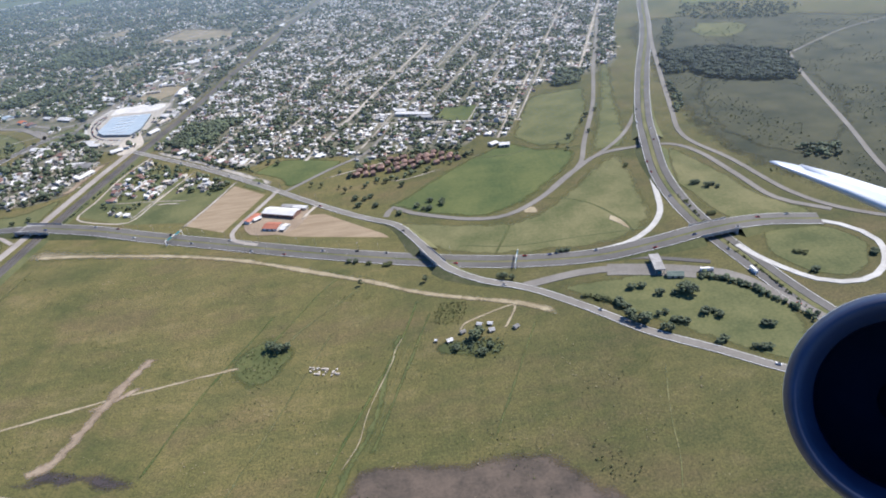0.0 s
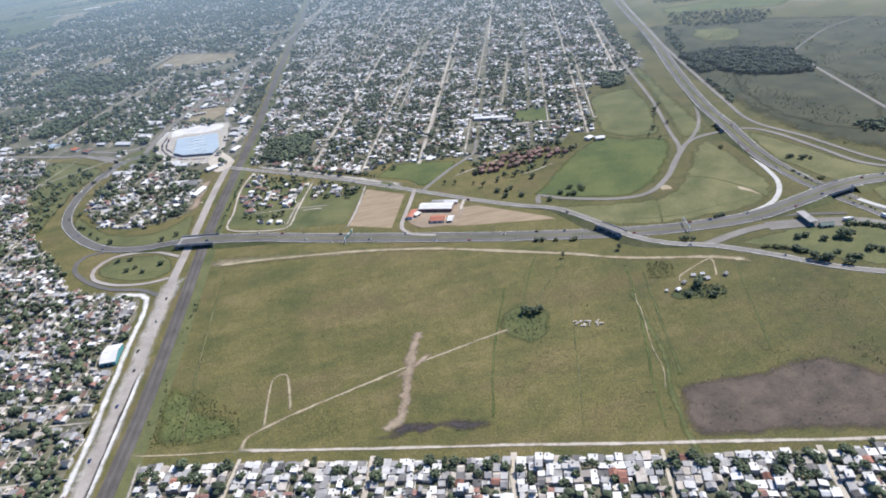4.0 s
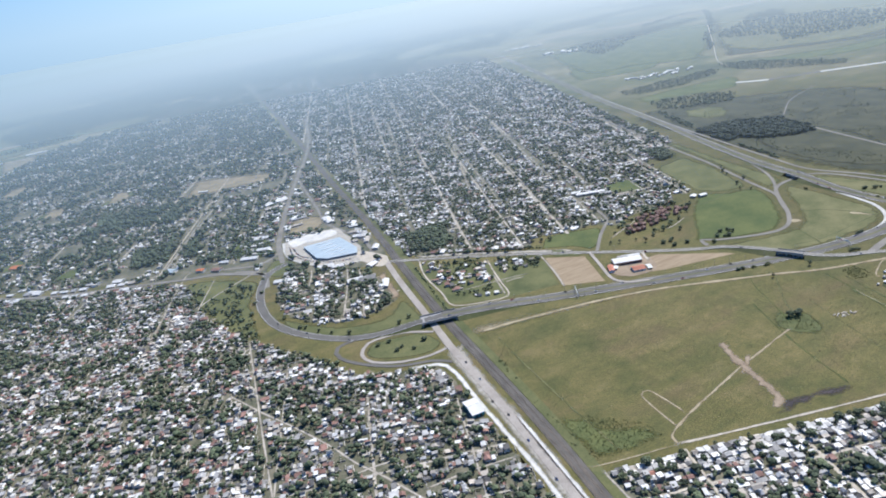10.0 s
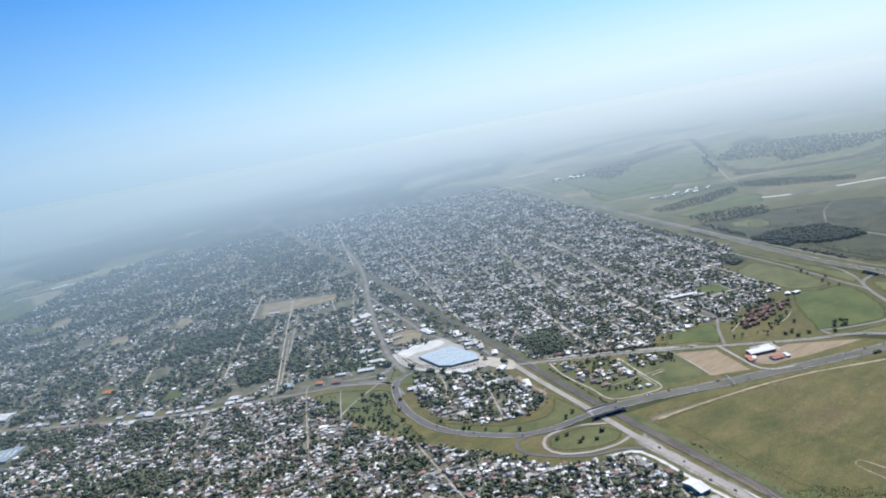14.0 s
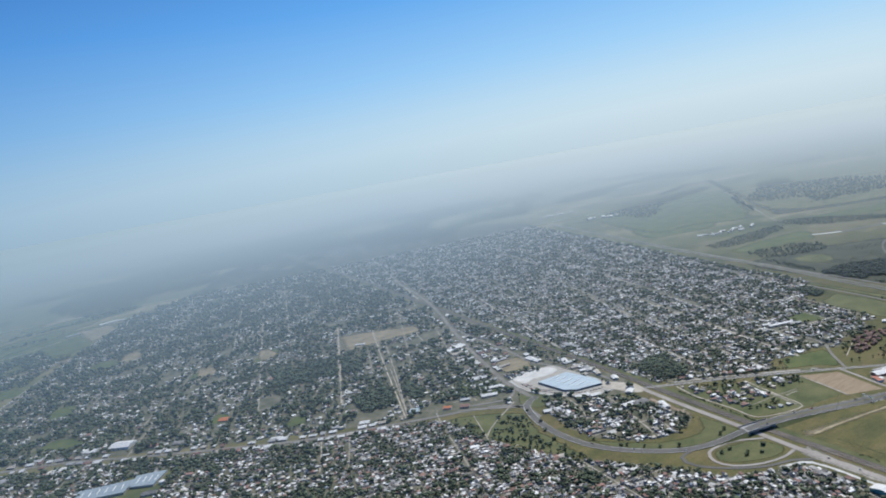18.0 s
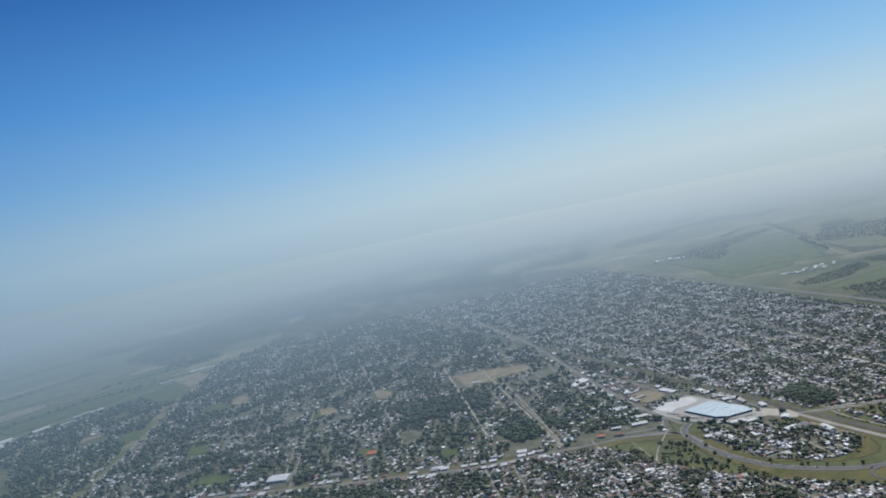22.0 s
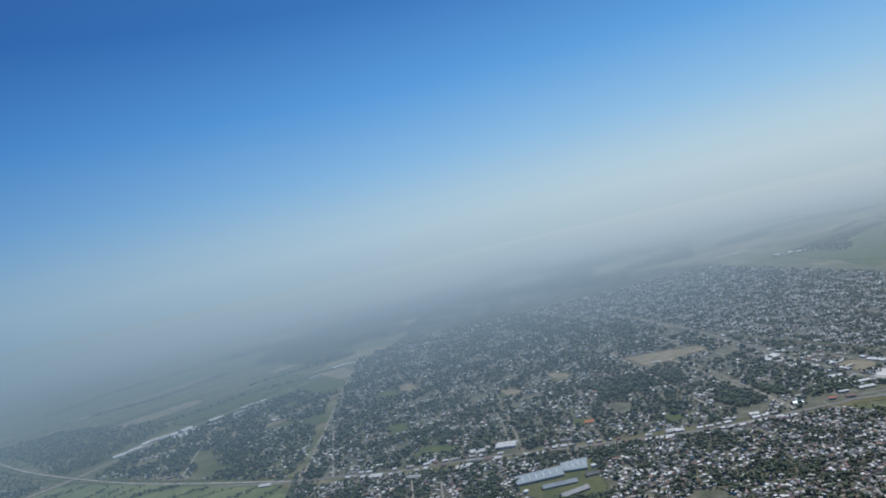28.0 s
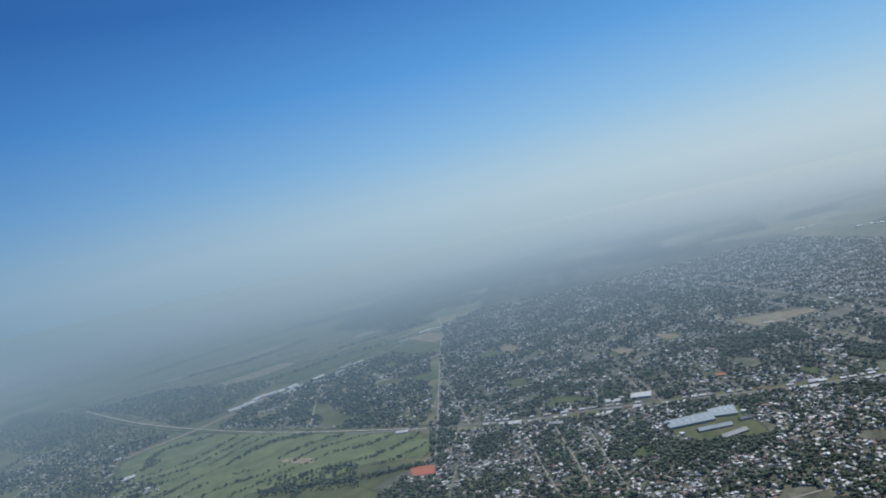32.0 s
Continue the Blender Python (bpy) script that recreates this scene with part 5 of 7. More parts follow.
district("town", [q for q in CITY_C if q[1] < 930] + [(-145, 860)], 38, 42, 3.2, 3.3, 3.7, 11, 0.54, 0.68, BRIGHT, SHAPES,
         "low houses with white, grey and red roofs in a street grid", ox=32, clumps=3, tsize=(0.8, 2.2), drop=0.2, jitter=0.7, hsize=0.8, sheds=0.6)
district("town", [(200, 690), (280, 930), (415, 1369), (438, 1406), (422, 1544), (309, 1643), (153, 1930), (0, 2000), (-85, 1300), (-150, 770)], 38, 42, 2.8, 4.0, 4.6, 12, 0.55, 0.64, BRIGHT, SHAPES,
         "distant low houses in a street grid", ox=32, clumps=2, tsize=(1.1, 2.5), drop=0.3, jitter=1.0, hsize=0.85, sheds=0.5)
district("town", [(-292, 530), (-262, 500), (-206, 470), (-188, 561), (-165, 760), (-140, 960), (-700, 1090), (-751, 979), (-790, 925), (-640, 804), (-520, 700), (-385, 597)], 40, 38, 2.6, 4.4, 4.8, 13, 0.30, 0.92, BRIGHT, SHAPES,
         "houses half hidden among many dark trees", clumps=3, ox=12, tsize=(1.2, 3.2), drop=0.7, jitter=2.4, glades=True)
district("town", [(-140, 965), (-98, 1301), (-20, 1950), (-150, 1950), (-330, 1650), (-480, 1558), (-600, 1302), (-698, 1095)], 40, 38, 2.6, 5.6, 6.0, 14, 0.30, 0.92, BRIGHT, SHAPES,
         "distant houses half hidden among many dark trees", clumps=2, ox=12, tsize=(1.7, 3.8), drop=0.75, jitter=3.0, glades=True)
LL_NEAR = [(-252, 150), (-247, 210), (-243, 262), (-243, 296), (-262, 308), (-285, 326), (-292, 350), (-318, 398), (-345, 470), (-350, 558), (-430, 614), (-470, 520), (-500, 420), (-530, 340), (-430, 245), (-340, 165), (-268, 120)]
LL_FAR = [(-430, 616), (-460, 634), (-577, 728), (-700, 826), (-790, 905), (-820, 838), (-905, 792), (-800, 560), (-640, 420), (-532, 342), (-502, 422), (-472, 522)]
district("town", LL_NEAR, 46, 30, 1.8, 2.9, 3.2, 15, 0.55, 0.72, REDDER, SHAPES, "tightly packed small houses with grey and white roofs", ox=5, oy=9, drop=0.35, tsize=(0.75, 2.05), jitter=0.9, walls=True, hsize=0.86)
district("town", LL_FAR, 46, 30, 2.0, 3.3, 3.7, 25, 0.39, 0.82, RED_WHITE, SHAPES, "small houses with grey roofs among dark trees", ox=5, oy=9, drop=0.6, tsize=(1.0, 2.5), jitter=1.4, glades=True, clumps=3, hsize=0.9)
district("town", BLOCK_HOUSES, 40, 26, 1.6, 3.4, 3.8, 16, 0.42, 0.70, [0.30, 0.12, 0.12, 0.24, 0.08, 0.0, 0.14], SHAPES, "scattered houses on grassy plots", tsize=(0.8, 1.9), drop=1.0, jitter=1.2)
district("town", LOOPB, 36, 32, 2.0, 3.7, 4.1, 17, 0.52, 0.72, GREY, SHAPES, "low houses inside the road loop", drop=0.4, tsize=(1.3, 2.6))
NEAR_HOUSES, NEAR_TREES = [], []


def near_band(p):
    """The plots that line the meadow become houses of their own; the rest stay joined."""
    v = p @ GY
    order = [i for i in np.argsort(-v) if p[i, 0] < 62]
    taken = np.zeros(len(p), bool)
    r = np.random.default_rng(5)
    for i in order:
        if len(NEAR_HOUSES) >= 330:
            break
        taken[i] = True
        k = r.random()
        if k < 0.78:
            NEAR_HOUSES.append(tuple(p[i]))
        elif len(NEAR_TREES) < 150:
            NEAR_TREES.append(tuple(p[i]))
        if r.random() < 0.2 and len(NEAR_TREES) < 150:
            NEAR_TREES.append(tuple(p[i] + r.uniform(-2.0, 2.0, 2)))
    return taken


district("town", BOTTOM, 47.5, 29.5, 2.6, 2.75, 3.1, 18, 0.70, 0.5, GREY, SHAPES, "small flat-roofed shacks in short blocks", mat="pale", ox=-40, oy=17, skip=near_band, jitter=0.5, walls=True, hsize=0.8)
district("town", [(-790, 945), (-990, 1262), (-940, 1345), (-800, 1398), (-640, 1440), (-620, 1300), (-755, 990)], 44, 40, 2.6, 5.0, 5.4, 19, 0.28, 0.9, BRIGHT, SHAPES,
         "houses half hidden in dense dark trees", clumps=2, tsize=(1.7, 3.9), drop=0.7, jitter=2.6, glades=True)
district("town", [(-1052, 1316), (-1103, 1288), (-1132, 1250), (-1142, 1178), (-1078, 1060), (-1128, 1030), (-1300, 900), (-1500, 1300), (-1276, 1490), (-1173, 1430)], 44, 40, 2.6, 6.0, 6.4, 20, 0.35, 0.8, MIXED, SHAPES,
         "far houses half hidden in dark trees", clumps=2, tsize=(1.8, 3.6), drop=0.6, jitter=2.6, glades=True)


# ---- buildings with a form of their own ----
def base_at(name, x, y, turn, label, category, group=""):
    ob = new(name)
    ob.matrix_world = pose(x, y, 0, 0, 0, turn)
    return tagged(ob, label, category, group)


def slab_building(name, outline, h, roof, wall, label, category, lip=0.35, ribs=0, doors=0):
    """A flat-roofed hall on a plan: wall, roof slab with an upstand, ribs on the roof, doors in the longest wall."""
    q = np.array(outline, float)
    c = q.mean(0)
    ob = base_at(name, c[0], c[1], 0, label, category)
    q = q - c
    bm = bmesh.new()
    f = bm.faces.new([bm.verts.new((x, y, -0.1)) for x, y in q])
    r = bmesh.ops.extrude_face_region(bm, geom=[f])
    bmesh.ops.translate(bm, verts=[v for v in r["geom"] if isinstance(v, bmesh.types.BMVert)], vec=(0, 0, h + 0.1))
    bmesh.ops.recalc_face_normals(bm, faces=bm.faces[:])
    part("wall", bm, wall, ob)
    bm = bmesh.new()
    f = bm.faces.new([bm.verts.new((x * 1.02, y * 1.02, h)) for x, y in q])
    r = bmesh.ops.extrude_face_region(bm, geom=[f])
    bmesh.ops.translate(bm, verts=[v for v in r["geom"] if isinstance(v, bmesh.types.BMVert)], vec=(0, 0, lip))
    bmesh.ops.recalc_face_normals(bm, faces=bm.faces[:])
    part("roof", bm, roof, ob)
    e = np.roll(q, -1, 0) - q
    k = int(np.argmax(np.hypot(*e.T)))
    d, ln = e[k] / np.hypot(*e[k]), np.hypot(*e[k])
    turn = math.degrees(math.atan2(d[1], d[0]))
    lo, hi = (q @ d).min(), (q @ d).max()
    nrm = np.array([-d[1], d[0]])
    for i in range(ribs):
        s = lo + (hi - lo) * (i + 1) / (ribs + 1)
        bm = bmesh.new()
        m = d * s + nrm * (q @ nrm).mean()
        box(bm, m[0], m[1], h + lip, 0.5, ((q @ nrm).max() - (q @ nrm).min()) * 0.42, 0.3, turn)
        part("skylight", bm, "white", ob, "white roof skylight")
    for i in range(doors):
        p = q[k] + e[k] * (i + 1) / (doors + 1) - 0.06 * nrm * np.sign(np.dot(nrm, -q[k]))
        bm = bmesh.new()
        box(bm, p[0], p[1], 0, 1.1, 0.12, min(1.2, h * 0.7), turn)
        part("door", bm, "dark", ob, "dark loading door")
    return ob


def gable_hall(name, x, y, w, d, h, turn, roof, wall, label, category="building", group="", rise=0.22, doors=2):
    """A hall with a pitched sheet roof in two slopes, gable walls, a ridge cap and doors."""
    ob = base_at(name, x, y, turn, label, category, group)
    bm = bmesh.new()
    r = h + d * rise
    v = [bm.verts.new(c) for c in ((-w / 2, -d / 2, -.1), (w / 2, -d / 2, -.1), (w / 2, d / 2, -.1), (-w / 2, d / 2, -.1), (-w / 2, -d / 2, h), (w / 2, -d / 2, h), (w / 2, d / 2, h), (-w / 2, d / 2, h), (-w / 2, 0, r), (w / 2, 0, r))]
    for f in ((0, 1, 5, 4), (2, 3, 7, 6), (1, 2, 6, 9, 5), (3, 0, 4, 8, 7)):
        bm.faces.new([v[i] for i in f])
    part("wall", bm, wall, ob)
    for s in (-1, 1):
        bm = bmesh.new()
        o, t = 0.25, 0.1
        z1, z0 = r + 0.04, h - o * rise * 2
        c = [(-w / 2 - o, 0, z1), (w / 2 + o, 0, z1), (w / 2 + o, s * (d / 2 + o), z0), (-w / 2 - o, s * (d / 2 + o), z0)]
        v = [bm.verts.new(p) for p in c] + [bm.verts.new((p[0], p[1], p[2] + t)) for p in c]
        for f in ((0, 1, 2, 3), (4, 7, 6, 5), (0, 4, 5, 1), (1, 5, 6, 2), (2, 6, 7, 3), (3, 7, 4, 0)):
            bm.faces.new([v[i] for i in f])
        bmesh.ops.recalc_face_normals(bm, faces=bm.faces[:])
        part("roof_slope", bm, roof, ob)
    bm = bmesh.new()
    box(bm, 0, 0, r + 0.1, w + 0.5, 0.3, 0.1)
    part("ridge_cap", bm, roof, ob)
    for i in range(doors):
        bm = bmesh.new()
        box(bm, -w / 2 + w * (i + 1) / (doors + 1), -d / 2 - 0.02, 0, 0.9, 0.1, min(h * 0.75, 1.3))
        part("door", bm, "dark", ob, "dark doorway")
    return ob


# hypermarket, its paved lot and the arc of parking
patch("paved_lot", PAD, 0.12, "dusty", "pale grey paved lot round the hypermarket", "pavement", 0.3)
patch("earth_apron", [(-256, 580), (-243, 587), (-214, 577), (-215, 562), (-232, 561), (-242, 566), (-254, 563)], 0.16, "chalk", "chalky white apron behind the hypermarket", "pavement", 0.2)
ribbon("ring_road", [(-259, 582), (-264, 556), (-263, 535), (-254, 510), (-239, 490), (-221, 484), (-209, 484)], 2.6, 0.2, "concrete", label="pale concrete ring road round the hypermarket")
patch("forecourt", [(-212, 506), (-200, 474), (-211, 458), (-219, 479), (-219, 497)], 0.14, "pale", "pale dusty forecourt beside the railway", "pavement", 0.3)
slab_building("hypermarket", [(-248, 551), (-216, 547), (-213, 511), (-217, 499), (-240, 507), (-247, 516)][::-1], 1.7, "blue", "slate", "large hypermarket with a blue-grey sheet roof", "supermarket", 0.3, 6, 5)
patch("factory_yard", [(-99, 320), (-92, 333), (-71, 332), (-66, 322), (-74, 305), (-94, 308)], 0.09, "pinkdirt", "reddish paved yard of the factory", "pavement", 0.3)
for x, y, w, d, turn, roof in ((-279, 581, 16, 6, -25, "white"), (-275, 613, 10, 5, -25, "white"), (-273, 503, 10, 5, -25, "zinc"), (-282, 493, 14, 5, -25, "white"),
                                 (-246, 494, 13, 6, -20, "white"), (-238, 486, 9, 5, -20, "white"), (-216, 467, 8, 6, 30, "white"), (-237, 448, 12, 7, -10, "white"),
                                 (-229, 444, 12, 9, -10, "cement"), (-200, 500, 9, 5, 60, "white"), (-197, 538, 14, 5, 62, "zinc"), (-194, 574, 14, 5, 62, "white"),
                                 (-208, 608, 8, 5, 62, "white"), (-222, 425, 13, 5, 64, "white"), (-199, 523, 12, 4, 62, "cream"), (-233, 644, 9, 5, 62, "white")):
    gable_hall("store", x, y, w, d, 1.5, turn, roof, "wall", "low store with a " + {"white": "white", "zinc": "grey", "cement": "cement", "cream": "cream"}[roof] + " sheet roof", "store", "stores round the hypermarket", 0.14, 3)
# shops and offices on the frontage between the avenue and the town
rng = random.Random(58)
for i in range(11):
    u = (i + rng.uniform(0.1, 0.7)) / 11
    roof = rng.choice(("white", "tile", "white", "cream", "zinc"))
    gable_hall("shop", -176 + 58 * u + 4.5, 446 - 50 * u + 5.5, rng.uniform(3.4, 6.5), rng.uniform(2.8, 4.2), rng.uniform(1.0, 1.5), -41 + rng.choice((0, 90)), roof, "wall",
               {"white": "white-roofed", "zinc": "grey-roofed", "tile": "red-roofed", "cream": "cream-roofed"}[roof] + " shop on the avenue frontage", "shop", "shops on the avenue frontage", 0.16, 2)
# white halls on the green lots beside the road island
for (x, y), w, d, turn in (((-293, 568), 15, 6, -30), ((-284, 598), 8, 4, -30), ((-272, 613), 12, 4, -35), ((-313, 579), 9, 4, -35)):
    gable_hall("store", x, y, w, d, 1.5, turn, "white", "wall", "white-roofed hall on the green lots by the avenue", "store", "stores round the hypermarket", 0.14, 3)
# long sheet-roofed halls between the roads and far back in the town
for (a, b), roof in (([(-242, 723), (-219, 721)], "white"),
                     ([(-248, 704), (-226, 704)], "cream"),
                     ([(-257, 679), (-239, 674)], "white"),
                     ([(-278, 619), (-265, 611)], "white"),
                     ([(-236, 640), (-221, 638)], "zinc"),
                     ([(-199, 569), (-187, 566)], "white"),
                     ([(-204, 554), (-190, 548)], "cream"),
                     ([(-205, 541), (-192, 533)], "white"),
                     ([(-157, 616), (-156, 593)], "zinc"),
                     ([(-208, 617), (-208, 597)], "white"),
                     ([(-243, 621), (-230, 620)], "cream"),
                     ([(-343, 1522), (-324, 1512)], "white"),
                     ([(-252, 1533), (-235, 1518)], "white"),
                     ([(-506, 1562), (-478, 1545)], "white"),
                     ([(-483, 1996), (-422, 1956)], "white"),
                     ([(-305, 953), (-290, 951)], "white"),
                     ([(-295, 863), (-285, 855)], "white"),
                     ([(-245, 717), (-219, 729)], "white"),
                     ([(-252, 687), (-234, 688)], "cream"),
                     ([(-222, 983), (-202, 971)], "white"),
                     ([(-164, 1515), (-125, 1482)], "white")):
    gable_hall("long_hall", (a[0] + b[0]) / 2, (a[1] + b[1]) / 2, math.dist(a, b), max(3.0, min(6.5, math.dist(a, b) * 0.34)), 1.3, math.degrees(math.atan2(b[1] - a[1], b[0] - a[0])), roof, "wall",
               {"white": "long hall with a white sheet roof", "cream": "long hall with a cream sheet roof", "zinc": "long hall with a grey sheet roof"}[roof], "hall", "long halls of the town", 0.12, 3)
# halls and offices along the roads
for x, y, w, d, h, turn, roof, wall, what in (
        (-80.5, 327, 19, 7.5, 2.6, -25, "white", "tile", "long white-roofed factory hall with brick-red walls"),
        (-95.5, 325, 9, 3.6, 1.8, 60, "redroof", "white", "small factory wing with a red sheet roof"),
        (-83, 312.5, 8, 6.5, 1.8, -20, "redroof", "white", "low factory wing with a red sheet roof"),
        (-76.5, 309.5, 2.6, 6, 1.6, -25, "white", "wall", "white-roofed factory annexe"),
        (-93, 324, 4, 3.4, 1.6, 40, "white", "wall", "small white gatehouse beside the factory"),
        (-77, 334, 9, 2.6, 1.6, -22, "zinc", "wall", "grey shed behind the factory"),
        (-71, 331, 8, 2.6, 1.6, -25, "white", "wall", "white shed behind the factory"),
        (-246, 248, 6.5, 13, 2.6, -5, "white", "teal", "white-roofed workshop with a teal wall"),
        (-322, 566, 8, 6, 2.0, -42, "tile", "wall", "red-roofed filling station shop beside the avenue"),
        (-334, 577, 7, 5, 2.0, -42, "ochre", "white", "orange-fronted roadside shop"),
        (-357, 598, 9, 8, 2.2, -40, "blue", "white", "blue-roofed showroom"),
        (-585, 784, 22, 12, 4.0, -42, "white", "white", "tall white commercial building at the crossroads"),
        (-612, 800, 16, 7, 2.6, -42, "white", "wall", "white-roofed commercial hall"),
        (-560, 752, 12, 6, 2.2, -40, "tile", "wall", "red-roofed roadside hall"),
        (-540, 735, 14, 6, 2.0, -40, "cement", "wall", "grey-roofed roadside hall"),
        (-660, 830, 20, 8, 2.6, -42, "white", "wall", "long white-roofed hall on the avenue"),
        (-690, 800, 16, 7, 2.4, -42, "zinc", "wall", "grey-roofed hall on the avenue"),
        (-640, 775, 12, 7, 2.2, -42, "white", "wall", "white-roofed shop on the avenue"),
        (-715, 845, 15, 7, 2.4, -42, "white", "wall", "white-roofed depot on the avenue"),
        (-492, 757, 10, 7, 2.0, -40, "ochre", "wall", "house with a bright orange roof"),
        (-420, 628, 12, 6, 2.0, -38, "zinc", "wall", "grey-roofed roadside shop"),
        (-470, 655, 11, 6, 2.0, -38, "white", "wall", "white-roofed roadside shop"),
        (-400, 615, 9, 6, 2.0, -38, "white", "wall", "white-roofed roadside shop"),
        (44, 380, 6, 4, 2.0, -10, "white", "wall", "white-roofed house at the edge of town"),
        (38, 384, 5, 4, 1.8, 30, "white", "wall", "small white-roofed house at the edge of town"),
        (-8, 459.5, 25, 4.6, 2.2, -24, "white", "wall", "long white-roofed school"),
        (0, 449, 11, 4.2, 2.2, -24, "zinc", "wall", "grey-roofed school wing"),
        (-930, 1372, 18, 10, 4, -8, "white", "white", "large white factory at the edge of town"),
        (-885, 1386, 18, 9, 5, 12, "zinc", "white", "grey-roofed factory hall"),
        (-850, 1398, 20, 12, 6, 20, "white", "white", "tall white factory hall"),
        (-800, 1412, 26, 10, 4, 20, "white", "wall", "white-roofed warehouse"),
        (-765, 1402, 26, 10, 4, 20, "zinc", "wall", "grey-roofed warehouse"),
        (-520, 1560, 30, 9, 3, 10, "white", "wall", "white-roofed sheds at the end of the meadow"),
        (-585, 1520, 26, 9, 3, 10, "zinc", "wall", "grey-roofed sheds beside the meadow"),
        (-812, 950, 16, 6, 2.4, -40, "white", "wall", "white-roofed hall beside the golf course"),
        (-1120, 1150, 18, 10, 3, 10, "white", "wall", "white-roofed clubhouse"),
        (-16, 470, 8, 4, 2.0, -24, "white", "wall", "small white school wing")):
    gable_hall("hall", x, y, w, d * (1.25 if y > 700 else 1), h * (0.55 if y > 700 else 0.8), turn, roof, wall, what if what.count(" ") > 2 else what + " beside the road", "building", rise=0.1, doors=3 if w > 12 else 2)
# sheds and hangars at the airfield's end
rng = random.Random(44)
(ax, ay), (bx, by) = [(356, 826), (448, 800)]
for i in range(24):
    u = (i + rng.uniform(0, 0.9)) / 24
    gable_hall("hangar", ax + (bx - ax) * u + rng.uniform(-8, 8), ay + (by - ay) * u + rng.uniform(-14, 14), rng.uniform(4, 11), rng.uniform(3.5, 6.5), rng.uniform(1.2, 1.9), rng.choice((30, 30, 120)) + rng.uniform(-12, 12), rng.choice(("white", "white", "zinc")), "wall",
               "pale-roofed hangar beside the airfield", "hangar", "hangars at the airfield", 0.16, 2)
rng = random.Random(45)
for (ax, ay), (bx, by), n in (((500, 1440), (580, 1395), 8), ((495, 1260), (540, 1200), 8)):
    for i in range(n):
        u = (i + rng.uniform(0, 0.8)) / n
        gable_hall("far_hall", ax + (bx - ax) * u + rng.uniform(-9, 9), ay + (by - ay) * u + rng.uniform(-12, 12), rng.uniform(10, 22), rng.uniform(6, 11), rng.uniform(1.6, 2.6), rng.uniform(10, 60), rng.choice(("white", "white", "zinc")), "wall",
                   "pale-roofed hall far beyond the motorway", "hall", "halls beyond the motorway", 0.16, 1)
# the cluster of white works at the far edge of town
rng = random.Random(31)
for (ax, ay), (bx, by), n, k in (((-957, 1377), (-875, 1394), 9, 1.7), ((-870, 1364), (-833, 1400), 5, 1.7), ((-828, 1365), (-761, 1366), 9, 1.05), ((-747, 1436), (-703, 1446), 5, 0.9), ((-1134, 1262), (-1122, 1268), 2, 0.8)):
    for i in range(n):
        u = (i + 0.5) / n
        x, y = ax + (bx - ax) * u + rng.uniform(-3, 3), ay + (by - ay) * u + rng.uniform(-13, 13) * k * 0.8
        gable_hall("works_hall", x, y, rng.uniform(9, 16) * k, rng.uniform(5, 9) * k, rng.uniform(1.4, 2.4), rng.uniform(0, 30), rng.choice(("white", "white", "white", "cream", "zinc")), "white", "pale-roofed works hall at the edge of town", "factory hall", "works at the edge of town", 0.15, 2)
# a line of shops on both sides of the long avenue
rng = random.Random(12)
line = smooth_line([(-385, 590), (-455, 632), (-522, 689), (-577, 738), (-635, 793), (-698, 838), (-739, 884)], 9.0)
nn = side_of(line)
for i in range(1, len(line) - 1):
    for s in (-1, 1):
        if rng.random() < 0.4:
            continue
        x, y = line[i, :2] + nn[i] * s * (5.6 + rng.uniform(0, 1.5))
        p = np.array([[x, y]])
        if any(inside(p, k)[0] for k in KEEP_OUT):
            continue
        roof = rng.choice(("white", "zinc", "white", "white", "tile", "cream", "white"))
        gable_hall("shop", x, y, rng.uniform(4, 8.5), rng.uniform(3.5, 6.5), rng.uniform(1.1, 1.5), math.degrees(math.atan2(nn[i, 1], nn[i, 0])) + 90, roof, "wall",
                   {"white": "white-roofed", "zinc": "grey-roofed", "cement": "cement-roofed", "tile": "red-roofed", "cream": "cream-roofed"}[roof] + " shop on the long avenue", "shop", "shops along the avenue", 0.12, 2)
# stores crowd the two roads past the hypermarket
rng = random.Random(13)
for pts, offs in (([(-263, 588), (-244, 643), (-220, 712), (-184, 806), (-150, 890)], 5.0), ([(-204, 508), (-202, 540), (-212, 600), (-205, 650), (-186, 800)], 4.4)):
    line = smooth_line(pts, 8.0)
    nn = side_of(line)
    for i in range(1, len(line) - 1):
        for s in (-1, 1):
            if rng.random() < 0.3:
                continue
            x, y = line[i, :2] + nn[i] * s * (offs + rng.uniform(0, 2.5))
            p = np.array([[x, y]])
            if any(inside(p, k)[0] for k in KEEP_OUT) or not clear_of_roads(p, 1.2)[0]:
                continue
            roof = rng.choice(("white", "zinc", "white", "white", "tile", "cream"))
            gable_hall("store", x, y, rng.uniform(3.5, 8.0), rng.uniform(3.0, 5.5), rng.uniform(1.1, 1.5), math.degrees(math.atan2(nn[i, 1], nn[i, 0])) + rng.choice((0, 90)), roof, "wall",
                       {"white": "white-roofed", "zinc": "grey-roofed", "tile": "red-roofed", "cream": "cream-roofed"}[roof] + " store beside the hypermarket road", "store", "stores round the hypermarket", 0.12, 2)
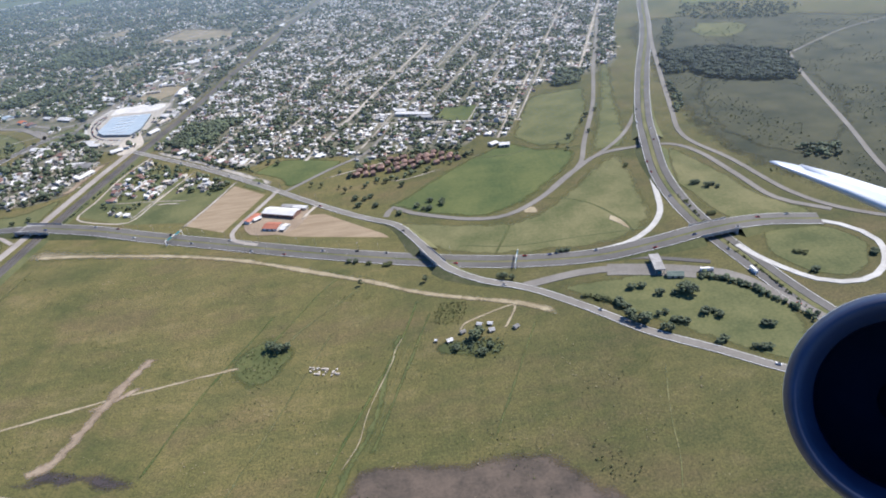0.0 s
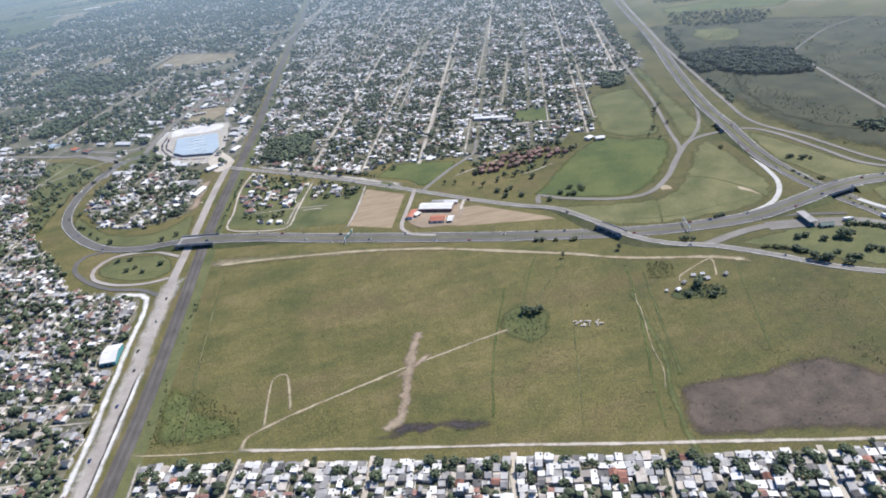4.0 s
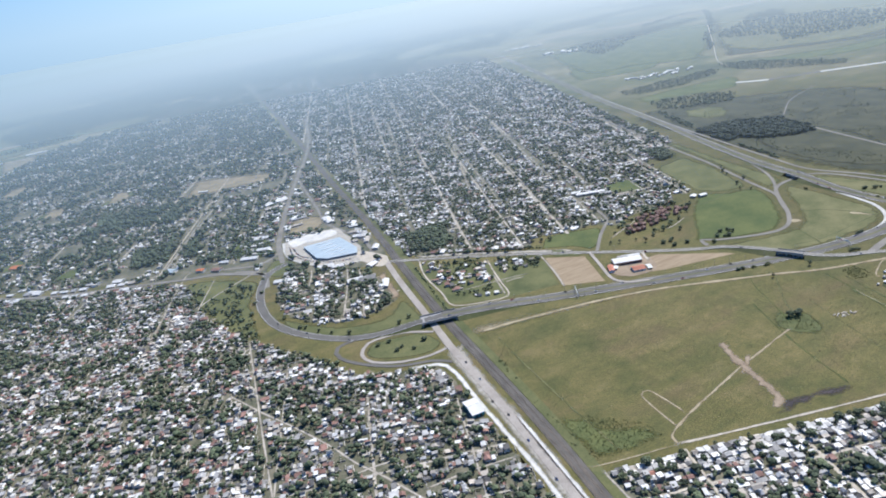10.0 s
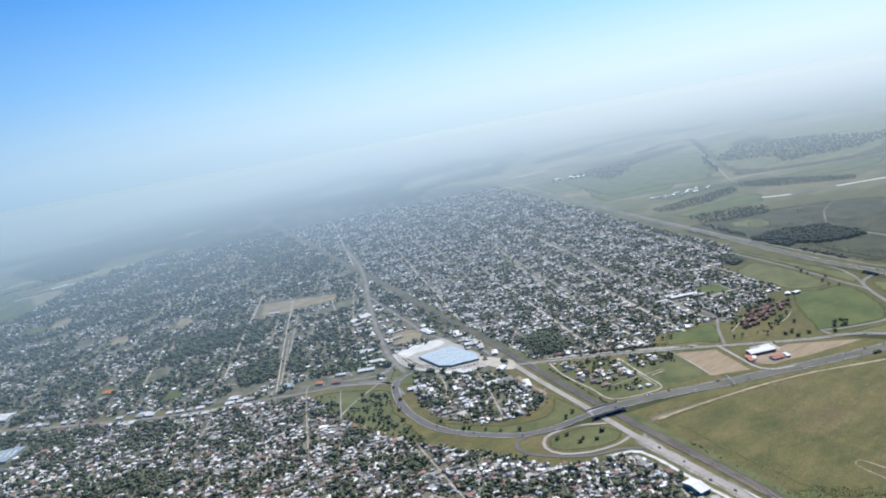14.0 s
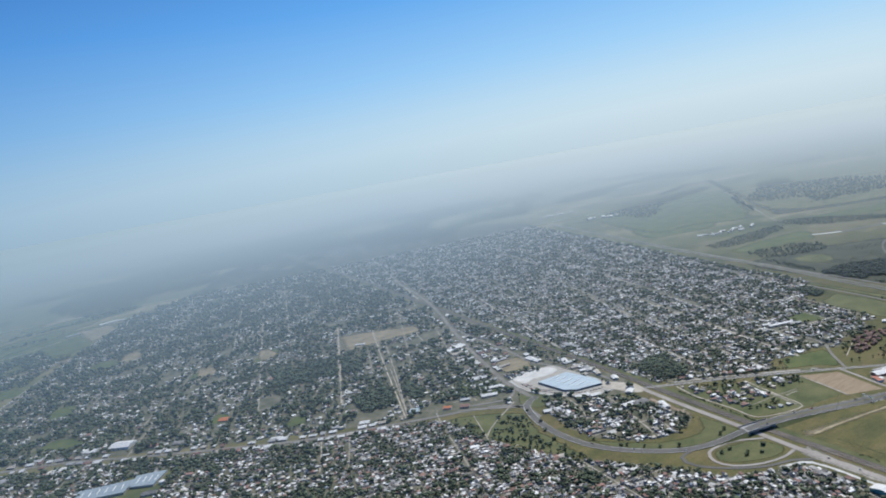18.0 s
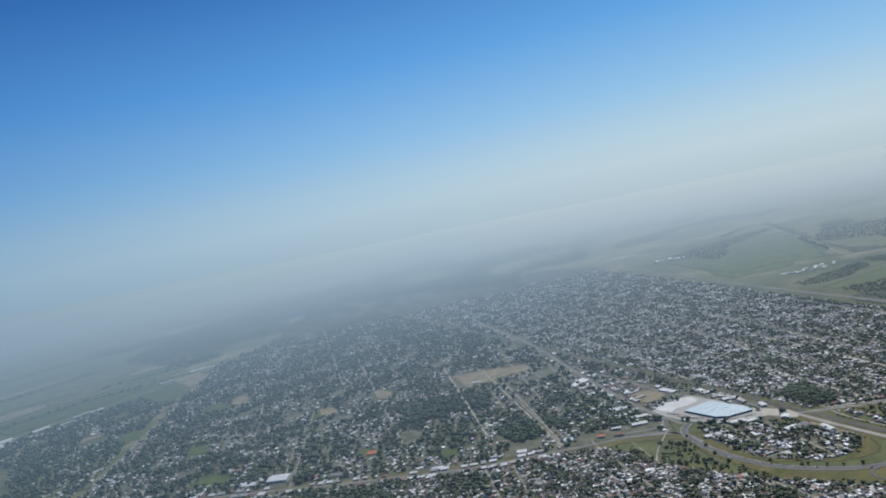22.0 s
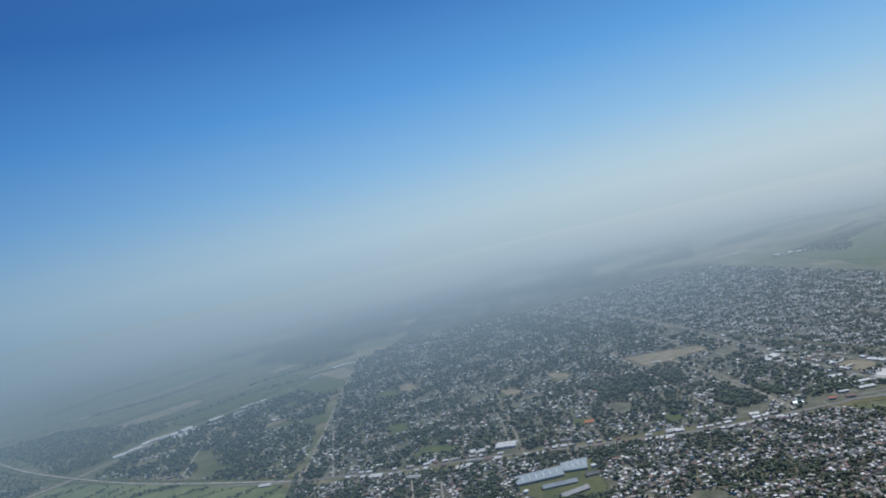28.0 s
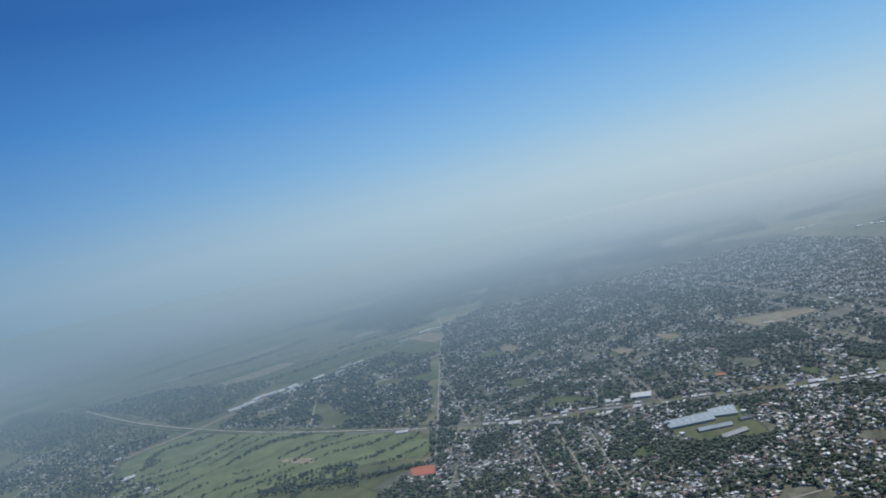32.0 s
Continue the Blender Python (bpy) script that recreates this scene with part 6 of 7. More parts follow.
# the grey works beside the avenue
slab_building("warehouse", [(-630, 700), (-588, 682), (-599, 663), (-638, 682)][::-1], 1.9, "greyblue", "wall", "long warehouse with a weathered blue-grey sheet roof", "warehouse", 0.3, 6, 4)
slab_building("warehouse", [(-585, 688), (-562, 676), (-577, 656), (-594, 669)][::-1], 1.8, "greyblue", "wall", "warehouse with a weathered blue-grey sheet roof", "warehouse", 0.3, 4, 3)
gable_hall("workshop", -613, 651, 31, 8, 1.6, -27, "greyblue", "wall", "blue-grey workshop in the works yard", "workshop")
gable_hall("workshop", -615, 627, 26, 8, 1.6, -10, "zinc", "wall", "light grey workshop in the works yard", "workshop")
gable_hall("workshop", -582, 643, 12, 6, 1.6, -27, "cement", "wall", "grey-roofed workshop in the works yard", "workshop")
for x, y in ((-641, 664), (-570, 656)):
    ob = base_at("water_tank", x, y, 0, "round white water tank in the works yard", "tank")
    bm = bmesh.new()
    bmesh.ops.create_cone(bm, cap_ends=True, segments=24, radius1=2.4, radius2=2.4, depth=2.2, matrix=pose(0, 0, 1.1))
    part("shell", bm, "white", ob)
    bm = bmesh.new()
    bmesh.ops.create_cone(bm, cap_ends=True, segments=24, radius1=2.5, radius2=0.2, depth=0.6, matrix=pose(0, 0, 2.5))
    part("lid", bm, "white", ob)
patch("works_yard", [(-646, 668), (-628, 702), (-558, 680), (-575, 640), (-596, 606), (-640, 612)], 0.1, "lawn", "grassy yard of the works", "field", 0.5)
ribbon("works_corridor", [(-1142, 1258), (-1100, 1276), (-1021, 1305), (-964, 1331), (-883, 1322), (-793, 1297), (-707, 1283), (-592, 1300)], 18, 0.12, "drygrass", label="tan corridor of bare ground past the works", category="verge", ragged=0.4, free=False)
ribbon("grass_strip", [(-1202, 1732), (-1091, 1443), (-1004, 1263), (-917, 1128), (-835, 1010), (-780, 938)], 13, 0.11, "lawn", label="broad pale grass strip above the golf course", category="verge", ragged=0.25)
patch("low_field", [(-1005, 935), (-932, 895), (-890, 800), (-905, 773), (-1002, 889)], 0.1, "lawn", "plain green field below the golf course", "field", 1)
patch("clay_court", [(-856, 810), (-850, 834), (-829, 817), (-838, 793)], 0.1, "court", "red clay sports court", "court", 0)
patch("bunker", [(-952, 1010), (-935, 1000), (-915, 965), (-925, 955), (-945, 985)], 0.09, "dirt", "bare sandy patch on the golf course", "field", 2)

# brick apartment rows beyond the avenue
rng = random.Random(5)
for row, (x0, y0, n) in enumerate(((-46, 364, 15), (-42, 371, 13), (-24, 378, 7))):
    for i in range(n):
        x, y = x0 + i * 4.4 + rng.uniform(-0.9, 0.9), y0 + i * 0.5 + rng.uniform(-2.4, 2.4)
        ob = base_at("apartment_block", x, y, rng.choice((12, 102)) + rng.uniform(-9, 9), "three-storey red-brick apartment block with a faded tile roof", "apartment block", "brick apartment blocks")
        w, d, h = rng.uniform(2.6, 3.8), rng.uniform(2.4, 3.2), rng.uniform(1.6, 2.2)
        bm = bmesh.new()
        box(bm, 0, 0, -0.1, w, d, h + 0.1)
        part("wall", bm, "brick", ob)
        bm = bmesh.new()
        v = [bm.verts.new(c) for c in ((-w / 2 - .2, -d / 2 - .2, h), (w / 2 + .2, -d / 2 - .2, h), (w / 2 + .2, d / 2 + .2, h), (-w / 2 - .2, d / 2 + .2, h), (-w / 4, 0, h + .9), (w / 4, 0, h + .9))]
        for f in ((0, 1, 5, 4), (2, 3, 4, 5), (1, 2, 5), (3, 0, 4), (3, 2, 1, 0)):
            bm.faces.new([v[k] for k in f])
        part("roof", bm, "brownroof", ob)
        for lvl in range(3):
            for c in (-1.5, 0, 1.5):
                bm = bmesh.new()
                box(bm, c * w / 4.4, -d / 2 - 0.02, (0.14 + lvl * 0.3) * h, 0.4, 0.06, h * 0.17)
                part("window", bm, "dark", ob, "dark window")

# toll plaza: canopy on posts, booths and a green office
toll = base_at("toll_canopy", 83.0, 229.5, -6, "flat grey toll canopy on posts over the road", "toll plaza")
bm = bmesh.new()
box(bm, 0, 0, 2.3, 4.0, 12, 0.35)
part("canopy", bm, "cement", toll)
for k in range(5):
    for s in (-1, 1):
        bm = bmesh.new()
        box(bm, s * 1.6, -5 + k * 2.5, 0, 0.22, 0.22, 2.35)
        part("post", bm, "cement", toll)
    bm = bmesh.new()
    box(bm, 0, -5 + k * 2.5, 0, 1.4, 0.7, 1.2)
    part("booth", bm, "teal", toll, "green toll booth")
gable_hall("toll_office", 87.5, 221.5, 6, 3.2, 1.2, -14, "greenroof", "wall", "small green-roofed toll office", "office")


# ---- small farm in the meadow ----
for x, y, w, d, turn, roof in ((-2, 199.5, 2.6, 2.0, 20, "white"), (9.5, 207, 2.2, 1.6, -20, "white"), (13.5, 206.5, 2.2, 1.7, -15, "white"), (13.5, 202.5, 2.4, 2.4, 10, "zinc"),
                               (3, 203.5, 2.4, 1.6, 30, "cement"), (22.5, 202.5, 2.4, 2.0, 35, "cement"), (-7, 200.5, 1.0, 0.8, 0, "white")):
    gable_hall("farm_shed", x, y, w * 0.72, d * 0.72, 0.8, turn, roof, "wall", "small farm shed with a pale sheet roof", "shed", "sheds of the small farm", doors=1)
rng = random.Random(8)
hive = None
for i in range(34):
    x, y = -52 + rng.random() * 11.5, 0
    y = 193.6 - (x + 52) * 0.33 + rng.choice((-1.6, -0.5, 0.6, 1.5)) + rng.uniform(-.25, .25)
    if hive is None:
        hive = base_at("beehive", x, y, 0, "pale box beehive standing in the grass", "beehive", "row of beehives in the meadow")
        bm = bmesh.new()
        box(bm, 0, 0, 0, 0.55, 0.5, 0.45)
        part("hive_body", bm, "cream", hive)
        bm = bmesh.new()
        box(bm, 0, 0, 0.45, 0.62, 0.58, 0.08)
        part("lid", bm, "cream", hive)
    else:
        copy_thing(hive, pose(x, y, 0, 0, 0, rng.uniform(-25, 25)))


# ---- trees that stand by themselves ----
def tree_kind(seed, height, spread_, label, mat="leaf", blobs=46):
    """A tapered, forked trunk and a crown of many small lumpy clumps with gaps between them."""
    r = np.random.default_rng(seed)
    ob = base_at("tree", 0, 0, 0, label, "tree")
    bm = bmesh.new()
    bmesh.ops.create_cone(bm, cap_ends=True, segments=7, radius1=height * 0.05, radius2=height * 0.025, depth=height * 0.5, matrix=pose(0, 0, height * 0.23))
    for k in range(4):
        a = k * math.tau / 4 + r.uniform(-.4, .4)
        m = pose(0, 0, height * 0.4, 0, 0, math.degrees(a)) @ pose(0, 0, 0, 0, 42, 0) @ pose(0, 0, height * 0.16)
        bmesh.ops.create_cone(bm, cap_ends=True, segments=5, radius1=height * 0.022, radius2=height * 0.01, depth=height * 0.34, matrix=m)
    part("trunk", bm, "bark", ob)
    vs, fs, n = [], [], 0
    for k in range(blobs):
        d = r.normal(0, 1, 3)
        d /= np.linalg.norm(d)
        rad = r.uniform(0.5, 1.0) ** 0.6
        c = np.array([d[0] * spread_ * rad, d[1] * spread_ * rad, height * 0.62 + d[2] * height * 0.34 * rad])
        v, f = ico(r, 0.75, 0.4)
        s = spread_ * r.uniform(0.17, 0.36)
        vs.append(v * s + c)
        fs.append(f + n)
        n += len(v)
    me = fast_mesh("crown", np.concatenate(vs), [(np.concatenate(fs), 0)], [mat])
    crown = new("crown", me)
    crown.parent = ob
    return ob


KINDS = [tree_kind(1, 3.6, 1.9, "broad dark green tree standing in grass"), tree_kind(2, 2.6, 1.3, "rounded dark green tree standing in grass"),
         tree_kind(3, 3.0, 1.0, "narrow dark green tree beside the road", blobs=36), tree_kind(4, 1.3, 1.2, "low olive-green bush in grass", "scrub", 30),
         tree_kind(5, 1.9, 1.6, "spreading green bush in grass", "leaf", 36)]
FIRST = set()


def plant(k, x, y, s=1.0, turn=0.0):
    if k not in FIRST:
        FIRST.add(k)
        KINDS[k].matrix_basis = pose(x, y, 0, 0, 0, turn)
        return KINDS[k]
    o = copy_thing(KINDS[k], pose(x, y, 0, 0, 0, turn))
    o.scale = (s, s, s)
    return o


rng = random.Random(21)
SPOTS = [(0, [(-65, 207), (-68, 209), (-62, 208)]), (0, [(7, 199), (9, 201)]), (1, [(12, 193)]), (4, [(0, 194), (9, 190)]),
         (0, [(64, 196), (67, 195), (63, 199), (69, 197)]), (1, [(72, 190), (74, 189), (73, 198)]), (4, [(77, 194), (79, 193), (81, 192), (76, 199)]),
         (0, [(86, 210), (88, 211), (89, 208)]), (4, [(69, 217), (73, 217), (83, 210), (78, 211)]), (1, [(23, 236), (26, 235), (21, 237)]),
         (4, [(89, 196), (92, 196), (93, 193), (105, 185), (107, 184), (87, 179), (89, 180), (97, 174), (99, 173), (101, 173)]), (3, [(51, 216), (53, 216), (55, 214), (56, 213), (58, 212), (60, 210)]),
         (4, [(62, 207), (62, 209), (64, 205)]), (1, [(-46, 364), (-53, 372), (-26, 350), (-17, 342)]), (1, [(2, 314), (3, 312)]), (4, [(-7, 310), (-4, 309), (-10, 314)]),
         (2, [(-68, 359), (-62, 356), (-52, 350), (-48, 344)]), (4, [(-42, 333), (-37, 331), (-40, 324), (-34, 333), (-31, 321), (-19, 308)]), (3, [(100, 328), (101, 330)]),
         (4, [(124, 298), (126, 298), (129, 293), (132, 294), (133, 291)]), (3, [(137, 227), (138, 226), (140, 225)]), (4, [(137, 212), (138, 213), (163, 218), (164, 219)]),
         (3, [(119, 266), (121, 266)]), (4, [(48, 251), (50, 251), (52, 251)]), (4, [(-42, 267), (-39, 266)]), (3, [(-26, 260), (-24, 260), (-33, 263)]), (2, [(-9, 242), (-36, 246)]),
         (4, [(-246, 477), (-243, 471), (-237, 456)]), (0, [(-253, 489), (-248, 489)]), (1, [(-290, 401), (-284, 390), (-278, 381), (-269, 372), (-238, 361), (-230, 364)]), (4, [(-260, 344), (-253, 343), (-249, 332), (-244, 325), (-235, 330), (-253, 330)]),
         (4, [(-298, 427), (-293, 404), (-278, 466), (-290, 464), (-316, 451), (-310, 469), (-301, 485), (-306, 502), (-294, 511)]), (1, [(95, 402), (82, 379), (100, 411), (95, 384), (108, 420)]), (2, [(73, 368), (77, 361)]),
         (0, [(11, 404), (9, 388)]), (4, [(-3, 318), (3, 317)]), (1, [(-99, 403), (-93, 400)])]
for k, pts in SPOTS:
    for x, y in pts:
        plant(k, x, y, rng.uniform(0.75, 1.2), rng.uniform(0, 360))
# shrubs down the motorway median, a hedge below the toll road, trees along the railway and the field edge
r = np.random.default_rng(9)
u = r.random(60)
trees("median_shrubs", np.c_[113 + 6 * u + 9 * np.maximum(0, u - .5), 288 - 100 * u], r, "low shrubs down the motorway median", 3, 0.35, 0.75, "scrub")
u = np.linspace(0, 1, 46)
trees("hedge", np.c_[96 + 26 * u, 218.5 - 4 * u - 30 * u * u] + r.uniform(-.5, .5, (46, 2)), r, "dense dark hedge below the toll road", 4, 0.8, 1.3)
u = r.random(26) ** 2
trees("field_edge_bushes", np.c_[-211.5 - 13 * u + r.uniform(-1.6, 1.2, 26), 282 - 100 * u], r, "small bushes along the field edge", 3, 0.25, 0.6, "scrub")
u = r.random(60)
trees("railway_bushes", np.c_[-207.6 + 14.5 * u + r.uniform(-.7, .7, 60), 350 + 83 * u], r, "bushes along the railway", 3, 0.4, 0.9)


# ---- vehicles ----
def car_kind(name, l, w, h, paint, label, category, cargo=0.0):
    ob = base_at(name, 0, 0, 0, label, category, "traffic on the roads")
    bm = bmesh.new()
    vs = box(bm, 0, 0, 0.12, l, w, h * 0.5)
    bmesh.ops.bevel(bm, geom=bm.edges[:], offset=0.06, segments=2, affect="EDGES")
    part("body", bm, paint, ob)
    bm = bmesh.new()
    if cargo:
        box(bm, -l * 0.12, 0, 0.2, l * 0.72, w * 1.02, cargo)
        part("cargo_box", bm, "white", ob)
        bm = bmesh.new()
        box(bm, l * 0.38, 0, 0.3, l * 0.2, w * 0.95, cargo * 0.75)
        part("cab", bm, paint, ob)
    else:
        vs = box(bm, -l * 0.05, 0, 0.12 + h * 0.5, l * 0.55, w * 0.86, h * 0.45)
        for v in vs:
            if v.co.z > 0.15 + h * 0.5:
                v.co.x = v.co.x * 0.72
        part("cabin", bm, "dark", ob, "dark glazed cabin")
    for sx in (-1, 1):
        for sy in (-1, 1):
            bm = bmesh.new()
            bmesh.ops.create_cone(bm, cap_ends=True, segments=12, radius1=0.14, radius2=0.14, depth=0.12, matrix=pose(sx * l * 0.32, sy * w * 0.46, 0.14, 90, 0, 0))
            part("wheel", bm, "rubber", ob)
    return ob


CARS = [car_kind("car", 1.8, 0.8, 0.62, "car_" + c, "small " + c + " car on the road", "car") for c in ("white", "silver", "red", "blue", "black")]
CARS += [car_kind("truck", 4.2, 1.0, 1.0, "car_white", "white box truck on the road", "truck", 1.35), car_kind("bus", 5.0, 1.05, 1.0, "car_silver", "long white coach on the road", "bus", 1.2)]
USED = set()


def park(k, x, y, z, turn):
    if k not in USED:
        USED.add(k)
        CARS[k].matrix_basis = pose(x, y, z, 0, 0, turn)
    else:
        copy_thing(CARS[k], pose(x, y, z, 0, 0, turn))


def traffic(pts, offs, z, n, seed, lo=0.0, hi=1.0):
    r = random.Random(seed)
    line = smooth_line(pts, 2.0)
    nn = side_of(line)
    for i in range(n):
        j = int(len(line) * (lo + (hi - lo) * (i + r.uniform(0.1, 0.9)) / n))
        j = max(1, min(len(line) - 2, j))
        o = r.choice(offs)
        p, d = line[j, :2] + nn[j] * o, line[j + 1, :2] - line[j - 1, :2]
        lift = line[j, 2] if line.shape[1] > 2 else 0
        park(r.choice((0, 0, 1, 1, 2, 3, 4, 0, 5)), p[0], p[1], z + lift, math.degrees(math.atan2(d[1], d[0])) + (180 if o > 0 else 0))


traffic(HWA, (-3.9, -2.1, 2.1, 3.9), 0.2, 22, 3)
traffic(HWB, (-4, -2.4, 2.4, 4), 0.19, 16, 4, 0.72, 0.95)
traffic(AVENUE, (-1, 1), 0.2, 8, 6, 0.05, 0.9)
traffic(RAMPS[11][1], (-1.1, 1.1), 0.23, 14, 7, 0.05, 0.95)
traffic(LOOP, (-1.6, 1.6), 0.21, 5, 8, 0.2, 0.9)
traffic([(-248, 158), (-243, 185), (-237.5, 220), (-232, 262), (-227, 306)], (-1.2, 1.2), 0.21, 7, 9)
park(6, [(100, 222)][0][0], [(100, 222)][0][1], 0.21, -12)
for i, (x, y) in enumerate(smooth_line([(-258, 564), (-260, 542), (-253, 519), (-240, 501), (-223, 493)], 2.4)[:, :2]):
    park(i % 5, x, y, 0.13, rng.uniform(0, 360))
for i, (x, y) in enumerate(smooth_line([(-256, 558), (-256, 537), (-250, 522)], 2.4)[:, :2]):
    park((i + 2) % 5, x, y, 0.13, rng.uniform(0, 360))


# ---- lamps and signs along the highway ----
def lamp_kind():
    ob = base_at("street_lamp", 0, 0, 0, "tall grey street lamp with one arm", "street lamp", "lamps along the highway")
    bm = bmesh.new()
    bmesh.ops.create_cone(bm, cap_ends=True, segments=8, radius1=0.07, radius2=0.04, depth=4.2, matrix=pose(0, 0, 2.1))
    part("pole", bm, "cement", ob)
    bm = bmesh.new()
    box(bm, 0, 0.45, 4.12, 0.05, 0.95, 0.05)
    part("arm", bm, "cement", ob)
    bm = bmesh.new()
    box(bm, 0, 0.95, 4.06, 0.14, 0.36, 0.08)
    part("lamp_head", bm, "zinc", ob)
    return ob


lamp = None
for pts, o, lo, hi, n in ((HWA, 5.6, 0.12, 0.62, 18), (HWA, -5.6, 0.12, 0.62, 18), (AVENUE, 2.5, 0.1, 0.42, 10), (LOOP, 3.7, 0.35, 0.95, 10)):
    line = smooth_line(pts, 2.0)
    nn = side_of(line)
    for i in range(n):
        j = int(len(line) * (lo + (hi - lo) * i / n))
        p = line[j, :2] + nn[j] * o
        m = pose(p[0], p[1], 0, 0, 0, math.degrees(math.atan2(nn[j, 1], nn[j, 0])) + (90 if o > 0 else -90))
        if lamp is None:
            lamp = lamp_kind()
            lamp.matrix_basis = m
        else:
            copy_thing(lamp, m)
for x, y, turn in ((-133, 313.5, -27), (30, 248, -14)):
    ob = base_at("sign_gantry", x, y, turn, "steel sign gantry across the highway", "sign gantry")
    for s in (-1, 1):
        bm = bmesh.new()
        box(bm, 0, s * 5.8, 0, 0.25, 0.25, 3.0)
        part("post", bm, "white", ob)
    bm = bmesh.new()
    box(bm, 0, 0, 2.7, 0.25, 11.8, 0.3)
    part("beam", bm, "white", ob)
    for s in (-1, 1):
        bm = bmesh.new()
        box(bm, 0.15, s * 2.9, 2.3, 0.06, 3.2, 1.0)
        part("sign_panel", bm, "teal", ob, "plain green sign panel")


# ---- tree belts and woods ----
def fill(name, poly, step, seed, label, low, high, clumps=3, mat="leaf", keep=1.0, rows=None):
    r = np.random.default_rng(seed)
    q = np.array(poly, float)
    lo, hi = q.min(0), q.max(0)
    g = np.stack(np.meshgrid(np.arange(lo[0], hi[0], step), np.arange(lo[1], hi[1], step)), -1).reshape(-1, 2)
    g = g + r.uniform(-step * .5, step * .5, g.shape)
    g = g[inside(g, poly) & (r.random(len(g)) < keep)]
    if rows is not None:
        g = g[rows(g)]
    g = g[clear_of_roads(g, 1.0)]
    if len(g):
        trees(name, g, r, label, clumps, low, high, mat)


fill("wood", [(184, 528), (212, 526), (240, 516), (267, 486), (250, 440), (241, 427), (216, 436), (196, 452), (189, 474), (196, 490), (186, 500)], 2.3, 31, "dark pine plantation", 1.5, 2.5, 3, "pine")
fill("roadside_trees", [(-188, 462), (-160, 441), (-130, 414), (-110, 400), (-106, 392), (-130, 407), (-158, 434), (-184, 456)], 2.2, 135, "trees between the avenue and the town", 0.9, 1.9, 3, keep=0.6)
fill("wood", MOTORWAY_GROVE, 2.4, 131, "dark trees beside the motorway", 1.3, 2.3, 3, "pine", keep=0.8)
fill("wood", [(103, 520), (124, 512), (112, 480), (92, 480)], 2.6, 132, "dark grove at the edge of town", 1.4, 2.4)
fill("wood", [(-184, 467), (-170, 503), (-146, 508), (-144, 474), (-160, 448)], 2.6, 133, "dark grove beside the railway", 1.4, 2.4, keep=0.8)
fill("wood", [(192, 325), (209, 318), (197, 304), (184, 312)], 2.4, 134, "dark bushes in the scrubland", 1.0, 2.0, keep=0.7)
fill("wood", [(290, 779), (334, 769), (396, 764), (457, 757), (432, 728), (356, 718), (308, 725), (280, 747)], 3.2, 61, "dark scrub belt along the airfield", 0.9, 1.8, 2, keep=0.8)
fill("wood", [(485, 778), (517, 740), (550, 613), (527, 594), (464, 686), (461, 740)], 3.2, 62, "dark belt of trees beyond the runway", 0.9, 1.7, 2, keep=0.9)
fill("wood", [(262, 683), (297, 668), (336, 642), (344, 616), (310, 588), (277, 604), (251, 617), (241, 642)], 3.4, 63, "dark bushes below the airfield", 1.0, 2.0, 2, keep=0.7)
fill("roadside_trees", [(234, 637), (208, 556), (196, 537), (194, 542), (220, 615)], 2.6, 64, "trees along the motorway", 1.1, 2.0, 3, keep=0.6)
fill("roadside_trees", [(170, 456), (165, 430), (158, 400), (150, 394), (153, 419), (160, 447)], 2.2, 65, "trees along the motorway", 1.0, 1.9, 3, keep=0.6)
fill("wood", [(-166, 470), (-146, 460), (-138, 505), (-160, 507)], 2.6, 32, "dark grove among the houses", 1.4, 2.4)
fill("wood", [(-390, 640), (-330, 620), (-320, 670), (-380, 690)], 3.0, 33, "dark grove among the houses", 1.6, 2.8)
fill("wood", [(130, 530), (150, 545), (200, 690), (190, 700), (150, 590), (118, 505)], 3.6, 34, "tree belt at the edge of town", 1.3, 2.3, keep=0.5)
fill("golf_trees", [(-1135, 1245), (-1016, 1285), (-858, 1036), (-795, 930), (-822, 845), (-888, 885), (-930, 830), (-1125, 1045)], 2.8, 38, "rows of trees between the fairways", 0.9, 2.0, 2, keep=0.7,
     rows=lambda p: np.array([math.sin((y * 0.97 - x * 0.24) * 0.15 + 10 * noise.noise((x * .009, y * .009, 1))) > 0.84 + 0.4 * noise.noise((x * .016, y * .016, 8)) for x, y in p]))
fill("golf_hedge", [(-990, 926), (-904, 863), (-829, 829), (-828, 822), (-906, 855), (-992, 918)], 2.8, 153, "dark hedge below the golf course", 1.4, 2.6, 2, keep=0.85)
fill("golf_grove", [(-972, 952), (-884, 908), (-905, 830), (-980, 902)], 3.4, 48, "loose grove on the golf course", 1.4, 2.7, 2, keep=0.35)
fill("grove", [(-644, 640), (-604, 603), (-574, 593), (-612, 590), (-656, 618)], 3.0, 49, "row of tall trees below the works", 1.4, 2.6)
fill("grove", [(-46, 352), (-20, 356), (14, 366), (12, 360), (-20, 350), (-44, 346)], 4.2, 50, "trees before the brick apartments", 1.0, 1.8, keep=0.55)
fill("grove", [(-52, 362), (20, 366), (34, 378), (10, 386), (-44, 376)], 4.6, 151, "trees between the brick apartments", 0.9, 1.9, keep=0.45)
fill("grove", [(-52, 366), (-40, 384), (10, 392), (24, 384), (14, 382), (-30, 376)], 3.6, 51, "trees behind the brick apartments", 1.2, 2.2, keep=0.6)
fill("wood", [(-822, 838), (-812, 862), (-786, 925), (-778, 918), (-806, 850)], 3.0, 39, "row of tall trees beside the golf course", 1.8, 3.0)
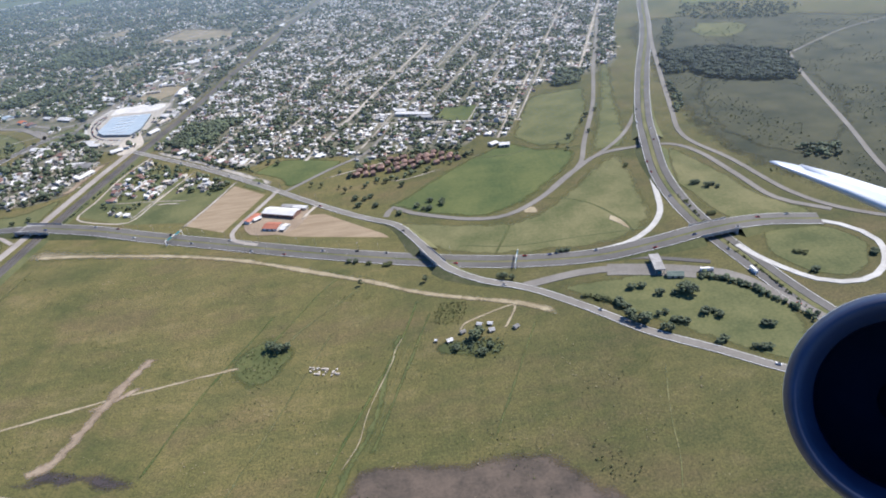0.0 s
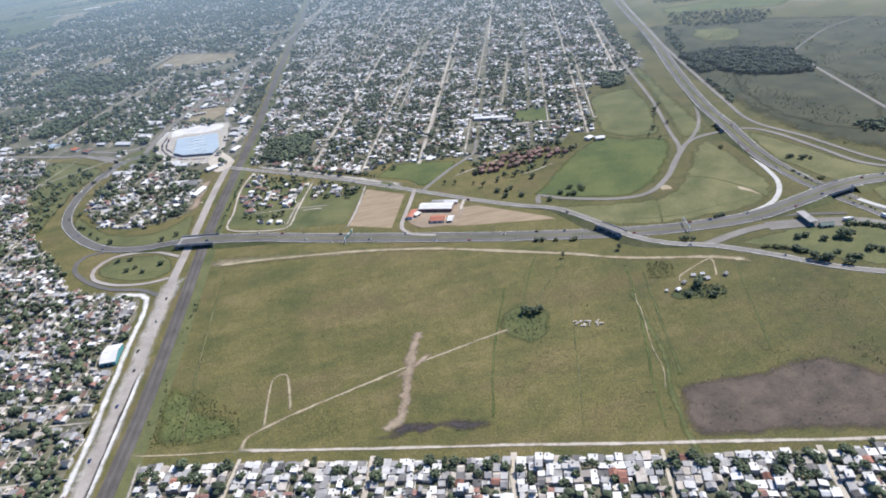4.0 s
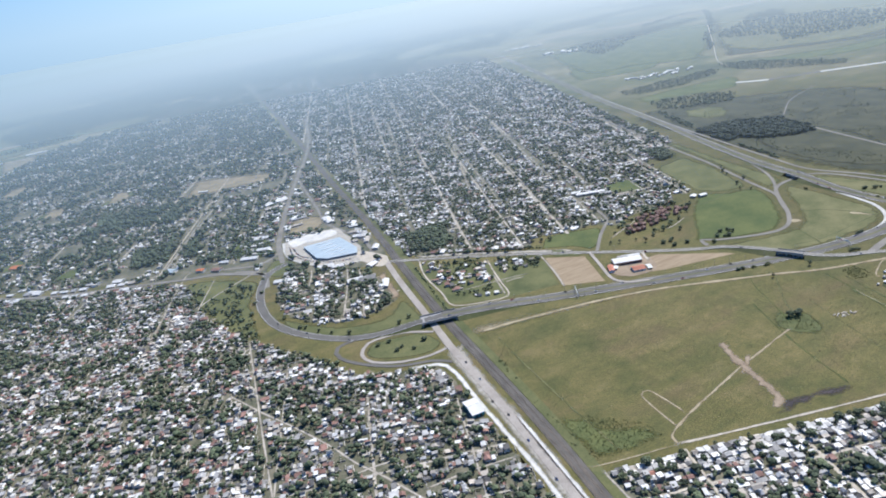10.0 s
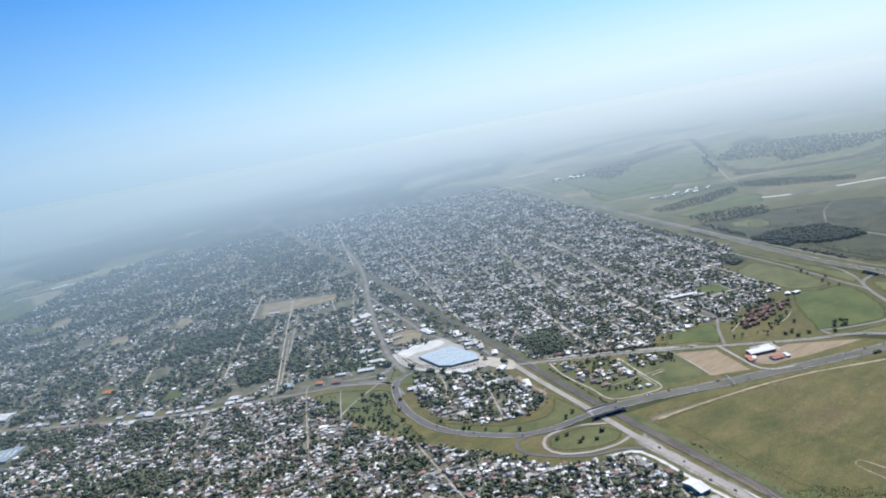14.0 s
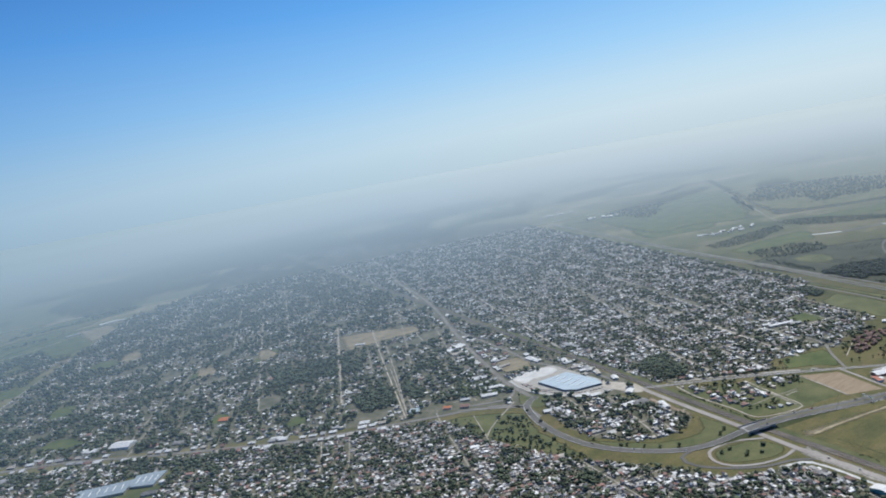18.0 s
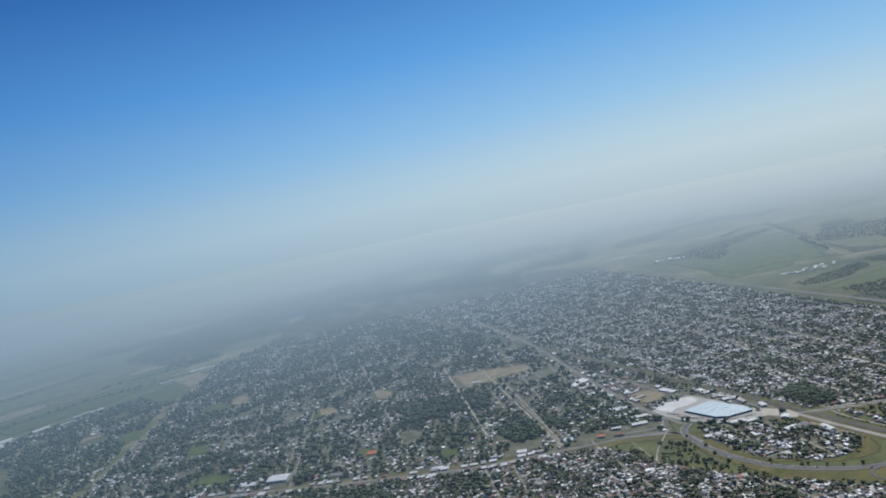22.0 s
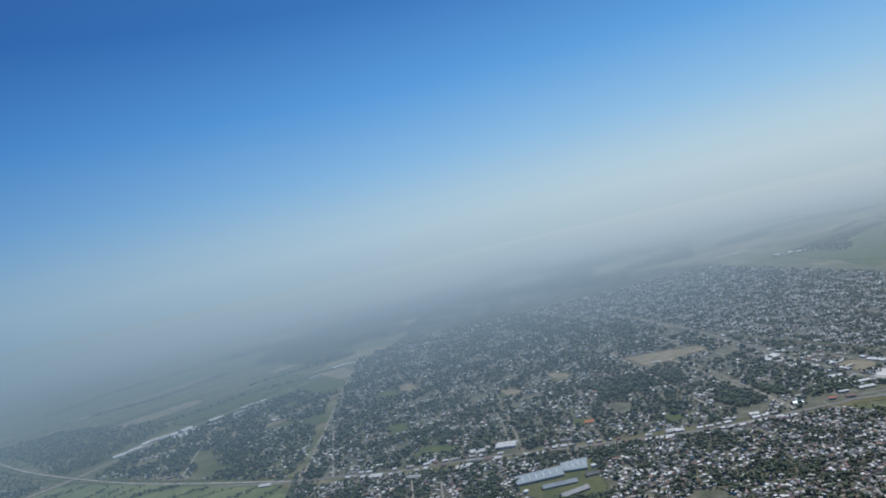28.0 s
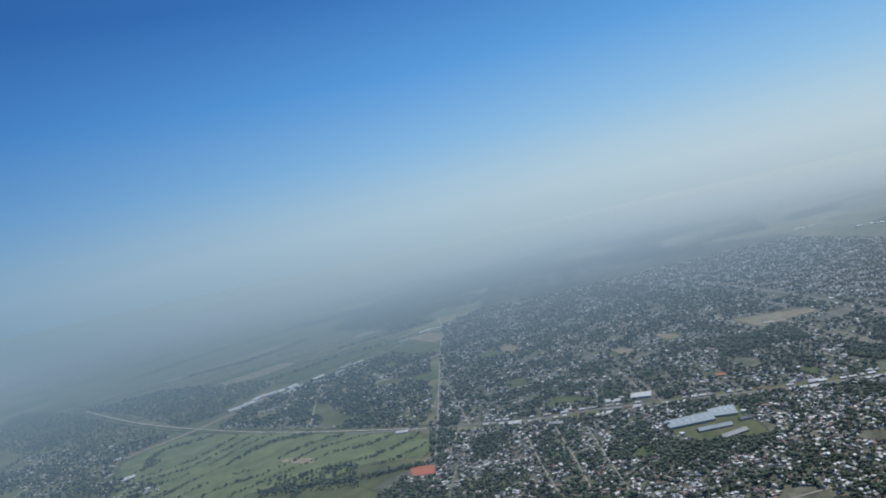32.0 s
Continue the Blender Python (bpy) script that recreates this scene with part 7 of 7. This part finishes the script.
fill("scrub", [(160, 470), (200, 640), (330, 600), (420, 480), (300, 300), (215, 250), (160, 300), (152, 380)], 2.6, 40, "low scrub on rough ground", 0.25, 0.7, 2, "scrub", 0.7, lambda p: np.array([noise.noise((x * .03, y * .03, 6)) + 0.5 * noise.noise((x * .15, y * .15, 2)) > 0.05 for x, y in p]))
fill("scrub", [(240, 330), (285, 350), (300, 320), (262, 300)], 3.0, 41, "dark bushes in the scrubland", 1.0, 2.2, 2, "leaf", 0.6)
fill("weeds", [(-4, 225), (7, 223), (3, 209), (-9, 212)], 0.9, 152, "dark rank growth above the small farm", 0.15, 0.45, 2, "weed", 0.8)
fill("weeds", [(-222, 182), (-219, 214), (-205, 208), (-190, 190), (-188, 177), (-205, 177)], 1.0, 42, "rank weeds in the field's corner", 0.15, 0.42, 2, "weed", 0.8)
fill("weeds", [(-77, 211), (-68, 214), (-61, 206), (-64, 194), (-73, 190), (-80, 201)], 1.0, 43, "rank weeds round the bush", 0.15, 0.4, 2, "weed", 0.7)
fill("wood", [(-330, 1660), (-150, 1960), (300, 1700), (560, 1560), (900, 1900), (600, 2500), (-200, 2700), (-700, 2300)], 17, 45, "far woods on the plain", 5, 9, 2, keep=0.8, rows=lambda p: np.array([noise.noise((x * .0025, y * .007, 9)) > 0.08 for x, y in p]))
fill("wood", [(-535, 1653), (-401, 1680), (-43, 1916), (65, 2470), (-147, 2457), (-491, 2183), (-616, 1962)], 12, 141, "broad dark wood beyond the town", 4, 7, 2, keep=0.85, rows=lambda p: np.array([noise.noise((x * .005, y * .005, 5)) > -0.25 for x, y in p]))
fill("wood", [(-49, 1700), (140, 1680), (260, 1500), (403, 1653), (310, 1860), (76, 1937)], 10, 142, "dark wood behind the town", 3, 6, 2, keep=0.85, rows=lambda p: np.array([noise.noise((x * .006, y * .006, 5)) > -0.2 for x, y in p]))
fill("wood", [(817, 1300), (948, 1336), (1009, 1293), (1015, 1303), (950, 1350), (815, 1316)], 6, 143, "dark tree line between far fields", 2.5, 4.5, 2, keep=0.8)
fill("wood", [(1009, 1296), (879, 1158), (702, 997), (591, 881), (584, 888), (694, 1004), (870, 1166), (1000, 1302)], 6, 144, "dark tree line between far fields", 2.0, 4.0, 2, keep=0.8)
fill("wood", [(-343, 2071), (-245, 2125), (-17, 1955), (214, 1987), (146, 2228), (-108, 2343)], 14, 146, "dark wood on the far plain", 4, 8, 2, keep=0.8)
fill("wood", [(480, 900), (900, 700), (1500, 1000), (1500, 2000), (900, 1900), (560, 1400)], 7.5, 47, "far woods on the plain", 1.8, 3.6, 2, keep=0.85, rows=lambda p: np.array([noise.noise((x * .003, y * .007, 2)) > 0.26 for x, y in p]))


# ---- the nearest houses, each a thing ----
for k in ("white", "zinc", "cement", "tile", "tar", "cream"):
    src = {"white": ((0.60, 0.565, 0.51), (0.79, 0.755, 0.695), 0.7), "zinc": ((0.42, 0.40, 0.372), (0.635, 0.61, 0.57), 0.65), "cement": ((0.20, 0.19, 0.175), (0.36, 0.34, 0.315), 0.9),
           "cream": ((0.42, 0.36, 0.29), (0.62, 0.55, 0.46), 0.85), "tile": ((0.24, 0.105, 0.07), (0.42, 0.20, 0.14), 0.85), "tar": ((0.075, 0.07, 0.068), (0.15, 0.14, 0.13), 0.9)}[k]
    M["one_" + k] = surface("one_" + k, src[0], src[1], 0.4, 3.0, src[2], vary="object", amount=0.45)
M["one_wall"] = surface("one_wall", (0.40, 0.36, 0.30), (0.66, 0.62, 0.55), 0.4, 3.0, 0.9, vary="object", amount=0.55)


def house_kind(seed, roof, shape, storeys):
    """A small house: walls, roof, door, windows, and a shed or water tank where it has one."""
    r = random.Random(seed)
    what = {"white": "white-painted", "zinc": "galvanised sheet", "cement": "grey cement", "tile": "red tile", "tar": "dark felt", "cream": "cream sheet"}[roof]
    form = {0: "flat", 1: "pitched", 2: "sloping"}[shape]
    ob = base_at("house", 0, 0, 0, ("two-storey" if storeys > 1 else "low") + " house with a " + form + " " + what + " roof", "house", "houses along the meadow")
    w, d, h = r.uniform(1.8, 2.9), r.uniform(2.0, 3.3), r.uniform(0.95, 1.25) * storeys
    bm = bmesh.new()
    box(bm, 0, 0, -0.1, w, d, h + 0.1)
    part("wall", bm, "one_wall", ob)
    bm = bmesh.new()
    o = 0.14
    if shape == 0:
        box(bm, 0, 0, h, w + o, d + o, 0.12)
    else:
        top = (0.45, 0.3)[shape - 1] * min(w, d) * 0.6
        if shape == 1:
            c = [(-w / 2 - o, -d / 2 - o, h - .05), (w / 2 + o, -d / 2 - o, h - .05), (w / 2 + o, d / 2 + o, h - .05), (-w / 2 - o, d / 2 + o, h - .05), (-w / 2 - o, 0, h + top), (w / 2 + o, 0, h + top)]
            fs = ((0, 1, 5, 4), (2, 3, 4, 5), (1, 2, 5), (3, 0, 4), (3, 2, 1, 0))
        else:
            c = [(sx * (w / 2 + o), sy * (d / 2 + o), h + (top if sy > 0 else 0) + dz) for dz in (0, .08) for sx, sy in ((-1, -1), (1, -1), (1, 1), (-1, 1))]
            fs = ((3, 2, 1, 0), (4, 5, 6, 7), (0, 1, 5, 4), (1, 2, 6, 5), (2, 3, 7, 6), (3, 0, 4, 7))
        v = [bm.verts.new(p) for p in c]
        for f in fs:
            bm.faces.new([v[i] for i in f])
    part("roof", bm, "one_" + roof, ob)
    bm = bmesh.new()
    box(bm, r.uniform(-.3, .3) * w, -d / 2, 0, 0.4, 0.06, 0.8)
    part("door", bm, "dark", ob, "dark doorway")
    for sx in (-1, 1):
        bm = bmesh.new()
        box(bm, sx * w / 2, r.uniform(-.2, .2) * d, 0.45, 0.06, 0.55, 0.4)
        part("window", bm, "dark", ob, "dark window")
    if seed % 3 == 0:
        bm = bmesh.new()
        bmesh.ops.create_cone(bm, cap_ends=True, segments=10, radius1=0.22, radius2=0.22, depth=0.45, matrix=pose(w * .25, d * .2, h + (0.34 if shape == 0 else 0.5)))
        part("water_tank", bm, "dark", ob, "dark roof water tank")
    if seed % 2 == 0:
        bm = bmesh.new()
        box(bm, w / 2 + 0.7, d * 0.15, -0.1, 1.4, d * 0.5, h * 0.75)
        sh = part("annexe", bm, "one_wall", ob)
        bm = bmesh.new()
        box(bm, w / 2 + 0.72, d * 0.15, h * 0.65, 1.55, d * 0.55, 0.07)
        part("annexe_roof", bm, "one_zinc", sh, "galvanised lean-to roof")
    return ob


rng = random.Random(77)
HOUSES = [house_kind(i, r, s, n) for i, (r, s, n) in enumerate([("white", 0, 1), ("zinc", 2, 1), ("cement", 0, 1), ("zinc", 1, 1), ("white", 1, 1), ("cream", 2, 1), ("tar", 0, 1), ("zinc", 0, 1), ("cement", 2, 1), ("white", 1, 1),
                                                            ("tile", 1, 1), ("zinc", 2, 1), ("white", 0, 2), ("cement", 1, 1), ("cream", 0, 1), ("white", 2, 1), ("cream", 1, 1), ("zinc", 2, 1), ("white", 0, 1), ("cement", 0, 1)])]
placed = 0
for x, y in NEAR_HOUSES:
    m = pose(x, y, 0, 0, 0, math.degrees(GRID) + rng.choice((0, 90, 180, 270)) + rng.uniform(-4, 4))
    k = placed if placed < len(HOUSES) else rng.randrange(len(HOUSES))
    if placed < len(HOUSES):
        HOUSES[k].matrix_basis = m
    else:
        copy_thing(HOUSES[k], m)
    placed += 1
for x, y in NEAR_TREES:
    plant(rng.choice((1, 1, 2, 4, 0)), x, y, rng.uniform(0.75, 1.2), rng.uniform(0, 360))

# bushes and rough trees on the lot outside the road loop
fill("lot_bushes", [(-318, 404), (-312, 470), (-304, 505), (-345, 552), (-350, 520), (-336, 440)], 3.0, 71, "dark bushes on the rough lot", 0.6, 1.8, 3, keep=0.5, rows=lambda p: np.array([noise.noise((x * .05, y * .05, 3)) > -0.1 for x, y in p]))
fill("lot_trees", [(-305, 610), (-290, 623), (-269, 609), (-270, 581), (-282, 563), (-302, 576)], 2.6, 72, "trees on the green lots by the avenue", 0.9, 2.2, 3, keep=0.4)
# dark tree masses beside the golf course and the works
fill("wood", [(-777, 951), (-752, 923), (-783, 840), (-802, 867)], 3.6, 73, "dense dark trees at the corner of the golf course", 1.6, 3.0, 2, keep=0.8)
fill("wood", [(-714, 1313), (-598, 1332), (-605, 1305), (-719, 1288)], 4.2, 74, "dark hedge beyond the works", 1.6, 3.0, 2, keep=0.7)
fill("wood", [(-655, 754), (-650, 698), (-655, 648), (-641, 604), (-601, 599), (-616, 583), (-664, 600), (-682, 635), (-683, 701)], 3.0, 75, "dark trees below the works", 1.2, 2.6, 3, keep=0.6)
fill("wood", [(-1210, 1822), (-1132, 1772), (-1054, 1774), (-864, 1531), (-873, 1475), (-953, 1400), (-993, 1356), (-1045, 1357), (-1107, 1572)], 5.2, 78, "loose dark wood beyond the golf course", 1.6, 3.2, 2, keep=0.62)
fill("wood", [(-1352, 2020), (-1270, 1893), (-1205, 1755), (-1145, 1581), (-1062, 1346), (-1173, 1437), (-1279, 1511), (-1420, 1800)], 5.6, 36, "dark wood behind the far houses", 1.6, 3.2, 2, keep=0.6)
for seed, pts in ((161, [(-864, 1531), (-794, 1545), (-720, 1560), (-627, 1539)]), (162, [(-1114, 2076), (-929, 2190), (-719, 2219), (-410, 2191)]), (163, [(-695, 1655), (-589, 1655), (-442, 1665)]),
                  (164, [(-1132, 1772), (-1054, 1759), (-969, 1668)]), (165, [(-1400, 2360), (-1178, 2290), (-960, 2420), (-700, 2500)]), (166, [(-1000, 1880), (-860, 1850), (-690, 1930)]), (167, [(-1500, 2700), (-1100, 2760), (-600, 2900), (-100, 2860)])):
    w = 5 + (pts[0][1] - 1500) * 0.012
    fill("hedge", [(x, y - w) for x, y in pts] + [(x, y + w) for x, y in reversed(pts)], 5.5, seed, "dark hedge between far fields", 1.8, 3.8, 2, keep=0.75)
fill("wood", [(-420, 800), (-330, 760), (-320, 830), (-410, 860)], 3.0, 79, "dense dark grove among the houses", 1.4, 3.4, 3, keep=0.7)
# tussocks, weeds and straw that mottle the big meadow
MEADOW = [(-205, 296), (-150, 290), (-30, 236), (60, 182), (95, 158), (70, 95), (-43, 127), (-186, 172), (-214, 220)]
for mat, seed, cut, step, what in (("weed", 81, 0.12, 1.5, "green weeds in the meadow"), ("straw", 82, 0.16, 1.6, "dry straw tufts in the meadow"), ("scrub", 83, 0.2, 1.6, "dark tussocks in the meadow")):
    fill("tussocks", MEADOW, step, seed, what, 0.1, 0.34, 1, mat, 0.5, lambda p: np.array([noise.noise((x * .035, y * .05, seed)) + 0.4 * noise.noise((x * .2, y * .2, seed)) > cut for x, y in p]))
fill("tussocks", [(-19, 204), (-17, 202), (-22, 180), (-28, 161), (-29, 149), (-34, 145), (-31, 159), (-30, 173), (-25, 189)], 0.8, 84, "rank green growth along the ditch", 0.15, 0.4, 1, "weed", 0.7)
fill("tussocks", [(34, 143), (42, 140), (47, 131), (44, 125), (37, 129), (34, 135)], 1.0, 85, "dark tussocks beside the burnt grass", 0.15, 0.45, 1, "scrub", 0.6)
fill("tussocks", [(34, 188), (42, 175), (50, 170), (49, 162), (42, 164), (36, 173)], 1.0, 86, "dry straw patch in the meadow", 0.1, 0.3, 1, "straw", 0.6)
fill("tussocks", [(-3, 198), (6, 200), (17, 196), (15, 189), (8, 190), (-2, 194)], 0.8, 87, "dark shrubs before the farm", 0.25, 0.6, 2, "leaf", 0.6)
yard_walls(np.array(NEAR_HOUSES), np.random.default_rng(91))


# ---- the aircraft's wing and engine, as they stand at the start ----
# seen from the cabin window: right, up and back from the first eye point
CABIN = pose(0, 0, 150, 90 - 29.278, 0, 0.001) @ pose(0, 0, 0, 0, 0, -7.796)
M["skin"] = painted("aircraft_skin", (0.42, 0.46, 0.50), (0.51, 0.55, 0.59), 0.4, 0.0)
M["lip"] = painted("dark_blue_inlet_lip", (0.02, 0.03, 0.065), (0.035, 0.05, 0.1), 0.5)
M["panel"] = painted("grey_wing_panel", (0.66, 0.69, 0.71), (0.76, 0.78, 0.8), 0.4)
# near-black without gloss: the shade inside the inlet is put into the colour
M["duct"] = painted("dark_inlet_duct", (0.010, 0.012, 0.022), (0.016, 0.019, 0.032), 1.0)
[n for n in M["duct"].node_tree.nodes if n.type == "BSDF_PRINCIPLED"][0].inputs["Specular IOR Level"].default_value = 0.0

wing = new("aircraft")
wing.matrix_world = CABIN @ Matrix.Translation((3.6, 0.7, -7))
tagged(wing, "silver-white airliner wing with a dark-mouthed jet engine", "aircraft")


def wing_loft(name, spans, mat, lift=0.0, squeeze=1.0, shift=0.0):
    """An airfoil swept along the span; each station: across, up, half the height that shows."""
    bm = bmesh.new()
    rings = []
    for x, y, th in spans:
        ring = []
        for k in range(18):
            a = k * math.tau / 18
            along, over = 1.8 * th * squeeze * math.cos(a) + shift * th, 0.5 * th * math.sin(a) + lift * th
            ring.append(bm.verts.new((x - 3.6, y - 0.7 + 0.488 * along + 0.873 * over, 0.488 * over - 0.873 * along)))
        rings.append(ring)
    for p, q in zip(rings, rings[1:]):
        for k in range(18):
            bm.faces.new((p[k], p[(k + 1) % 18], q[(k + 1) % 18], q[k]))
    bm.faces.new(rings[0])
    bm.faces.new(rings[-1][::-1])
    bmesh.ops.recalc_face_normals(bm, faces=bm.faces[:])
    for f in bm.faces:
        f.smooth = True
    return part(name, bm, mat, wing)


SPANS = [(3.32, 0.885, 0.012), (3.40, 0.865, 0.04), (3.6, 0.80, 0.075), (4.0, 0.66, 0.125), (4.5, 0.47, 0.175), (5.2, 0.18, 0.25)]
wing_loft("wing_skin", SPANS, "skin")
wing_loft("wing_panel", [(x + 0.06, y, th) for x, y, th in SPANS[2:]], "panel", 0.06, 0.6, 0.35)

ENGINE = Matrix.Translation((2.08 - 3.6, -0.70 - 0.7, -3.05 + 7)) @ pose(0, 0, 0, -9, -31, 0)


def turned(name, profile, mat, owner):
    bm = bmesh.new()
    rings = [[bm.verts.new((r * math.cos(k * math.tau / 48), r * math.sin(k * math.tau / 48), z)) for k in range(48)] for r, z in profile]
    for p, q in zip(rings, rings[1:]):
        for k in range(48):
            f = bm.faces.new((p[k], p[(k + 1) % 48], q[(k + 1) % 48], q[k]))
            f.smooth = True
    bmesh.ops.transform(bm, matrix=ENGINE, verts=bm.verts[:])
    return part(name, bm, mat, owner)


nacelle = turned("nacelle", [(0.532, -0.17), (0.545, -0.3), (0.56, -0.5), (0.55, -1.0), (0.45, -1.8), (0.35, -2.2)], "skin", wing)
turned("inlet_lip", [(0.40, -0.16), (0.415, -0.09), (0.44, -0.035), (0.465, -0.005), (0.485, -0.004), (0.505, -0.04), (0.52, -0.1), (0.532, -0.17)], "lip", nacelle)
# duct, fan face and spinner all take the painted inlet shade
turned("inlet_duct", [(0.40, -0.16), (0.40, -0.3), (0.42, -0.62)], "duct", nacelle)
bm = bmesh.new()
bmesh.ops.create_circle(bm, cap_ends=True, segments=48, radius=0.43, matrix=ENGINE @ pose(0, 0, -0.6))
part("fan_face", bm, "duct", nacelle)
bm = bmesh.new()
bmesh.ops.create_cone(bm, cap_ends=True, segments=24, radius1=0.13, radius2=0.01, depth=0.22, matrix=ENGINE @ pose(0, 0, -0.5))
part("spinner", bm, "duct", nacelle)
